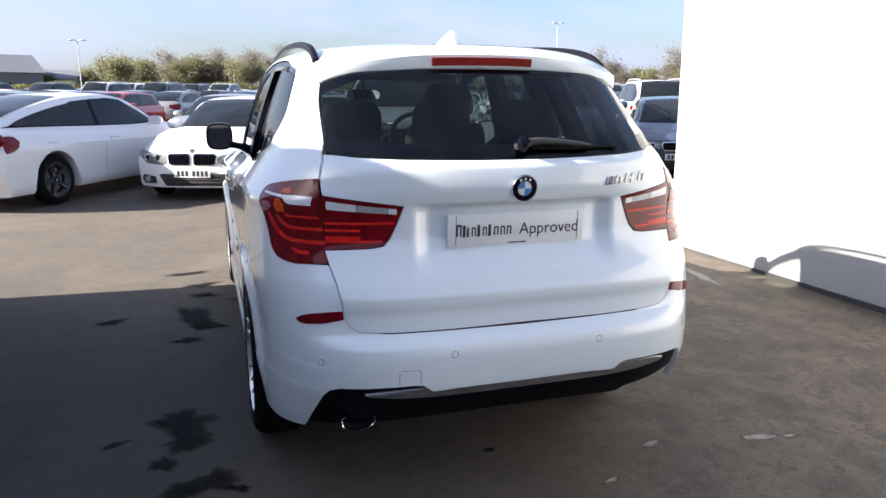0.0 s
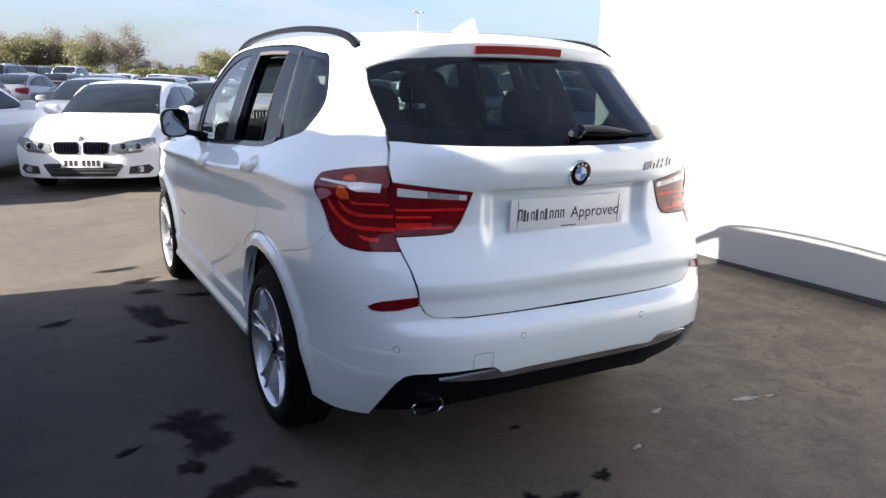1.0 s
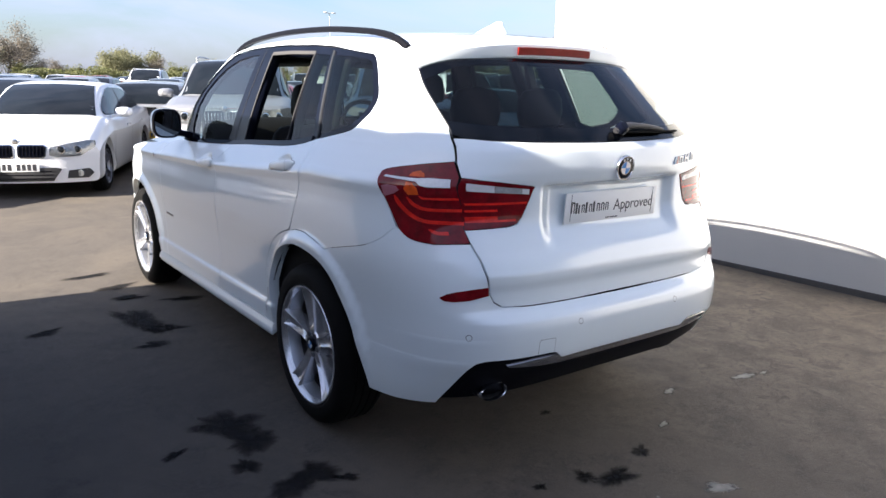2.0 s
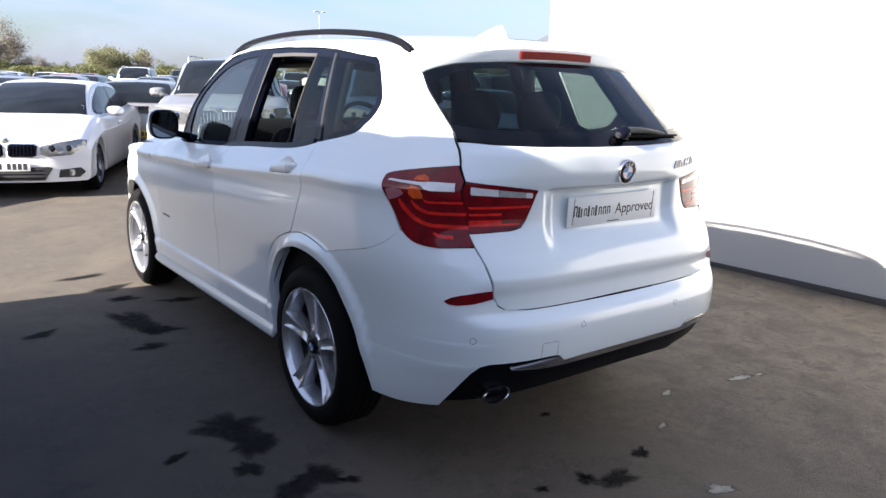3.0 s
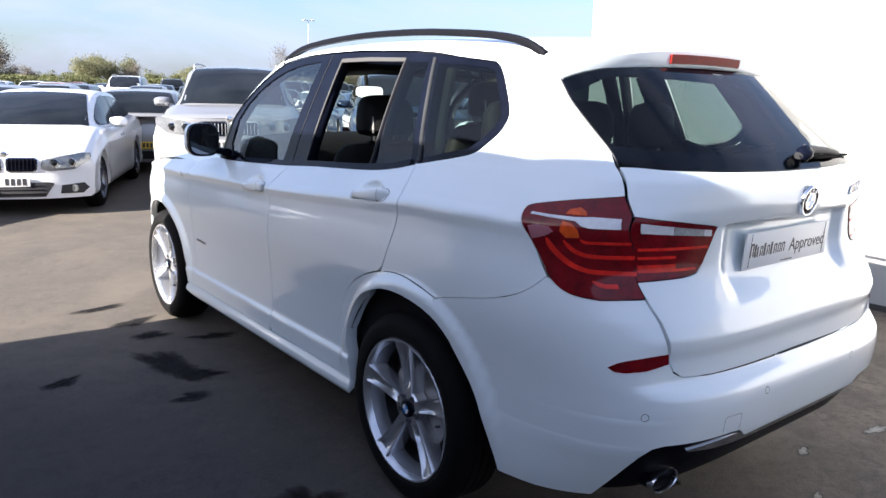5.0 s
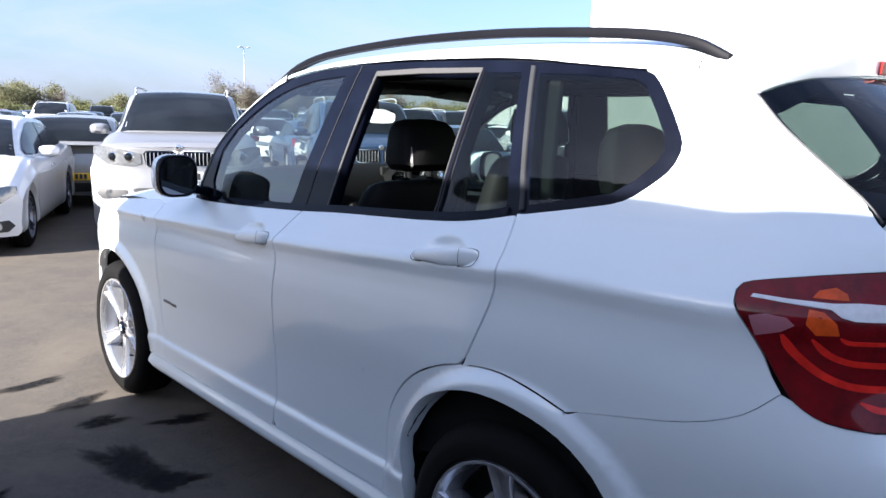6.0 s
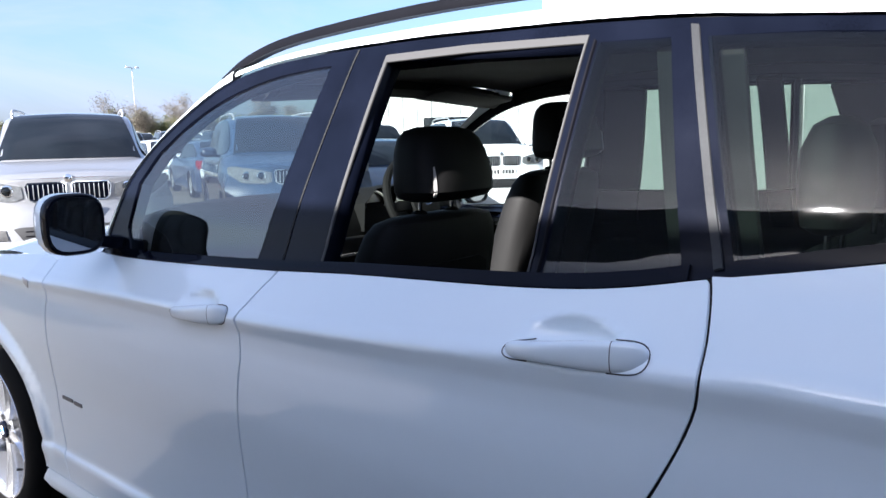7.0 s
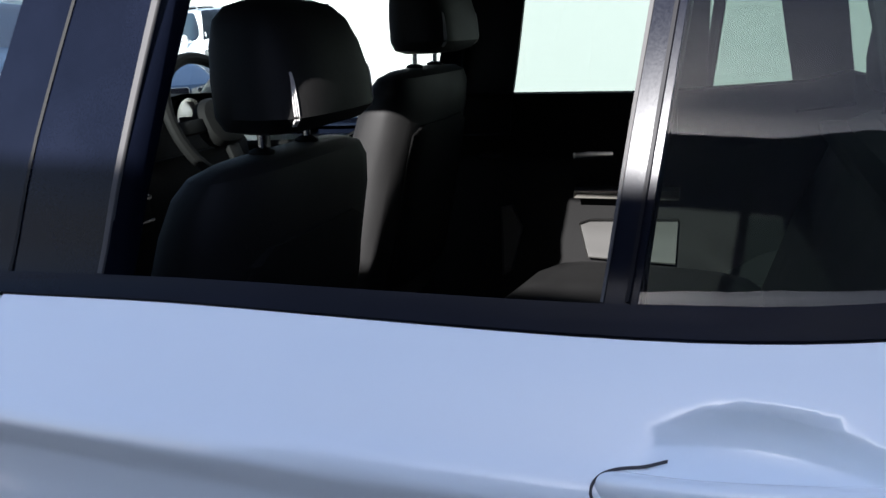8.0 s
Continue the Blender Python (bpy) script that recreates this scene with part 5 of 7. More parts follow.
# header over the windscreen with two folded sun visors
bm = bmesh.new()
rings(bm, [[(x, 2.40 + d, z - 0.10 * abs(x) ** 2.2) for d, z in ((0.0, 1.650), (-0.02, 1.612), (0.02, 1.588), (0.075, 1.592), (0.085, 1.640))] for x in [-0.56 + 1.12 * i / 12 for i in range(13)]])
part("windscreen_header", bm, LINER, estate)
for k in (-1, 1):
    bm = bmesh.new()
    box(bm, (k * 0.33, 2.385, 1.606), (0.40, 0.15, 0.020), 0.009)
    for v in bm.verts:
        v.co.z -= 0.10 * abs(v.co.x) ** 2.2 + 0.15 * (v.co.y - 2.385)
    part("sun_visor", bm, LINER, estate)
panel("tailgate_lining", [R(-0.6, 0.74), R(-0.62, 1.25), (0.0, 1.245), R(0.62, 1.25), R(0.6, 0.74), (0.0, 0.73)], CABIN, estate, rear=REAR_T, off=-0.06, depth=0.01, du=6, dz=0.1)
bm = bmesh.new()
box(bm, (0, 2.1, 0.40), (1.5, 2.0, 0.06), 0.02)
box(bm, (0, 0.72, 0.72), (1.2, 0.95, 0.05), 0.02)
part("cabin_floor", bm, CARPET, estate)
bm = bmesh.new()
box(bm, (0, 0.72, 1.17), (1.22, 0.72, 0.03), 0.01)
part("load_cover", bm, CABIN, estate)


def front_seat(x, lift, ahead=0.0):
    seat = new("front_seat")
    seat.parent = estate
    seat.matrix_basis = pose(x, ahead, lift)
    bm = bmesh.new()
    rings(bm, [oval(0, yc, z, hx, hy, 3.2, 28) for z, yc, hx, hy in ((0.60, 2.10, 0.24, 0.07), (0.64, 2.095, 0.265, 0.095), (0.80, 2.06, 0.27, 0.10), (0.95, 2.025, 0.265, 0.095), (1.08, 1.99, 0.258, 0.082), (1.15, 1.97, 0.252, 0.076), (1.205, 1.955, 0.238, 0.066), (1.232, 1.948, 0.215, 0.054), (1.245, 1.945, 0.17, 0.036), (1.25, 1.945, 0.08, 0.015))])
    back = part("backrest", bm, LEATHER, seat)
    for s in (-1, 1):
        bm = bmesh.new()
        tube(bm, spline([(s * 0.17, 2.01, 0.72), (s * 0.172, 1.97, 0.95), (s * 0.158, 1.93, 1.10), (s * 0.13, 1.905, 1.19), (s * 0.10, 1.905, 1.225)], 4), 0.0022, 5)
        part("stitching", bm, THREAD, back)
    bm = bmesh.new()
    rings(bm, [oval(0, 1.915, z, 0.19 * f, 0.02 * f + 0.006, 4, 20, 0) for z, f in ((0.70, 0.8), (0.72, 1.0), (1.0, 0.98), (1.10, 0.9), (1.12, 0.7))])
    for v in bm.verts:
        v.co.y += (1.1 - v.co.z) * 0.21
    part("seat_back_shell", bm, CABIN, back)
    bm = bmesh.new()
    rings(bm, [oval(0, yc, z, hx, hy, 3.4, 28) for z, yc, hx, hy in ((0.46, 2.35, 0.24, 0.25), (0.50, 2.35, 0.265, 0.28), (0.60, 2.35, 0.265, 0.28), (0.645, 2.36, 0.24, 0.25), (0.655, 2.36, 0.18, 0.2))])
    part("cushion", bm, LEATHER, seat)
    # wedge-shaped headrest, deeper and wider at its foot
    rows = ((1.282, 1.925, 0.10, 0.045), (1.290, 1.918, 0.134, 0.070), (1.31, 1.912, 0.148, 0.084), (1.36, 1.915, 0.147, 0.083), (1.41, 1.922, 0.139, 0.075), (1.445, 1.928, 0.126, 0.064), (1.464, 1.931, 0.106, 0.048), (1.473, 1.932, 0.07, 0.028), (1.475, 1.932, 0.03, 0.012))
    bm = bmesh.new()
    rings(bm, [oval(0, yc, z, hx, hy, 3.4, 48) for z, yc, hx, hy in rows])
    rest = part("headrest", bm, LEATHER, seat)
    for s in (-1, 1):
        bm = bmesh.new()
        for d in (-1, 0, 1):
            line = []
            for k in range(9):
                z = 1.298 + 0.075 * k / 8
                low = max(r for r in rows if r[0] <= z)
                high = min(r for r in rows if r[0] > z)
                f = (z - low[0]) / (high[0] - low[0])
                yc, hx, hy = (low[i] + (high[i] - low[i]) * f for i in (1, 2, 3))
                q = 0.80 + d * 0.02 * math.sin(math.pi * (0.3 + 0.65 * k / 8))
                line.append((s * hx * q, yc - hy * (1 - q ** 3.4) ** (1 / 3.4) - 0.0004, z))
            tube(bm, line, 0.0016, 5)
        part("stitching", bm, THREAD, rest)
        bm = bmesh.new()
        tube(bm, [(s * 0.065, 1.945, 1.22), (s * 0.065, 1.943, 1.30)], 0.006, 10)
        part("headrest_post", bm, BADGE, rest)
        bm = bmesh.new()
        lathe(bm, [(1.235, 0.022), (1.253, 0.020), (1.258, 0.010)], 16, "z", at=(s * 0.065, 1.945, 0))
        part("post_collar", bm, CABIN, rest)


front_seat(-0.37, 0.0)
front_seat(0.37, 0.085, 0.06)

bench = new("rear_bench")
bench.parent = estate
bm = bmesh.new()
rings(bm, [oval(0, yc, z, hx, hy, 6, 36) for z, yc, hx, hy in ((0.60, 1.12, 0.64, 0.09), (0.64, 1.11, 0.66, 0.105), (0.95, 1.03, 0.66, 0.10), (1.13, 0.985, 0.645, 0.082), (1.19, 0.97, 0.62, 0.06), (1.215, 0.965, 0.55, 0.03))])
part("backrest", bm, LEATHER, bench)
bm = bmesh.new()
rings(bm, [oval(0, 1.45, z, hx, hy, 5, 36) for z, hx, hy in ((0.52, 0.63, 0.33), (0.57, 0.66, 0.37), (0.66, 0.66, 0.385), (0.73, 0.655, 0.36), (0.775, 0.63, 0.31), (0.795, 0.56, 0.24), (0.80, 0.40, 0.14))])
part("cushion", bm, LEATHER, bench)
for x in (-0.42, 0.0, 0.42):
    bm = bmesh.new()
    rings(bm, [oval(x, 0.965, z, hx, hy, 3.0, 36) for z, hx, hy in ((1.262, 0.09, 0.03), (1.277, 0.125, 0.045), (1.337, 0.14, 0.052), (1.407, 0.136, 0.048), (1.447, 0.11, 0.032), (1.462, 0.05, 0.012))])
    rest = part("headrest", bm, LEATHER, bench)
    for s in (-1, 1):
        bm = bmesh.new()
        tube(bm, [(x + s * 0.06, 0.968, 1.15), (x + s * 0.06, 0.965, 1.28)], 0.006, 8)
        part("headrest_post", bm, BADGE, rest)

bm = bmesh.new()
rings(bm, [[(x, y, z + 0.05 * max(0, z - 1.05) / 0.15 * (1 - (abs(x) / 0.67) ** 4)) for y, z in ((2.80, 0.75), (2.76, 0.95), (2.78, 1.09), (2.83, 1.155), (2.94, 1.195), (3.03, 1.20), (3.08, 1.0), (3.0, 0.75))] for x in [-0.66 + 0.11 * i for i in range(13)]])
dash = part("dashboard", bm, CABIN, estate)
bm = bmesh.new()
rings(bm, [[(0.36 + a * f, y, 1.15 + b * f) for a, b in ((-0.22, -0.06), (-0.21, 0.05), (-0.14, 0.105), (0.0, 0.115), (0.14, 0.105), (0.21, 0.05), (0.22, -0.06))] for y, f in ((2.765, 0.97), (2.76, 1.0), (2.86, 0.98), (3.0, 0.7))], cap=False)
part("instrument_hood", bm, CABIN, dash)
bm = bmesh.new()
box(bm, (0.36, 2.85, 1.16), (0.42, 0.02, 0.16), 0.004)
part("instrument_panel", bm, FELT_BLACK, dash)
for x in (0.27, 0.45):
    bm = bmesh.new()
    lathe(bm, [(2.838, 0.058), (2.822, 0.058), (2.822, 0.050), (2.838, 0.048), (2.838, 0.001)], 28, "y", at=(x, 0, 1.185))
    part("dial", bm, BRUSHED, dash)
bm = bmesh.new()
box(bm, (0.0, 2.30, 0.60), (0.22, 1.0, 0.28), 0.04)
box(bm, (0.0, 2.74, 1.0), (0.26, 0.05, 0.16), 0.015)
part("centre_console", bm, CABIN, estate)
bm = bmesh.new()
box(bm, (0.0, 2.70, 1.02), (0.22, 0.012, 0.012), 0.003)
box(bm, (0.0, 2.708, 0.955), (0.24, 0.010, 0.008), 0.002)
part("console_trim", bm, BRUSHED, estate)
WHEEL_M = pose(0.37, 2.655, 1.192, 66, 0, 0)
steer = new("steering_wheel")
steer.parent = estate
steer.matrix_basis = WHEEL_M
bm = bmesh.new()
pts = [(0.188 * math.cos(t), 0.188 * math.sin(t), 0) for t in (2 * math.pi * q / 40 for q in range(41))]
tube(bm, pts, 0.0165, 10, cap=False)
part("wheel_rim", bm, CABIN, steer)
bm = bmesh.new()
rings(bm, [oval(0, -0.01, z, hx, hy, 2.6, 24) for z, hx, hy in ((-0.03, 0.07, 0.065), (0.0, 0.085, 0.075), (0.022, 0.075, 0.065), (0.03, 0.05, 0.045))])
part("wheel_hub", bm, CABIN, steer)
emblem(steer, Matrix.Translation((0, 0.0, 0.027)), 0.024)
for a in (0, 180, 270):
    bm = bmesh.new()
    box(bm, (0.125 * math.cos(radians(a)), 0.125 * math.sin(radians(a)) - 0.01, 0.002), (0.12 if a != 270 else 0.05, 0.04 if a != 270 else 0.12, 0.02), 0.006)
    part("wheel_spoke", bm, CABIN, steer)
MIRROR_M = pose(0, 2.67, 1.495, 0, 0, 16)
bm = bmesh.new()
rings(bm, [[(x * f, y, z * f) for x, z in rounded(0.125, 0.036, 4)] for y, f in ((0.03, 0.6), (0.015, 0.95), (-0.002, 1.0), (-0.007, 0.97))])
bmesh.ops.transform(bm, matrix=MIRROR_M, verts=bm.verts[:])
inner_mirror = part("interior_mirror", bm, CABIN, estate)
bm = bmesh.new()
bm.faces.new([bm.verts.new(MIRROR_M @ Vector((x * 0.95, -0.0085, z * 0.92))) for x, z in rounded(0.125, 0.036, 4)])
part("mirror_glass", bm, MIRROR, inner_mirror)
bm = bmesh.new()
tube(bm, [(0, 2.69, 1.51), (0, 2.70, 1.60)], 0.012, 8)
part("mirror_stem", bm, CABIN, inner_mirror)

# ---- yard ----
def ground_z(y):
    return 0.010 * (max(y, -20) - 3.5) * (y < 3.5) + 0.016 * (math.log1p(math.exp(min((y - 4.5) / 0.6, 60))) * 0.6 if y < 40 else y - 4.5)


def ground_sheet():
    xs = sorted(set([-900, -400, -200, -100, -60, -40] + list(range(-30, 31, 3)) + [40, 60, 100, 200, 400, 900]))
    ys = sorted(set([-900, -300, -100, -40] + list(range(-20, 41, 2)) + [3, 5, 7, 9, 50, 70, 100, 150, 220]))
    bm = bmesh.new()
    rings(bm, [[(x, y, ground_z(y)) for x in xs] for y in ys] + [[(x, 900, ground_z(220)) for x in xs]], close=False)
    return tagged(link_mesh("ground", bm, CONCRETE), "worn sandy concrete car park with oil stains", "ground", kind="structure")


ground = ground_sheet()


def blot(name, x, y, a, b, turn, mat, seed, rough=0.45):
    """A thin irregular stain on the ground."""
    rnd = random.Random(seed)
    ph = [(rnd.uniform(0, 6.3), rnd.uniform(0.3, 1.0)) for _ in range(7)]
    bm = bmesh.new()
    c, s = math.cos(radians(turn)), math.sin(radians(turn))
    pts = []
    for i in range(56):
        t = 2 * math.pi * i / 56
        r = 1 + rough * sum(w * math.sin((k + 2) * t + p) / (k + 2) * (0.45 if k == 0 else 1.0) for k, (p, w) in enumerate(ph)) + rough * 0.2 * rnd.uniform(-1, 1)
        u, v = a * r * math.cos(t), b * r * math.sin(t)
        pts.append((x + u * c - v * s, y + u * s + v * c))
    film = bm.verts.layers.float.new("film")
    mid = bm.verts.new((x, y, 0.003 + ground_z(y)))
    mid[film] = 1.0
    inner, rim = [], []
    for px, py in pts:
        inner.append(bm.verts.new((x + (px - x) * 0.72, y + (py - y) * 0.72, 0.0022 + ground_z(py))))
        inner[-1][film] = 0.7
        rim.append(bm.verts.new((x + (px - x) * 1.15, y + (py - y) * 1.15, 0.0012 + ground_z(py))))
    for i in range(len(pts)):
        q = (i + 1) % len(pts)
        bm.faces.new((mid, inner[i], inner[q]))
        bm.faces.new((inner[i], rim[i], rim[q], inner[q]))
    return part(name, bm, mat, ground)


for i, (x, y, a, b, turn) in enumerate(((-1.225, 1.14, 0.145, 0.115, -38), (-1.19, 0.94, 0.095, 0.11, -38), (-1.29, 0.745, 0.055, 0.055, 0), (-1.085, 0.545, 0.085, 0.085, 0), (-0.994, 0.452, 0.045, 0.028, -40), (-1.21, 0.50, 0.085, 0.065, 20), (-1.503, 0.99, 0.055, 0.026, 30), (-1.17, 2.84, 0.10, 0.27, 8), (-1.09, 2.62, 0.10, 0.07, -10), (-1.12, 3.42, 0.11, 0.06, -10), (-0.80, 3.20, 0.14, 0.05, -20), (-1.22, 2.36, 0.08, 0.06, 0), (-1.13, 3.75, 0.14, 0.06, 15), (-1.25, 4.18, 0.18, 0.05, 5), (0.132, -0.046, 0.05, 0.03, 30), (-0.12, -0.13, 0.085, 0.055, 10), (-0.22, -0.06, 0.05, 0.035, 80), (-0.421, -0.02, 0.03, 0.02, 0), (0.05, 0.45, 0.03, 0.02, 0), (-0.6, -0.35, 0.04, 0.025, 70), (-1.71, 2.9, 0.10, 0.05, 30))):
    blot("oil_stain", x, y, a, b, turn, OIL, 10 + i, 0.55)
for i, (x, y, a, b, turn) in enumerate(((0.754, 0.285, 0.045, 0.022, 20), (1.26, 0.19, 0.085, 0.028, -8), (1.40, 0.16, 0.035, 0.014, 0), (0.423, 0.062, 0.04, 0.016, 20), (0.159, -0.412, 0.062, 0.036, -20), (-0.1, -0.32, 0.008, 0.008, 0), (2.9, 2.85, 0.4, 0.05, 80))):
    blot("pale_spill", x, y, a, b, turn, DUST, 60 + i, 0.5)

# white showroom wall beside the car
bm = bmesh.new()
box(bm, (3.45 + 4, 0.06, 1.275), (8, 7.92, 2.95), 0.004, 1)
tagged(link_mesh("wall_east", bm, RENDERED, smooth=False), "smooth white rendered showroom wall", "wall", kind="structure")
bm = bmesh.new()
box(bm, (3.441, -14.05, -0.04), (0.022, 35.9, 0.12), 0.006)
tagged(link_mesh("baseboard", bm, DARK_BASE), "black bitumen strip at the wall's foot", "skirting", kind="structure")

# unseen dark wall, added so that less light bounces onto the tail
bm = bmesh.new()
box(bm, (3.47 + 4, -18.0, 1.275), (8, 28.2, 2.95), 0.004, 1)
tagged(link_mesh("wall_southeast", bm, CLADDING, smooth=False), "plain grey clad wall out of view, added to cut bounced light", "wall", kind="structure")

# clad workshop across the yard, whose shadow falls over the car
bm = bmesh.new()
box(bm, (-7.7, -18.05, 1.344), (8, 43.85, 2.688))
# unseen parapet raking up to the south, added to shade the tailgate
rings(bm, [[(x, y, z) for y, z in ((0.74, 2.678), (0.32, 2.79), (-39.9, 2.79), (-39.9, 2.678))] for x in (-3.7, -11.6)])
workshop = tagged(link_mesh("wall_west", bm, CLADDING, smooth=False), "dark grey metal-clad workshop building", "building", kind="structure")
bm = bmesh.new()
for i in range(60):
    box(bm, (-3.685, 3.72 - i * 0.4, 1.3), (0.03, 0.12, 2.56))
ribs = link_mesh("cladding_rib", bm, CLADDING, workshop, smooth=False)
ribs["kind"] = "stuff"

# ---- other parked cars ----
STYLES = {
    # length, width, height, belt, bonnet height, wheelbase, front overhang, tyre radius, windscreen foot and head, rear glass head and foot (from the front),
    # grille: middle above the ground, half kidney's width and height; fog lamp's height
    "saloon": dict(L=4.63, W=1.81, H=1.43, belt=0.93, hood=0.88, base=2.81, over=0.78, tyre=0.325, screen=(1.22, 1.98), back=(3.20, 4.10), deck=1.02, face=(0.59, 0.315, 0.150), fog=0.31),
    "liftback": dict(L=4.82, W=1.83, H=1.49, belt=0.97, hood=0.92, base=2.92, over=0.83, tyre=0.335, screen=(1.20, 2.02), back=(3.15, 4.66), deck=1.05, face=(0.61, 0.315, 0.150), fog=0.32),
    "hatch": dict(L=4.32, W=1.77, H=1.43, belt=0.94, hood=0.88, base=2.69, over=0.78, tyre=0.315, screen=(1.12, 1.85), back=(3.70, 4.26), deck=0.98, face=(0.60, 0.28, 0.13), fog=0.32),
    "offroader": dict(L=4.85, W=1.93, H=1.83, belt=1.21, hood=1.17, base=2.93, over=0.87, tyre=0.375, screen=(1.30, 2.05), back=(4.10, 4.74), deck=1.20, face=(0.99, 0.34, 0.165), fog=0.60),
}


def car_shape(st):
    L, W, hw = st["L"], st["W"], st["W"] / 2
    axles = (L / 2 - st["over"], L / 2 - st["over"] - st["base"])
    top = mono([(-L / 2, st["deck"] - 0.14), (-L / 2 + 0.12, st["deck"]), (L / 2 - st["back"][1], st["deck"]), (L / 2 - st["screen"][0] - 0.6, st["belt"] + 0.02), (L / 2 - st["screen"][0] + 0.05, st["hood"] + 0.09), (L / 2 - 0.45, st["hood"] - 0.035), (L / 2 - 0.12, st["face"][0] + st["face"][2] * 0.6 + 0.075), (L / 2, st["face"][0] + st["face"][2] * 0.6 + 0.02)])
    def low(y):
        z = 0.20
        for a in axles:
            d, r = abs(y - a), st["tyre"] + 0.055
            if d < r:
                z = max(z, st["tyre"] + math.sqrt(max(r * r - d * d, 0)))
        return z
    def warp(p):
        """Rounds nose and tail in plan and in profile."""
        x, y, z = p
        s = min(abs(x) / hw, 1)
        kf, kr = smooth(L / 2 - 0.75, L / 2, y), smooth(-L / 2 + 0.65, -L / 2, y)
        y -= kf * (0.26 * s ** 3 + 0.07 * smooth(0.55, 0.9, z) + 0.014 * smooth(0.26, 0.2, z))
        y += kr * (0.20 * s ** 3 + 0.05 * smooth(0.6, 1.0, z) + 0.10 * smooth(0.45, 0.2, z))
        return Vector((x, y, z))
    return L, W, hw, axles, top, low, warp


# the flank, from sill to middle: share of the height, share of the half width
SIDE = ((0.0, 0.93), (0.05, 0.965), (0.14, 0.98), (0.25, 0.975), (0.45, 0.985), (0.66, 0.998), (0.74, 1.0), (0.765, 0.985), (0.86, 0.962), (0.94, 0.925), (0.985, 0.86), (1.0, 0.74), (1.012, 0.4), (1.018, 0.0))


def car_body(st, paint, name, owner, seg=0.07):
    L, W, hw, axles, top, low, warp = car_shape(st)
    bm = bmesh.new()
    rows = []
    n = int(L / seg)
    for i in range(n + 1):
        y = -L / 2 + L * i / n
        t, lo = top(y), low(y)
        side = []
        for f, w in SIDE:
            z = max(0.2 + (t - 0.2) * f, lo)
            fl = 1.0 + 0.014 * smooth(0.52, 0.40, min(math.hypot(y - a, z - st["tyre"]) for a in axles))
            side.append((hw * w * fl, z))
        row = [warp((-x, y, z)) for x, z in side] + [warp((x, y, z)) for x, z in side[-2::-1]]
        rows.append(row)
    rings(bm, rows, cap=False)
    for y in (-L / 2, L / 2):
        t = top(y)
        grid = []
        for f, w in SIDE[:-1]:
            z = 0.2 + (t - 0.2) * f
            grid.append([warp((hw * w * (2 * q / 16 - 1), y, z)) for q in range(17)])
        rings(bm, grid, close=False)
    bmesh.ops.remove_doubles(bm, verts=bm.verts[:], dist=1e-4)
    bmesh.ops.recalc_face_normals(bm, faces=bm.faces[:])
    part(name, bm, paint, owner)
    house = Greenhouse(st)
    bm = bmesh.new()
    rows = []
    n = 26 if seg < 0.08 else 14
    fs = (0.0, 0.3, 0.6, 0.8, 0.88, 0.915, 0.94, 0.957, 0.97, 0.98, 0.988, 0.995, 1.0)
    for i in range(n + 1):
        y = house.tail + (house.foot - house.tail) * i / n
        side = [house.at(y, f) for f in fs]
        rows.append([Vector((-v.x, v.y, v.z)) for v in side] + side[-2::-1])
    rings(bm, rows, close=False)
    part("cabin_shell", bm, paint, owner)


class Greenhouse:
    """The shell over the belt line: a rounded section along a smooth roof profile."""
    def __init__(self, st):
        self.L, self.W, self.hw, _, self.top, _, _ = car_shape(st)
        h = self.L / 2
        self.foot, self.head = h - st["screen"][0], h - st["screen"][1]
        self.back, self.tail = h - st["back"][0], h - st["back"][1]
        self.roof = mono([(self.tail, st["deck"] + 0.005), (self.tail * 0.6 + self.back * 0.4, st["deck"] + 0.52 * (st["H"] - st["deck"])), (self.back, st["H"] - 0.035), (self.head * 0.62 + self.back * 0.38, st["H"]), (self.head, st["H"] - 0.045), (self.head * 0.45 + self.foot * 0.55, st["hood"] + 0.08 + 0.50 * (st["H"] - st["hood"] - 0.08)), (self.foot, st["hood"] + 0.085)])
        self.wide = 0.885 * self.hw

    def base(self, y):
        return self.top(y) - 0.045

    def x_of(self, f):
        return self.wide * max(1 - 0.24 * f - 0.76 * f ** 36, 0)

    def f_of(self, x):
        lo, hi = 0.0, 1.0
        for _ in range(22):
            m = (lo + hi) / 2
            lo, hi = (m, hi) if self.x_of(m) > x else (lo, m)
        return lo

    def at(self, y, f, grow=0.0):
        x, b = self.x_of(f), self.base(y)
        z = b + (self.roof(y) - b) * f
        s = 1 - (x / self.wide) ** 2
        yy = y + 0.20 * s * smooth(self.head - 0.2, self.foot, y) - 0.12 * s * smooth(self.back + 0.2, self.tail, y)
        tilt = smooth(0.55, 0.95, f)
        front = smooth(self.head - 0.1, self.foot, y) - smooth(self.back + 0.1, self.tail, y)
        return Vector((x + grow * (1 - tilt), yy + grow * front, z + grow * max(tilt, abs(front))))

    def screen_edge(self, y):
        """How far out the front or rear glass reaches at this place along the car."""
        if y > self.head:
            return self.wide * (0.66 + 0.20 * (y - self.head) / (self.foot - self.head))
        if y < self.back:
            return self.wide * (0.64 + 0.20 * (self.back - y) / (self.back - self.tail))
        return 0.0


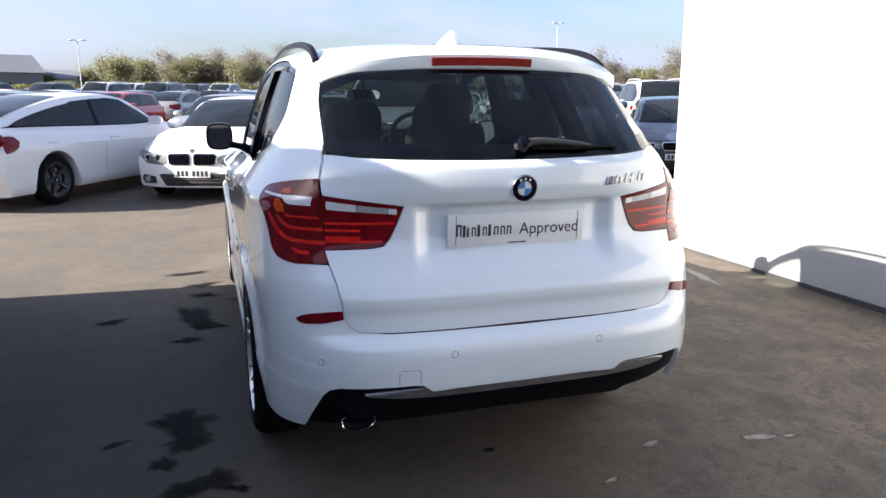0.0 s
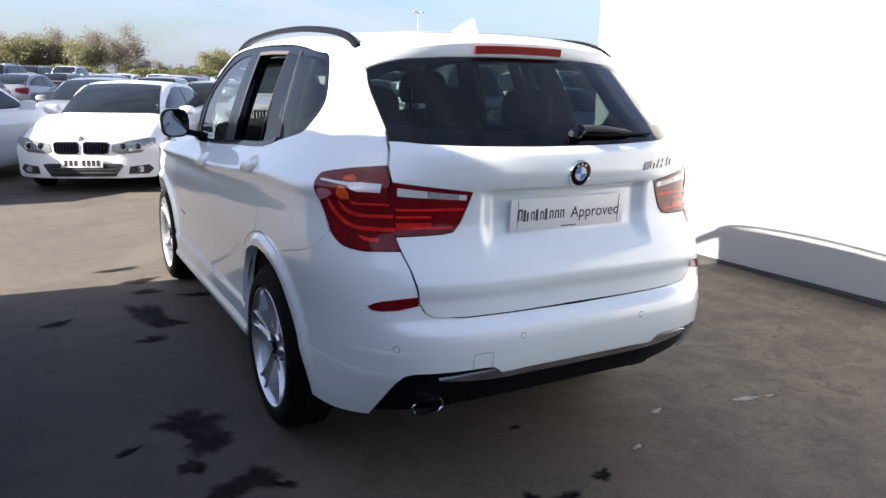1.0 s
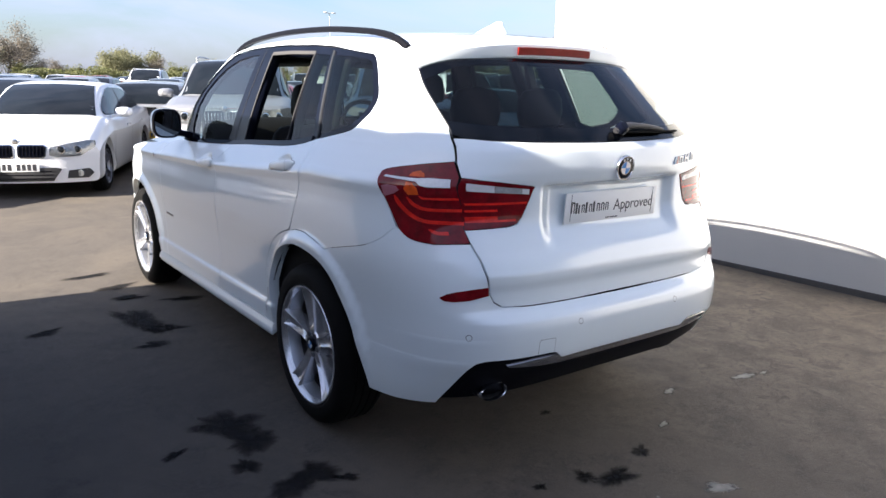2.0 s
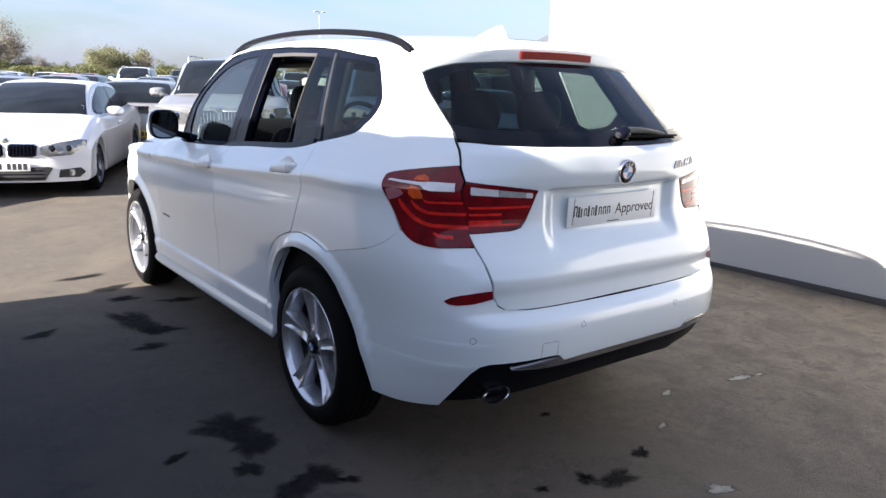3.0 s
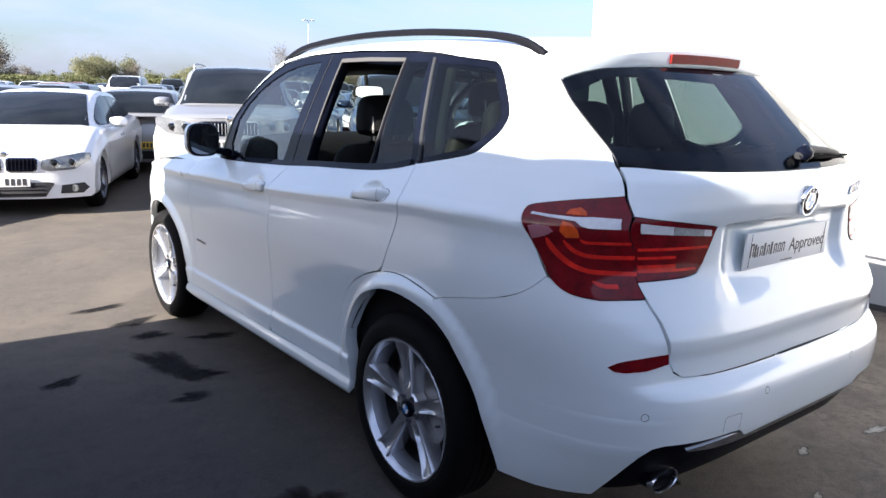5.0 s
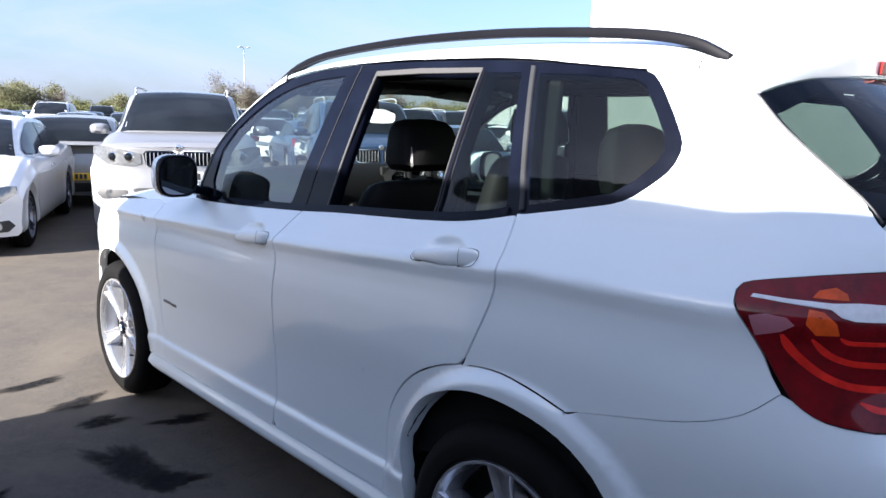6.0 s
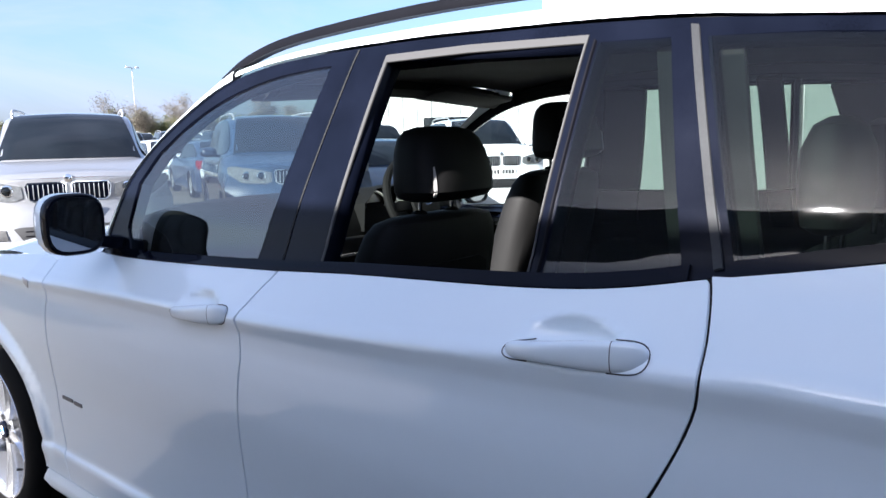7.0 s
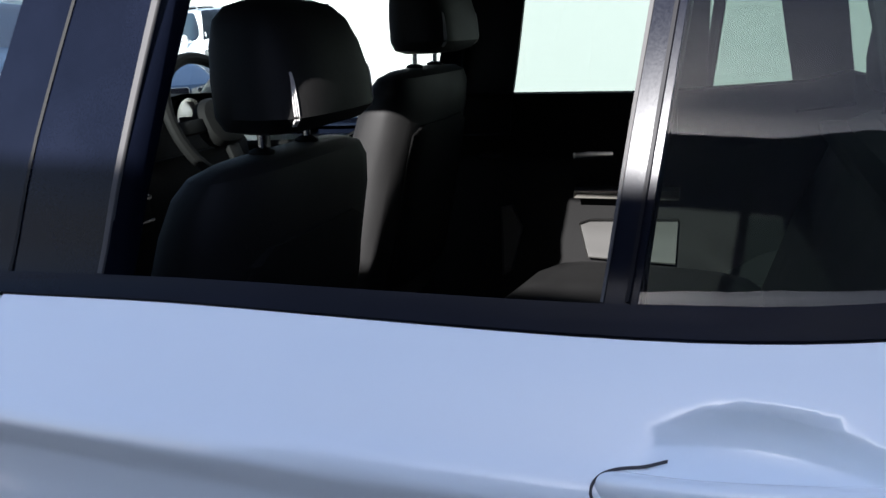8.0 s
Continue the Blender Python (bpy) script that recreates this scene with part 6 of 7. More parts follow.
def car_glass(st, owner, fine=True):
    house = Greenhouse(st)
    def screen(name, y0, y1):
        rows = []
        m = 14 if fine else 8
        for j in range(m + 1):
            y = y0 + (y1 - y0) * j / m
            edge = house.screen_edge(y)
            rows.append([])
            for i in range(m + 1):
                x = edge * (2 * i / m - 1)
                v = house.at(y, house.f_of(abs(x)), 0.006)
                rows[-1].append((math.copysign(v.x, x) if abs(x) > 1e-6 else 0.0, v.y, v.z))
        bm = bmesh.new()
        rings(bm, rows, close=False)
        part(name, bm, FLEET_GLASS, owner)
    screen("windscreen", house.foot - 0.03, house.head + 0.015)
    screen("rear_window", house.back - 0.05, house.tail + 0.05)
    def side(name, k, ya, yb, low, limit, mat, grow):
        n = 20 if fine else 9
        rows = []
        for i in range(n + 1):
            y = ya + (yb - ya) * i / n
            b, t = house.base(y), house.roof(y)
            edge = house.screen_edge(y)
            f1 = min(limit, (house.f_of(edge) if edge else 1.0) - (0.085 if y > 0 else 0.10) / max(t - b, 0.01))
            f0 = low / max(t - b, 0.01)
            f1 = max(f1, f0 + 0.001)
            rows.append([(k * v.x, v.y, v.z) for v in (house.at(y, f0 + (f1 - f0) * q / 4, grow) for q in range(5))])
        bm = bmesh.new()
        rings(bm, rows, close=False)
        part(name, bm, mat, owner)
    ya, yb = house.foot - 0.22, house.tail + 0.22
    mid = ya + (yb - ya) * 0.44
    for k in (-1, 1):
        side("window_frame", k, ya, yb, 0.050, 0.86, GLOSS_BLACK, 0.004)
        side("side_window", k, ya - 0.04, mid + 0.035, 0.066, 0.835, FLEET_GLASS, 0.008)
        side("side_window", k, mid - 0.035, yb + 0.05, 0.066, 0.835, FLEET_GLASS, 0.008)


def face_patch(st, name, pts, mat, owner, rear=False, off=0.006, label=""):
    """A fitting on the nose or the tail, from its outline (x, z); bent round the body."""
    L, W, hw, axles, top, low, warp = car_shape(st)
    end = -L / 2 if rear else L / 2
    k = -1 if rear else 1
    bm = bmesh.new()
    flat = [bm.verts.new((x, z, 0)) for x, z in pts]
    for tri in tessellate_polygon([[v.co.copy() for v in flat]]):
        bm.faces.new([flat[i] for i in tri])
    for axis, step in ((0, 0.05), (1, 0.04)):
        lo, hi = min(p[axis] for p in pts), max(p[axis] for p in pts)
        count = int((hi - lo) / step)
        for i in range(1, count + 1):
            co, no = [0, 0, 0], [0, 0, 0]
            co[axis], no[axis] = lo + (hi - lo) * i / (count + 1), 1
            bmesh.ops.bisect_plane(bm, geom=bm.verts[:] + bm.edges[:] + bm.faces[:], plane_co=co, plane_no=no)
    bmesh.ops.remove_doubles(bm, verts=bm.verts[:], dist=1e-5)
    for v in bm.verts:
        q = warp((v.co.x, end, v.co.y))
        v.co = Vector((q.x, q.y + k * off, q.z))
    rim = [e for e in bm.edges if len(e.link_faces) == 1]
    made = bmesh.ops.extrude_edge_only(bm, edges=rim)
    for v in {v for v in made["geom"] if isinstance(v, bmesh.types.BMVert)}:
        v.co.y -= k * (off + 0.03)
    bmesh.ops.recalc_face_normals(bm, faces=bm.faces[:])
    return part(name, bm, mat, owner, label, smooth=False)


def car_wheels(st, owner, rim_mat, fine):
    L, W, hw, axles, *_ = car_shape(st)
    for y in axles:
        for k in (-1, 1):
            if fine:
                ob = new("wheel")
                ob.parent = owner
                ob.matrix_basis = pose(k * (hw - 0.125), y, st["tyre"], 17 * k)
                wheel_parts(ob, k, st["tyre"], st["tyre"] * 0.71, 0.21, 5, rim_mat, 32)
            else:
                bm = bmesh.new()
                t = st["tyre"]
                lathe(bm, [(k * x, r) for x, r in ((-0.10, t * 0.6), (-0.10, t * 0.95), (-0.06, t), (0.06, t), (0.10, t * 0.93), (0.10, t * 0.7), (0.085, t * 0.66))], 18, at=(k * (hw - 0.12), y, t))
                part("tyre", bm, RUBBER, owner)
                bm = bmesh.new()
                lathe(bm, [(k * x, r) for x, r in ((0.088, t * 0.70), (0.075, t * 0.6), (0.06, t * 0.3), (0.075, t * 0.12), (0.075, 0.001))], 18, at=(k * (hw - 0.12), y, t))
                part("rim", bm, rim_mat, owner)
    # dark wheel bays
    bm = bmesh.new()
    box(bm, (0, 0, 0.34), (W * 0.72, L * 0.9, 0.22), 0.02)
    part("underbody", bm, PLASTIC, owner)


def car_front(st, owner, plate=True, fine=True):
    L, W, hw, axles, top, low, warp = car_shape(st)
    h = st["hood"]
    g, kw, kh = st["face"]
    fz = st["fog"]
    for k in (-1, 1):
        def kidney(grow):
            a, b, c = 0.030 - grow, 0.030 + kw + grow, kh / 2 + grow
            return [(k * a, g - c * 0.75), (k * a, g + c * 0.85), (k * (a + 0.03), g + c * 1.05), (k * (b - 0.03), g + c), (k * b, g + c * 0.65), (k * (b - 0.02), g - c * 0.7), (k * (b - 0.06), g - c), (k * (a + 0.03), g - c)]
        face_patch(st, "grille", kidney(0), GLOSS_BLACK, owner, off=0.012, label="black kidney-shaped grille half")
        if fine:
            face_patch(st, "grille_surround", kidney(0.010), CHROME, owner, off=0.006)
            for q in range(8):
                bm = bmesh.new()
                x = k * (0.050 + (kw - 0.04) * q / 7)
                c = warp((x, L / 2, g))
                box(bm, (x, c.y + 0.014, g), (0.007, 0.014, kh * 0.86), 0.002)
                part("grille_slat", bm, POST if st["H"] > 1.6 else SATIN_BLACK, owner)
        e = 0.030 + kw + 0.03
        lamp = face_patch(st, "headlamp", [(k * e, g - kh * 0.30), (k * (e + 0.01), g + kh * 0.35), (k * (e + 0.2), g + kh * 0.62), (k * (hw - 0.13), g + kh * 0.85), (k * (hw - 0.05), g + kh * 0.80), (k * (hw - 0.045), g + kh * 0.3), (k * (hw - 0.20), g - kh * 0.40), (k * (e + 0.08), g - kh * 0.50)], HEADLAMP, owner, off=0.008, label="clear glass headlamp")
        if fine:
            for x in (e + 0.13, e + 0.30):
                c = warp((k * x, L / 2, g + 0.02))
                bm = bmesh.new()
                lathe(bm, [(0.010, kh * 0.36), (0.018, kh * 0.34), (0.020, kh * 0.27), (0.012, kh * 0.25)], 18, "y", at=(c.x, c.y, c.z))
                part("lamp_ring", bm, CHROME, lamp)
                bm = bmesh.new()
                lathe(bm, [(0.011, kh * 0.25), (0.020, kh * 0.15), (0.024, 0.0001)], 16, "y", at=(c.x, c.y, c.z))
                part("lamp_lens", bm, FLEET_GLASS, lamp)
            face_patch(st, "side_intake", [(k * 0.55, fz - 0.055), (k * 0.57, fz + 0.04), (k * (hw - 0.12), fz + 0.06), (k * (hw - 0.07), fz), (k * (hw - 0.13), fz - 0.06)], PLASTIC, owner, off=0.008, label="black side air intake")
            c = warp((k * (hw - 0.21), L / 2, fz))
            bm = bmesh.new()
            lathe(bm, [(0.004, 0.046), (0.020, 0.042), (0.022, 0.032), (0.014, 0.0001)], 16, "y", at=(c.x, c.y, c.z))
            part("fog_lamp", bm, HEADLAMP, owner)
    zl = fz - 0.10 if st["H"] > 1.6 else 0.225
    face_patch(st, "lower_intake", [(-0.50, zl + 0.15), (-0.40, zl), (0.40, zl), (0.50, zl + 0.15), (0.44, zl + 0.165), (-0.44, zl + 0.165)], PLASTIC, owner, off=0.014, label="black lower air intake")
    if fine:
        for q in range(3):
            bm = bmesh.new()
            z = zl + 0.035 + q * 0.045
            rings(bm, [[(x, warp((x, L / 2, z)).y + 0.010 + dy, z + dz) for dy, dz in ((0, -0.006), (0.010, -0.004), (0.010, 0.004), (0, 0.006))] for x in [-0.40 + 0.8 * i / 8 for i in range(9)]])
            part("intake_slat", bm, SATIN_BLACK, owner)
    c = warp((0, L / 2, g + kh / 2 + 0.045))
    bm = bmesh.new()
    lathe(bm, [(-0.01, 0.038), (0.006, 0.038), (0.009, 0.033), (0.010, 0.0001)], 20, "y", at=(c.x, c.y + 0.002, c.z))
    part("bonnet_emblem", bm, CHROME, owner)
    if plate:
        car_plate(st, owner, False, PLATE_WHITE, g - kh / 2 - 0.115, fine)


def car_plate(st, owner, rear, mat, z, bars=True):
    L = st["L"]
    c = car_shape(st)[6]((0, -L / 2 if rear else L / 2, z))
    k = -1 if rear else 1
    bm = bmesh.new()
    box(bm, (0, c.y + k * 0.016, z), (0.52, 0.012, 0.111), 0.003)
    board = part("number_plate", bm, mat, owner)
    for i, x in enumerate(() if not bars else (-0.205, -0.145, -0.085, -0.025, 0.075, 0.135, 0.195)):
        bm = bmesh.new()
        box(bm, (x, c.y + k * 0.0235, z), (0.042, 0.003, 0.076))
        part("plate_bar", bm, INK, board)


def car_rear(st, owner, plate_mat, plate_z=0.62, bars=True):
    L, W, hw, *_ = car_shape(st)
    d = st["deck"]
    for k in (-1, 1):
        face_patch(st, "rear_lamp", [(k * 0.48, d - 0.20), (k * 0.50, d - 0.09), (k * (hw - 0.05), d - 0.07), (k * (hw - 0.03), d - 0.15), (k * (hw - 0.06), d - 0.28), (k * 0.70, d - 0.28)], LENS_RED, owner, rear=True, off=0.008, label="red rear lamp")
        if bars:
            # the lamp's end on the flank
            rows = []
            warp, top = car_shape(st)[6], car_shape(st)[4]
            for i in range(9):
                y = -L / 2 + 0.02 + 0.40 * i / 8
                mid, tall = d - 0.20 + 0.03 * i / 8, 0.10 * (1 - (i / 8) ** 3) + 0.004
                row = []
                for q in range(6):
                    z = mid + tall * (2 * q / 5 - 1)
                    f = min((z - 0.2) / (top(y) - 0.2), 0.93)
                    k0 = max(j for j in range(len(SIDE) - 1) if SIDE[j][0] <= f)
                    a, b = SIDE[k0], SIDE[k0 + 1]
                    w = a[1] + (b[1] - a[1]) * (f - a[0]) / (b[0] - a[0])
                    v = warp((k * hw * w, y, z))
                    row.append((v.x + k * 0.007, v.y - 0.004, v.z))
                rows.append(row)
            bm = bmesh.new()
            rings(bm, rows, close=False)
            part("lamp_wrap", bm, LENS_RED, owner)
    face_patch(st, "rear_apron", [(-0.6, 0.26), (-0.55, 0.40), (0.55, 0.40), (0.6, 0.26)], PLASTIC, owner, rear=True)
    c = car_shape(st)[6]((0, -L / 2, d - 0.11))
    bm = bmesh.new()
    lathe(bm, [(0.0, 0.041), (-0.008, 0.038), (-0.010, 0.0001)], 20, "y", at=(c.x, c.y - 0.004, c.z))
    part("rear_emblem", bm, CHROME, owner)
    car_plate(st, owner, True, plate_mat, plate_z, bars)


def car_mirrors(st, owner, paint):
    L, W, hw, *_ = car_shape(st)
    y = L / 2 - st["screen"][0] - 0.38
    for k in (-1, 1):
        bm = bmesh.new()
        rings(bm, [[(k * (hw + 0.06) + x * f, y + dy, st["belt"] + 0.075 + z * f) for x, z in rounded(0.115, 0.07, 3, 16)] for dy, f in ((-0.06, 0.9), (-0.05, 1.0), (0.0, 0.98), (0.05, 0.8), (0.08, 0.4))])
        tube(bm, [(k * (hw - 0.1), y - 0.01, st["belt"] + 0.02), (k * (hw + 0.02), y, st["belt"] + 0.04)], 0.025, 6)
        part("door_mirror", bm, paint, owner)


def car_doors(st, owner, paint):
    """Handles and shut lines."""
    L, W, hw, *_ = car_shape(st)
    ff, fr = L / 2 - st["screen"][0], L / 2 - st["back"][1]
    for k in (-1, 1):
        for y in (ff - (ff - fr) * 0.38, ff - (ff - fr) * 0.74):
            bm = bmesh.new()
            box(bm, (k * hw * 0.985, y, st["belt"] - 0.13), (0.03, 0.20, 0.028), 0.008)
            part("door_handle", bm, paint, owner)
        for y in (ff - 0.06, ff - (ff - fr) * 0.45, ff - (ff - fr) * 0.80):
            bm = bmesh.new()
            rows = []
            for f, w in ((0.1, 0.974), (0.14, 0.980), (0.25, 0.976), (0.45, 0.986), (0.66, 0.9985), (0.74, 1.0005), (0.765, 0.986), (0.86, 0.963)):
                t = st["belt"]
                z = 0.2 + (t - 0.2) * f
                fl = 1.0 + 0.012 * max(0, 1 - min(abs(y - (L / 2 - st["over"])), abs(y - (L / 2 - st["over"] - st["base"]))) / 0.5) * (f < 0.6)
                rows.append([(k * (hw * w * fl + 0.0015), y - 0.003, z), (k * (hw * w * fl + 0.0015), y + 0.003, z)])
            rings(bm, rows, close=False)
            part("shut_line", bm, PLASTIC, owner)


def parked_car(kind, paint, label, at, fine=True, front=True, rear=True, rim=ALLOY, plate_mat=PLATE_YELLOW, group="", plate_z=0.62):
    st = STYLES[kind]
    root = thing("parked_car", label, "car", group)
    car_body(st, paint, "body", root, 0.06 if fine else 0.10)
    car_glass(st, root, fine)
    car_wheels(st, root, rim, fine)
    car_mirrors(st, root, paint)
    if fine:
        car_doors(st, root, paint)
    if front:
        car_front(st, root, fine=fine)
    if rear:
        car_rear(st, root, plate_mat, plate_z, fine)
    if kind == "offroader":
        for k in (-1, 1):
            bm = bmesh.new()
            L, hr = st["L"], st["W"] / 2 * 0.62
            tube(bm, spline([(k * hr, L / 2 - 2.15, st["H"] - 0.08), (k * hr, L / 2 - 2.35, st["H"] + 0.01), (k * hr, L / 2 - 4.0, st["H"] + 0.005), (k * hr, L / 2 - 4.25, st["H"] - 0.08)], 4), 0.016, 8)
            part("roof_rail", bm, POST, root)
    root.matrix_basis = at
    return root


def stand(x, y, heading):
    """A place on the yard; heading: degrees to the left of straight ahead."""
    return pose(x, y, ground_z(y), math.degrees(math.atan(0.016)) * math.cos(radians(heading)) if y > 5 else 0, 0, heading)


# white saloon that faces the camera: middle of its front axle at (-0.92, 9.21)
def by_front(kind, nose_x, nose_y, heading):
    """Where a car's middle stands if its nose is at the given place."""
    L = STYLES[kind]["L"]
    return stand(nose_x + math.sin(radians(heading)) * L / 2, nose_y - math.cos(radians(heading)) * L / 2, heading)


NEXT = (-1.25, 13.4)
parked_car("saloon", PAINT_FAR, "white saloon with black kidney grilles, nose towards the yard", by_front("saloon", -1.22, 8.46, 156.7), group="parked cars", rim=ALLOY_DARK)
parked_car("liftback", PAINT_FAR, "white sloping-roofed liftback seen from its rear corner", by_front("liftback", -1.75, 12.40, -31.5), group="parked cars", rim=ALLOY_DARK)
parked_car("saloon", SILVER, "silver-grey saloon nosed in beside a white liftback", by_front("saloon", *NEXT, 158), group="parked cars", rear=False)
parked_car("hatch", SILVER, "silver hatchback with a yellow rear number plate", by_front("hatch", 2.68, 16.0, -20), group="parked cars", plate_z=0.50)
parked_car("offroader", SILVER, "large silver off-roader facing the yard, roof rails on top", by_front("offroader", 1.24, 8.0, 155), group="parked cars")
parked_car("offroader", NAVY, "dark blue off-roader facing the yard beside a silver one", by_front("offroader", 4.15, 8.0, 152), group="parked cars", rear=False)
parked_car("hatch", NAVY, "dark blue hatchback facing the yard", by_front("hatch", 6.75, 8.5, 150), group="parked cars", rear=False)
parked_car("offroader", PAINT_FAR, "white off-roader facing the yard", by_front("offroader", 9.3, 8.6, 140), group="parked cars", rear=False)
parked_car("saloon", RED, "red saloon behind a silver off-roader", by_front("saloon", 5.4, 16.2, -26), group="parked cars", front=False)

# the ranks of cars behind, copied from a few
tones = (("white", PAINT_FAR), ("silver", SILVER), ("black", BLACK_PAINT), ("dark blue", NAVY), ("grey", GREY_PAINT), ("red", RED))
picks = (("saloon", 0), ("saloon", 2), ("saloon", 3), ("offroader", 0), ("offroader", 2), ("hatch", 0), ("offroader", 4), ("saloon", 1), ("hatch", 4), ("hatch", 5), ("hatch", 1))
far = []
rnd = random.Random(5)
for rank, y in enumerate((17.8, 23.5, 29.5, 36.0, 43.5, 52.0, 61.0)):
    x = -0.24 * (y + 2.3) - 3
    while x < 0.95 * y + 6:
        if not (rank == 0 and -3.0 < x < 7.6):
            h = (160 if rank % 2 else -20) + rnd.uniform(-3, 3) + (180 if rnd.random() < 0.15 else 0)
            at = stand(x, y + rnd.uniform(-0.4, 0.4), h)
            if len(far) < len(picks):
                kind, tone = picks[len(far)]
                words = {"saloon": "saloon", "hatch": "hatchback", "offroader": "off-roader"}[kind]
                far.append(parked_car(kind, tones[tone][1], tones[tone][0] + " " + words + " in a rank of closely parked cars", at, fine=False, group="ranks of parked cars"))
            else:
                copy_thing(far[rnd.choice((0, 1, 2, 5, 7, 8, 9, 10) if rank < 3 else range(11))], at)
        x += 2.75 + rnd.uniform(-0.15, 0.25) + (3.0 if rnd.random() < 0.06 else 0)

# ---- trees, hedge, lamp posts, far buildings ----
def leaf_quads(bm, rnd, where, count, size, idx=0):
    for _ in range(count):
        p = where(rnd)
        s = size * rnd.uniform(0.6, 1.3)
        a = Vector((rnd.gauss(0, 1), rnd.gauss(0, 1), rnd.gauss(0, 0.6))).normalized()
        b = a.orthogonal().normalized()
        b = (b * math.cos(1.0) + a.cross(b) * math.sin(rnd.uniform(0, 3))).normalized()
        q = [bm.verts.new(p + a * s * u + b * s * v) for u, v in ((-0.5, 0), (0, -0.32), (0.55, 0), (0, 0.32))]
        bm.faces.new(q).material_index = idx


def tree(seed, height, spread, leaf, count, size, base=0.25):
    """A tapered trunk with forking limbs and a crown of small leaf clumps."""
    rnd = random.Random(seed)
    root = thing("tree", "", "tree", "trees round the car park")
    bm = bmesh.new()
    tips = []
    def limb(p, d, length, r, depth):
        pts, rad = [p], [r]
        for i in range(4):
            d = (d + Vector((rnd.gauss(0, 0.16), rnd.gauss(0, 0.16), rnd.gauss(0.03, 0.08)))).normalized()
            p = p + d * length / 4
            pts.append(p)
            rad.append(r * (1 - 0.13 * (i + 1)))
        tube(bm, pts, rad, 5 if depth else 7, cap=True)
        if depth >= 3:
            tips.append(p)
            return
        if depth:
            tips.append(p)
        for _ in range(3 if depth == 0 else rnd.choice((2, 3, 3))):
            k = rnd.uniform(0, 6.28)
            out = Vector((math.cos(k), math.sin(k), rnd.uniform(0.15, 1.0))) * spread
            limb(pts[rnd.choice((2, 3, 4))], (d + out * 0.6).normalized(), length * rnd.uniform(0.55, 0.75), r * 0.5, depth + 1)
    for _ in range(rnd.choice((1, 2, 3))):
        limb(Vector((rnd.gauss(0, 0.3), rnd.gauss(0, 0.3), -0.2)), Vector((rnd.gauss(0, 0.15), rnd.gauss(0, 0.15), 1)), height * 0.42, 0.03 * height * 0.6, 0)
    part("trunk", bm, BARK, root)
    bm = bmesh.new()
    clumps = [(t, rnd.uniform(0.35, 0.8) * height * 0.13) for t in tips] + [(t + Vector((rnd.gauss(0, 0.5), rnd.gauss(0, 0.5), -rnd.uniform(0, 1.0))), height * 0.08) for t in tips[::2]]
    def where(r):
        c, s = r.choice(clumps)
        return c + Vector((r.gauss(0, s), r.gauss(0, s), r.gauss(0, s * 0.75)))
    leaf_quads(bm, rnd, where, count, size)
    part("crown", bm, leaf, root, smooth=False)
    return root


kinds = [tree(1, 6.0, 0.9, LEAF_SPRING, 7600, 0.17), tree(2, 5.4, 1.1, LEAF_SPRING, 7200, 0.17), tree(3, 6.6, 0.9, TWIGS, 7600, 0.12), tree(4, 5.6, 1.1, TWIGS, 7200, 0.12), tree(5, 4.6, 1.2, LEAF_DARK, 5500, 0.17), tree(6, 5.2, 0.8, LEAF_SPRING, 3000, 0.16)]
words = ["pale green tree coming into spring leaf", "broad tree with thin pale spring leaves", "tall bare tree with fine brown twigs", "bare spreading tree with brown twigs", "low dark evergreen tree in the hedge line", "slim tree with sparse new leaves"]
for k, w in zip(kinds, words):
    tagged(k, w)
rnd = random.Random(11)
first = set()
# bearing from the yard (degrees to the right of straight ahead), distance, kind, size
plan = []
b = -17.0
while b < 62:
    d = rnd.uniform(98, 116)
    if b < -6:
        kind, size = rnd.choice((4, 4, 1)), rnd.uniform(0.6, 0.9)
    elif b < 3:
        kind, size = rnd.choice((0, 1, 5, 3, 0, 1)), rnd.uniform(1.1, 1.3)
    elif b < 5.2:
        kind, size = rnd.choice((2, 3, 3)), rnd.uniform(1.15, 1.4)
    elif b < 10:
        kind, size = rnd.choice((4, 3)), rnd.uniform(0.55, 0.8)
    elif b < 13.5:
        kind, size = rnd.choice((0, 1)), rnd.uniform(0.95, 1.15)
    elif b < 24:
        kind, size = rnd.choice((4, 4, 3, 1)), rnd.uniform(0.6, 0.85)
    elif b < 36:
        kind, size = rnd.choice((2, 3, 4, 1)), rnd.uniform(0.9, 1.3)
    else:
        kind, size = rnd.choice((0, 1, 3, 4)), rnd.uniform(0.8, 1.2)
    plan.append((b, d, kind, size))
    b += rnd.uniform(0.45, 0.8) if -6 < b < 7 else rnd.uniform(0.6, 1.15)
for b, d, kind, size in plan:
    x, y = d * math.sin(radians(b)), d * math.cos(radians(b))
    m = pose(x, y, ground_z(y), 0, 0, rnd.uniform(0, 360)) @ Matrix.Scale(size, 4)
    if kind not in first:
        first.add(kind)
        kinds[kind].matrix_basis = m
    else:
        copy = copy_thing(kinds[kind], m)
        copy.matrix_basis = m

for k, one in enumerate(kinds):
    if k not in first:
        one.matrix_basis = pose(104 * math.sin(radians(-3 + k)), 104 * math.cos(radians(-3 + k)), ground_z(104))

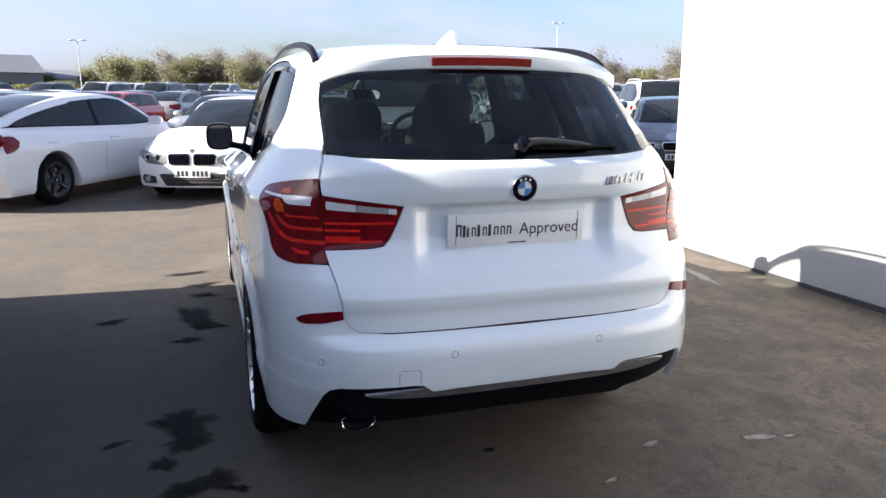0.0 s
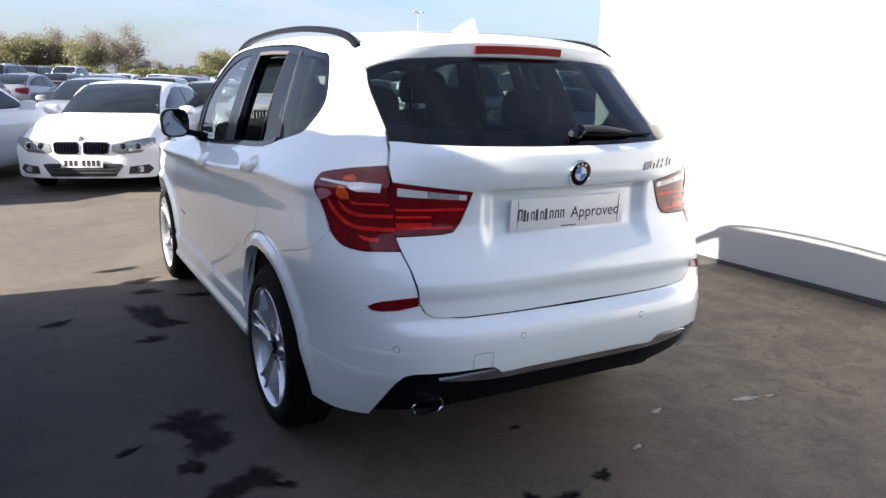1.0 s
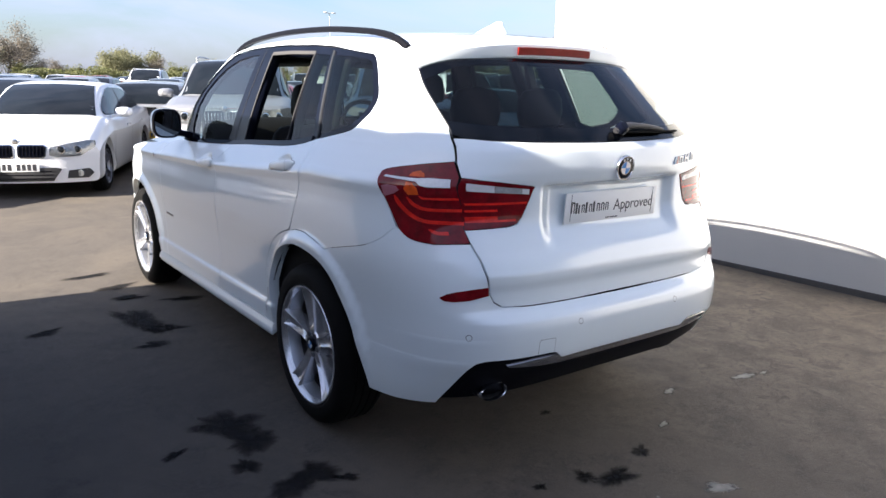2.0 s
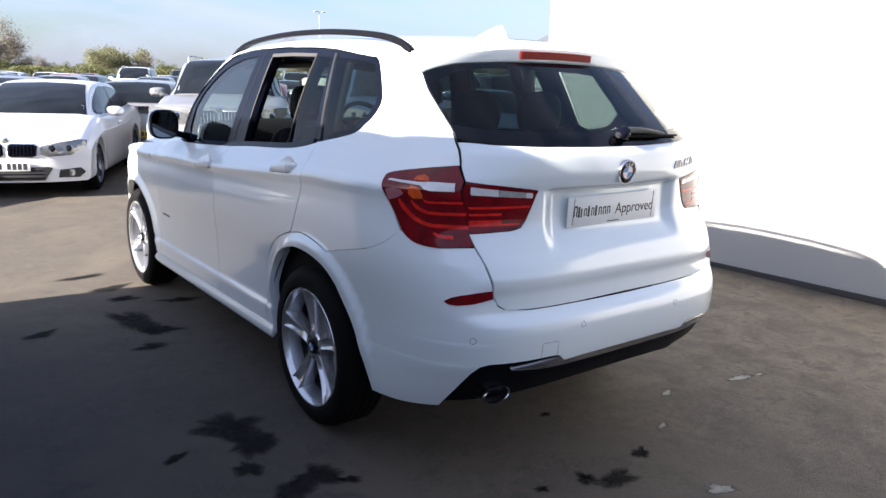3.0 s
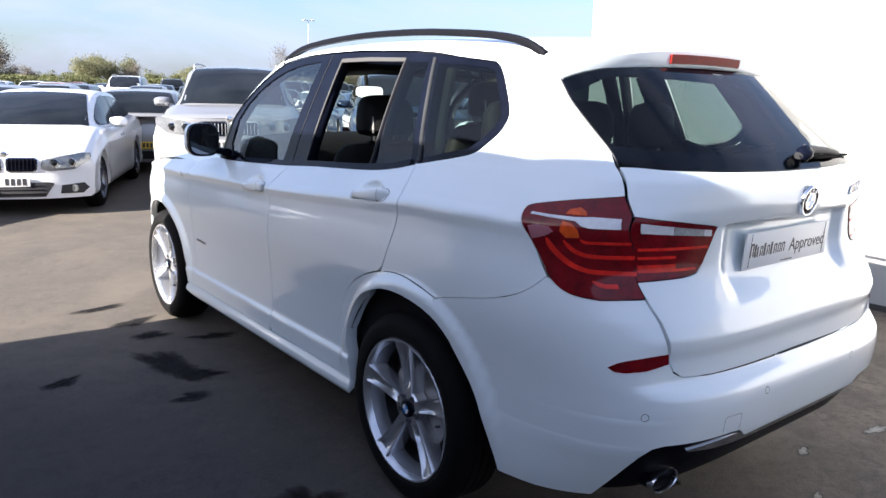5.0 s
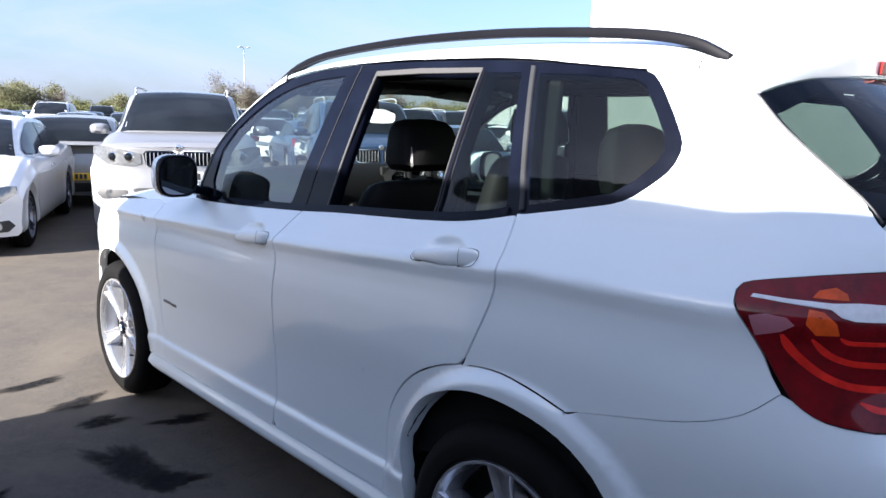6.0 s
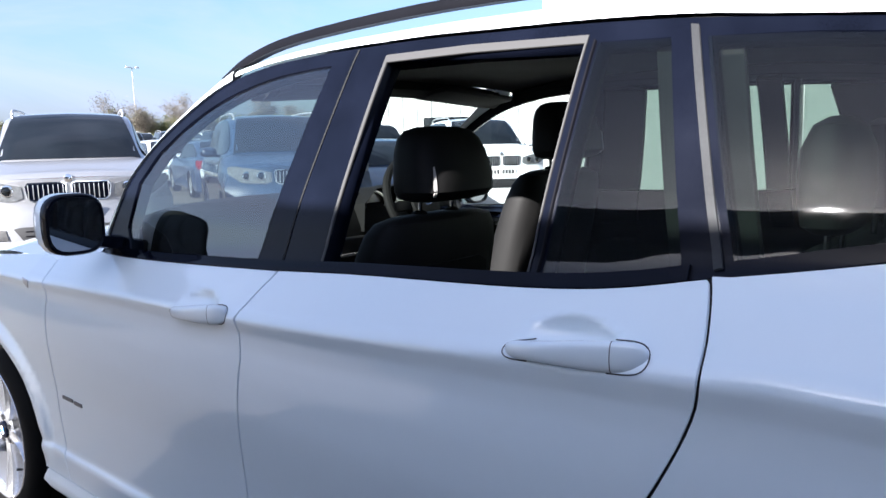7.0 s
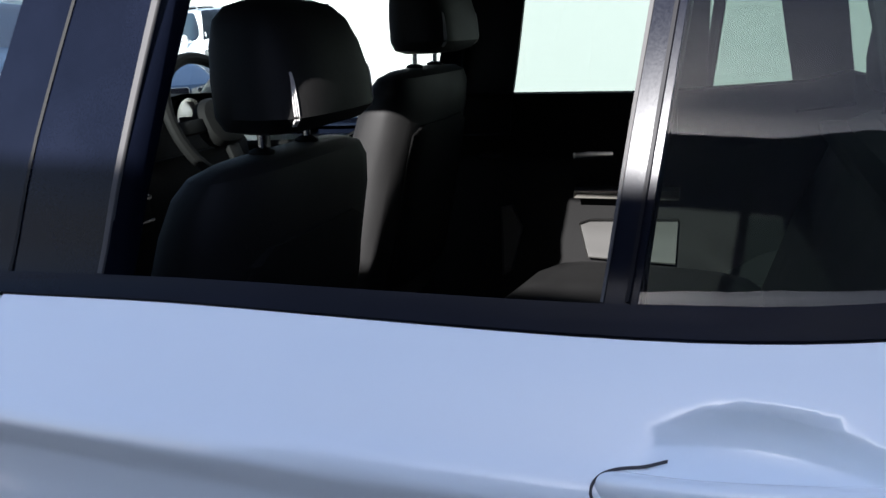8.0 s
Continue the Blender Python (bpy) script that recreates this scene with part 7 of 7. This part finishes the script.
# hedge along the far side
rnd = random.Random(3)
bm = bmesh.new()
def in_hedge(r):
    b = r.uniform(-19, 64)
    d = 92 + r.gauss(0, 0.9)
    top = 1.9 + 0.8 * noise.noise(Vector((b * 0.35, 0, 0))) + 0.5 * noise.noise(Vector((b * 1.3, 3, 0)))
    x, y = d * math.sin(radians(b)), d * math.cos(radians(b))
    return Vector((x, y, ground_z(y) + r.uniform(0, 1) ** 0.7 * max(top, 0.6)))
leaf_quads(bm, rnd, in_hedge, 60000, 0.24)
tagged(link_mesh("hedge", bm, LEAF_DARK, smooth=False), "dark green field hedge beyond the parked cars", "hedge", kind="stuff")


def lamp_post(x, y, h):
    root = thing("lamp_post", "tall galvanised lamp post with a small head", "lamp post", "lamp posts", at=pose(x, y, ground_z(y)))
    bm = bmesh.new()
    tube(bm, [(0, 0, -0.1), (0, 0, h * 0.5), (0, 0, h)], [0.085, 0.06, 0.045], 8)
    part("post", bm, POST, root)
    for k in (-1, 1):
        bm = bmesh.new()
        tube(bm, [(0, 0, h), (k * 0.25, -0.05, h + 0.12), (k * 0.45, -0.1, h + 0.13)], [0.05, 0.045, 0.04], 6)
        head = part("arm", bm, POST, root)
        bm = bmesh.new()
        box(bm, (k * 0.62, -0.12, h + 0.12), (0.55, 0.32, 0.16), 0.05)
        part("lamp_head", bm, PLATE_WHITE, root)
    return root


lamp_post(48.0, 96.0, 10.6)
lamp_post(-13.4, 88.0, 6.4)


def far_shed(x, y, w, d, eaves, ridge, label, wall, turn=0):
    root = thing("warehouse", label, "building", at=pose(x, y, ground_z(y), 0, 0, turn))
    bm = bmesh.new()
    box(bm, (0, 0, eaves / 2), (w, d, eaves))
    part("wall", bm, wall, root, smooth=False)
    bm = bmesh.new()
    for k in (-1, 1):
        a = [(-w / 2 - 0.3, k * (d / 2 + 0.3), eaves - 0.1), (w / 2 + 0.3, k * (d / 2 + 0.3), eaves - 0.1), (w / 2 + 0.3, 0, ridge), (-w / 2 - 0.3, 0, ridge)]
        bm.faces.new([bm.verts.new(p) for p in (a if k < 0 else a[::-1])])
    for s in (-1, 1):
        bm.faces.new([bm.verts.new(p) for p in ((s * w / 2, -d / 2, eaves), (s * w / 2, d / 2, eaves), (s * w / 2, 0, ridge - 0.1))])
    part("roof", bm, ROOFING, root, smooth=False)
    n = int(w / 0.9)
    bm = bmesh.new()
    for i in range(n):
        box(bm, (-w / 2 + (i + 0.5) * w / n, -d / 2 - 0.04, eaves / 2), (0.30, 0.05, eaves - 0.1))
    ribs = part("cladding_rib", bm, wall, root, smooth=False)
    ribs["kind"] = "stuff"
    for i in range(3):
        bm = bmesh.new()
        box(bm, (-w / 3 + i * w / 3, -d / 2 - 0.08, eaves * 0.45), (w / 9, 0.08, eaves * 0.3), 0.02)
        part("window", bm, FLEET_GLASS, root)
    return root


far_shed(-24.4, 101, 7.5, 12, 3.2, 5.4, "grey pitched-roof farm building beyond the car park", CLADDING, 22)
far_shed(-18.4, 106, 5.6, 9, 2.6, 3.7, "low pale shed beyond the hedge", PALE_CLAD, -4)
far_shed(44.0, 27.0, 26, 10, 4.4, 5.2, "pale ribbed warehouse beyond the ranks of cars", PALE_CLAD, -55)

# fin of white fence at the far edge of the yard
bm = bmesh.new()
for i in range(60):
    b = radians(-17 + i * 0.26)
    box(bm, (88 * math.sin(b), 88 * math.cos(b), ground_z(88 * math.cos(b)) + 0.55), (0.28, 0.06, 1.1))
fence = tagged(link_mesh("fence", bm, PLATE_WHITE, smooth=False), "low pale boundary fence of separate panels", "fence", kind="stuff")
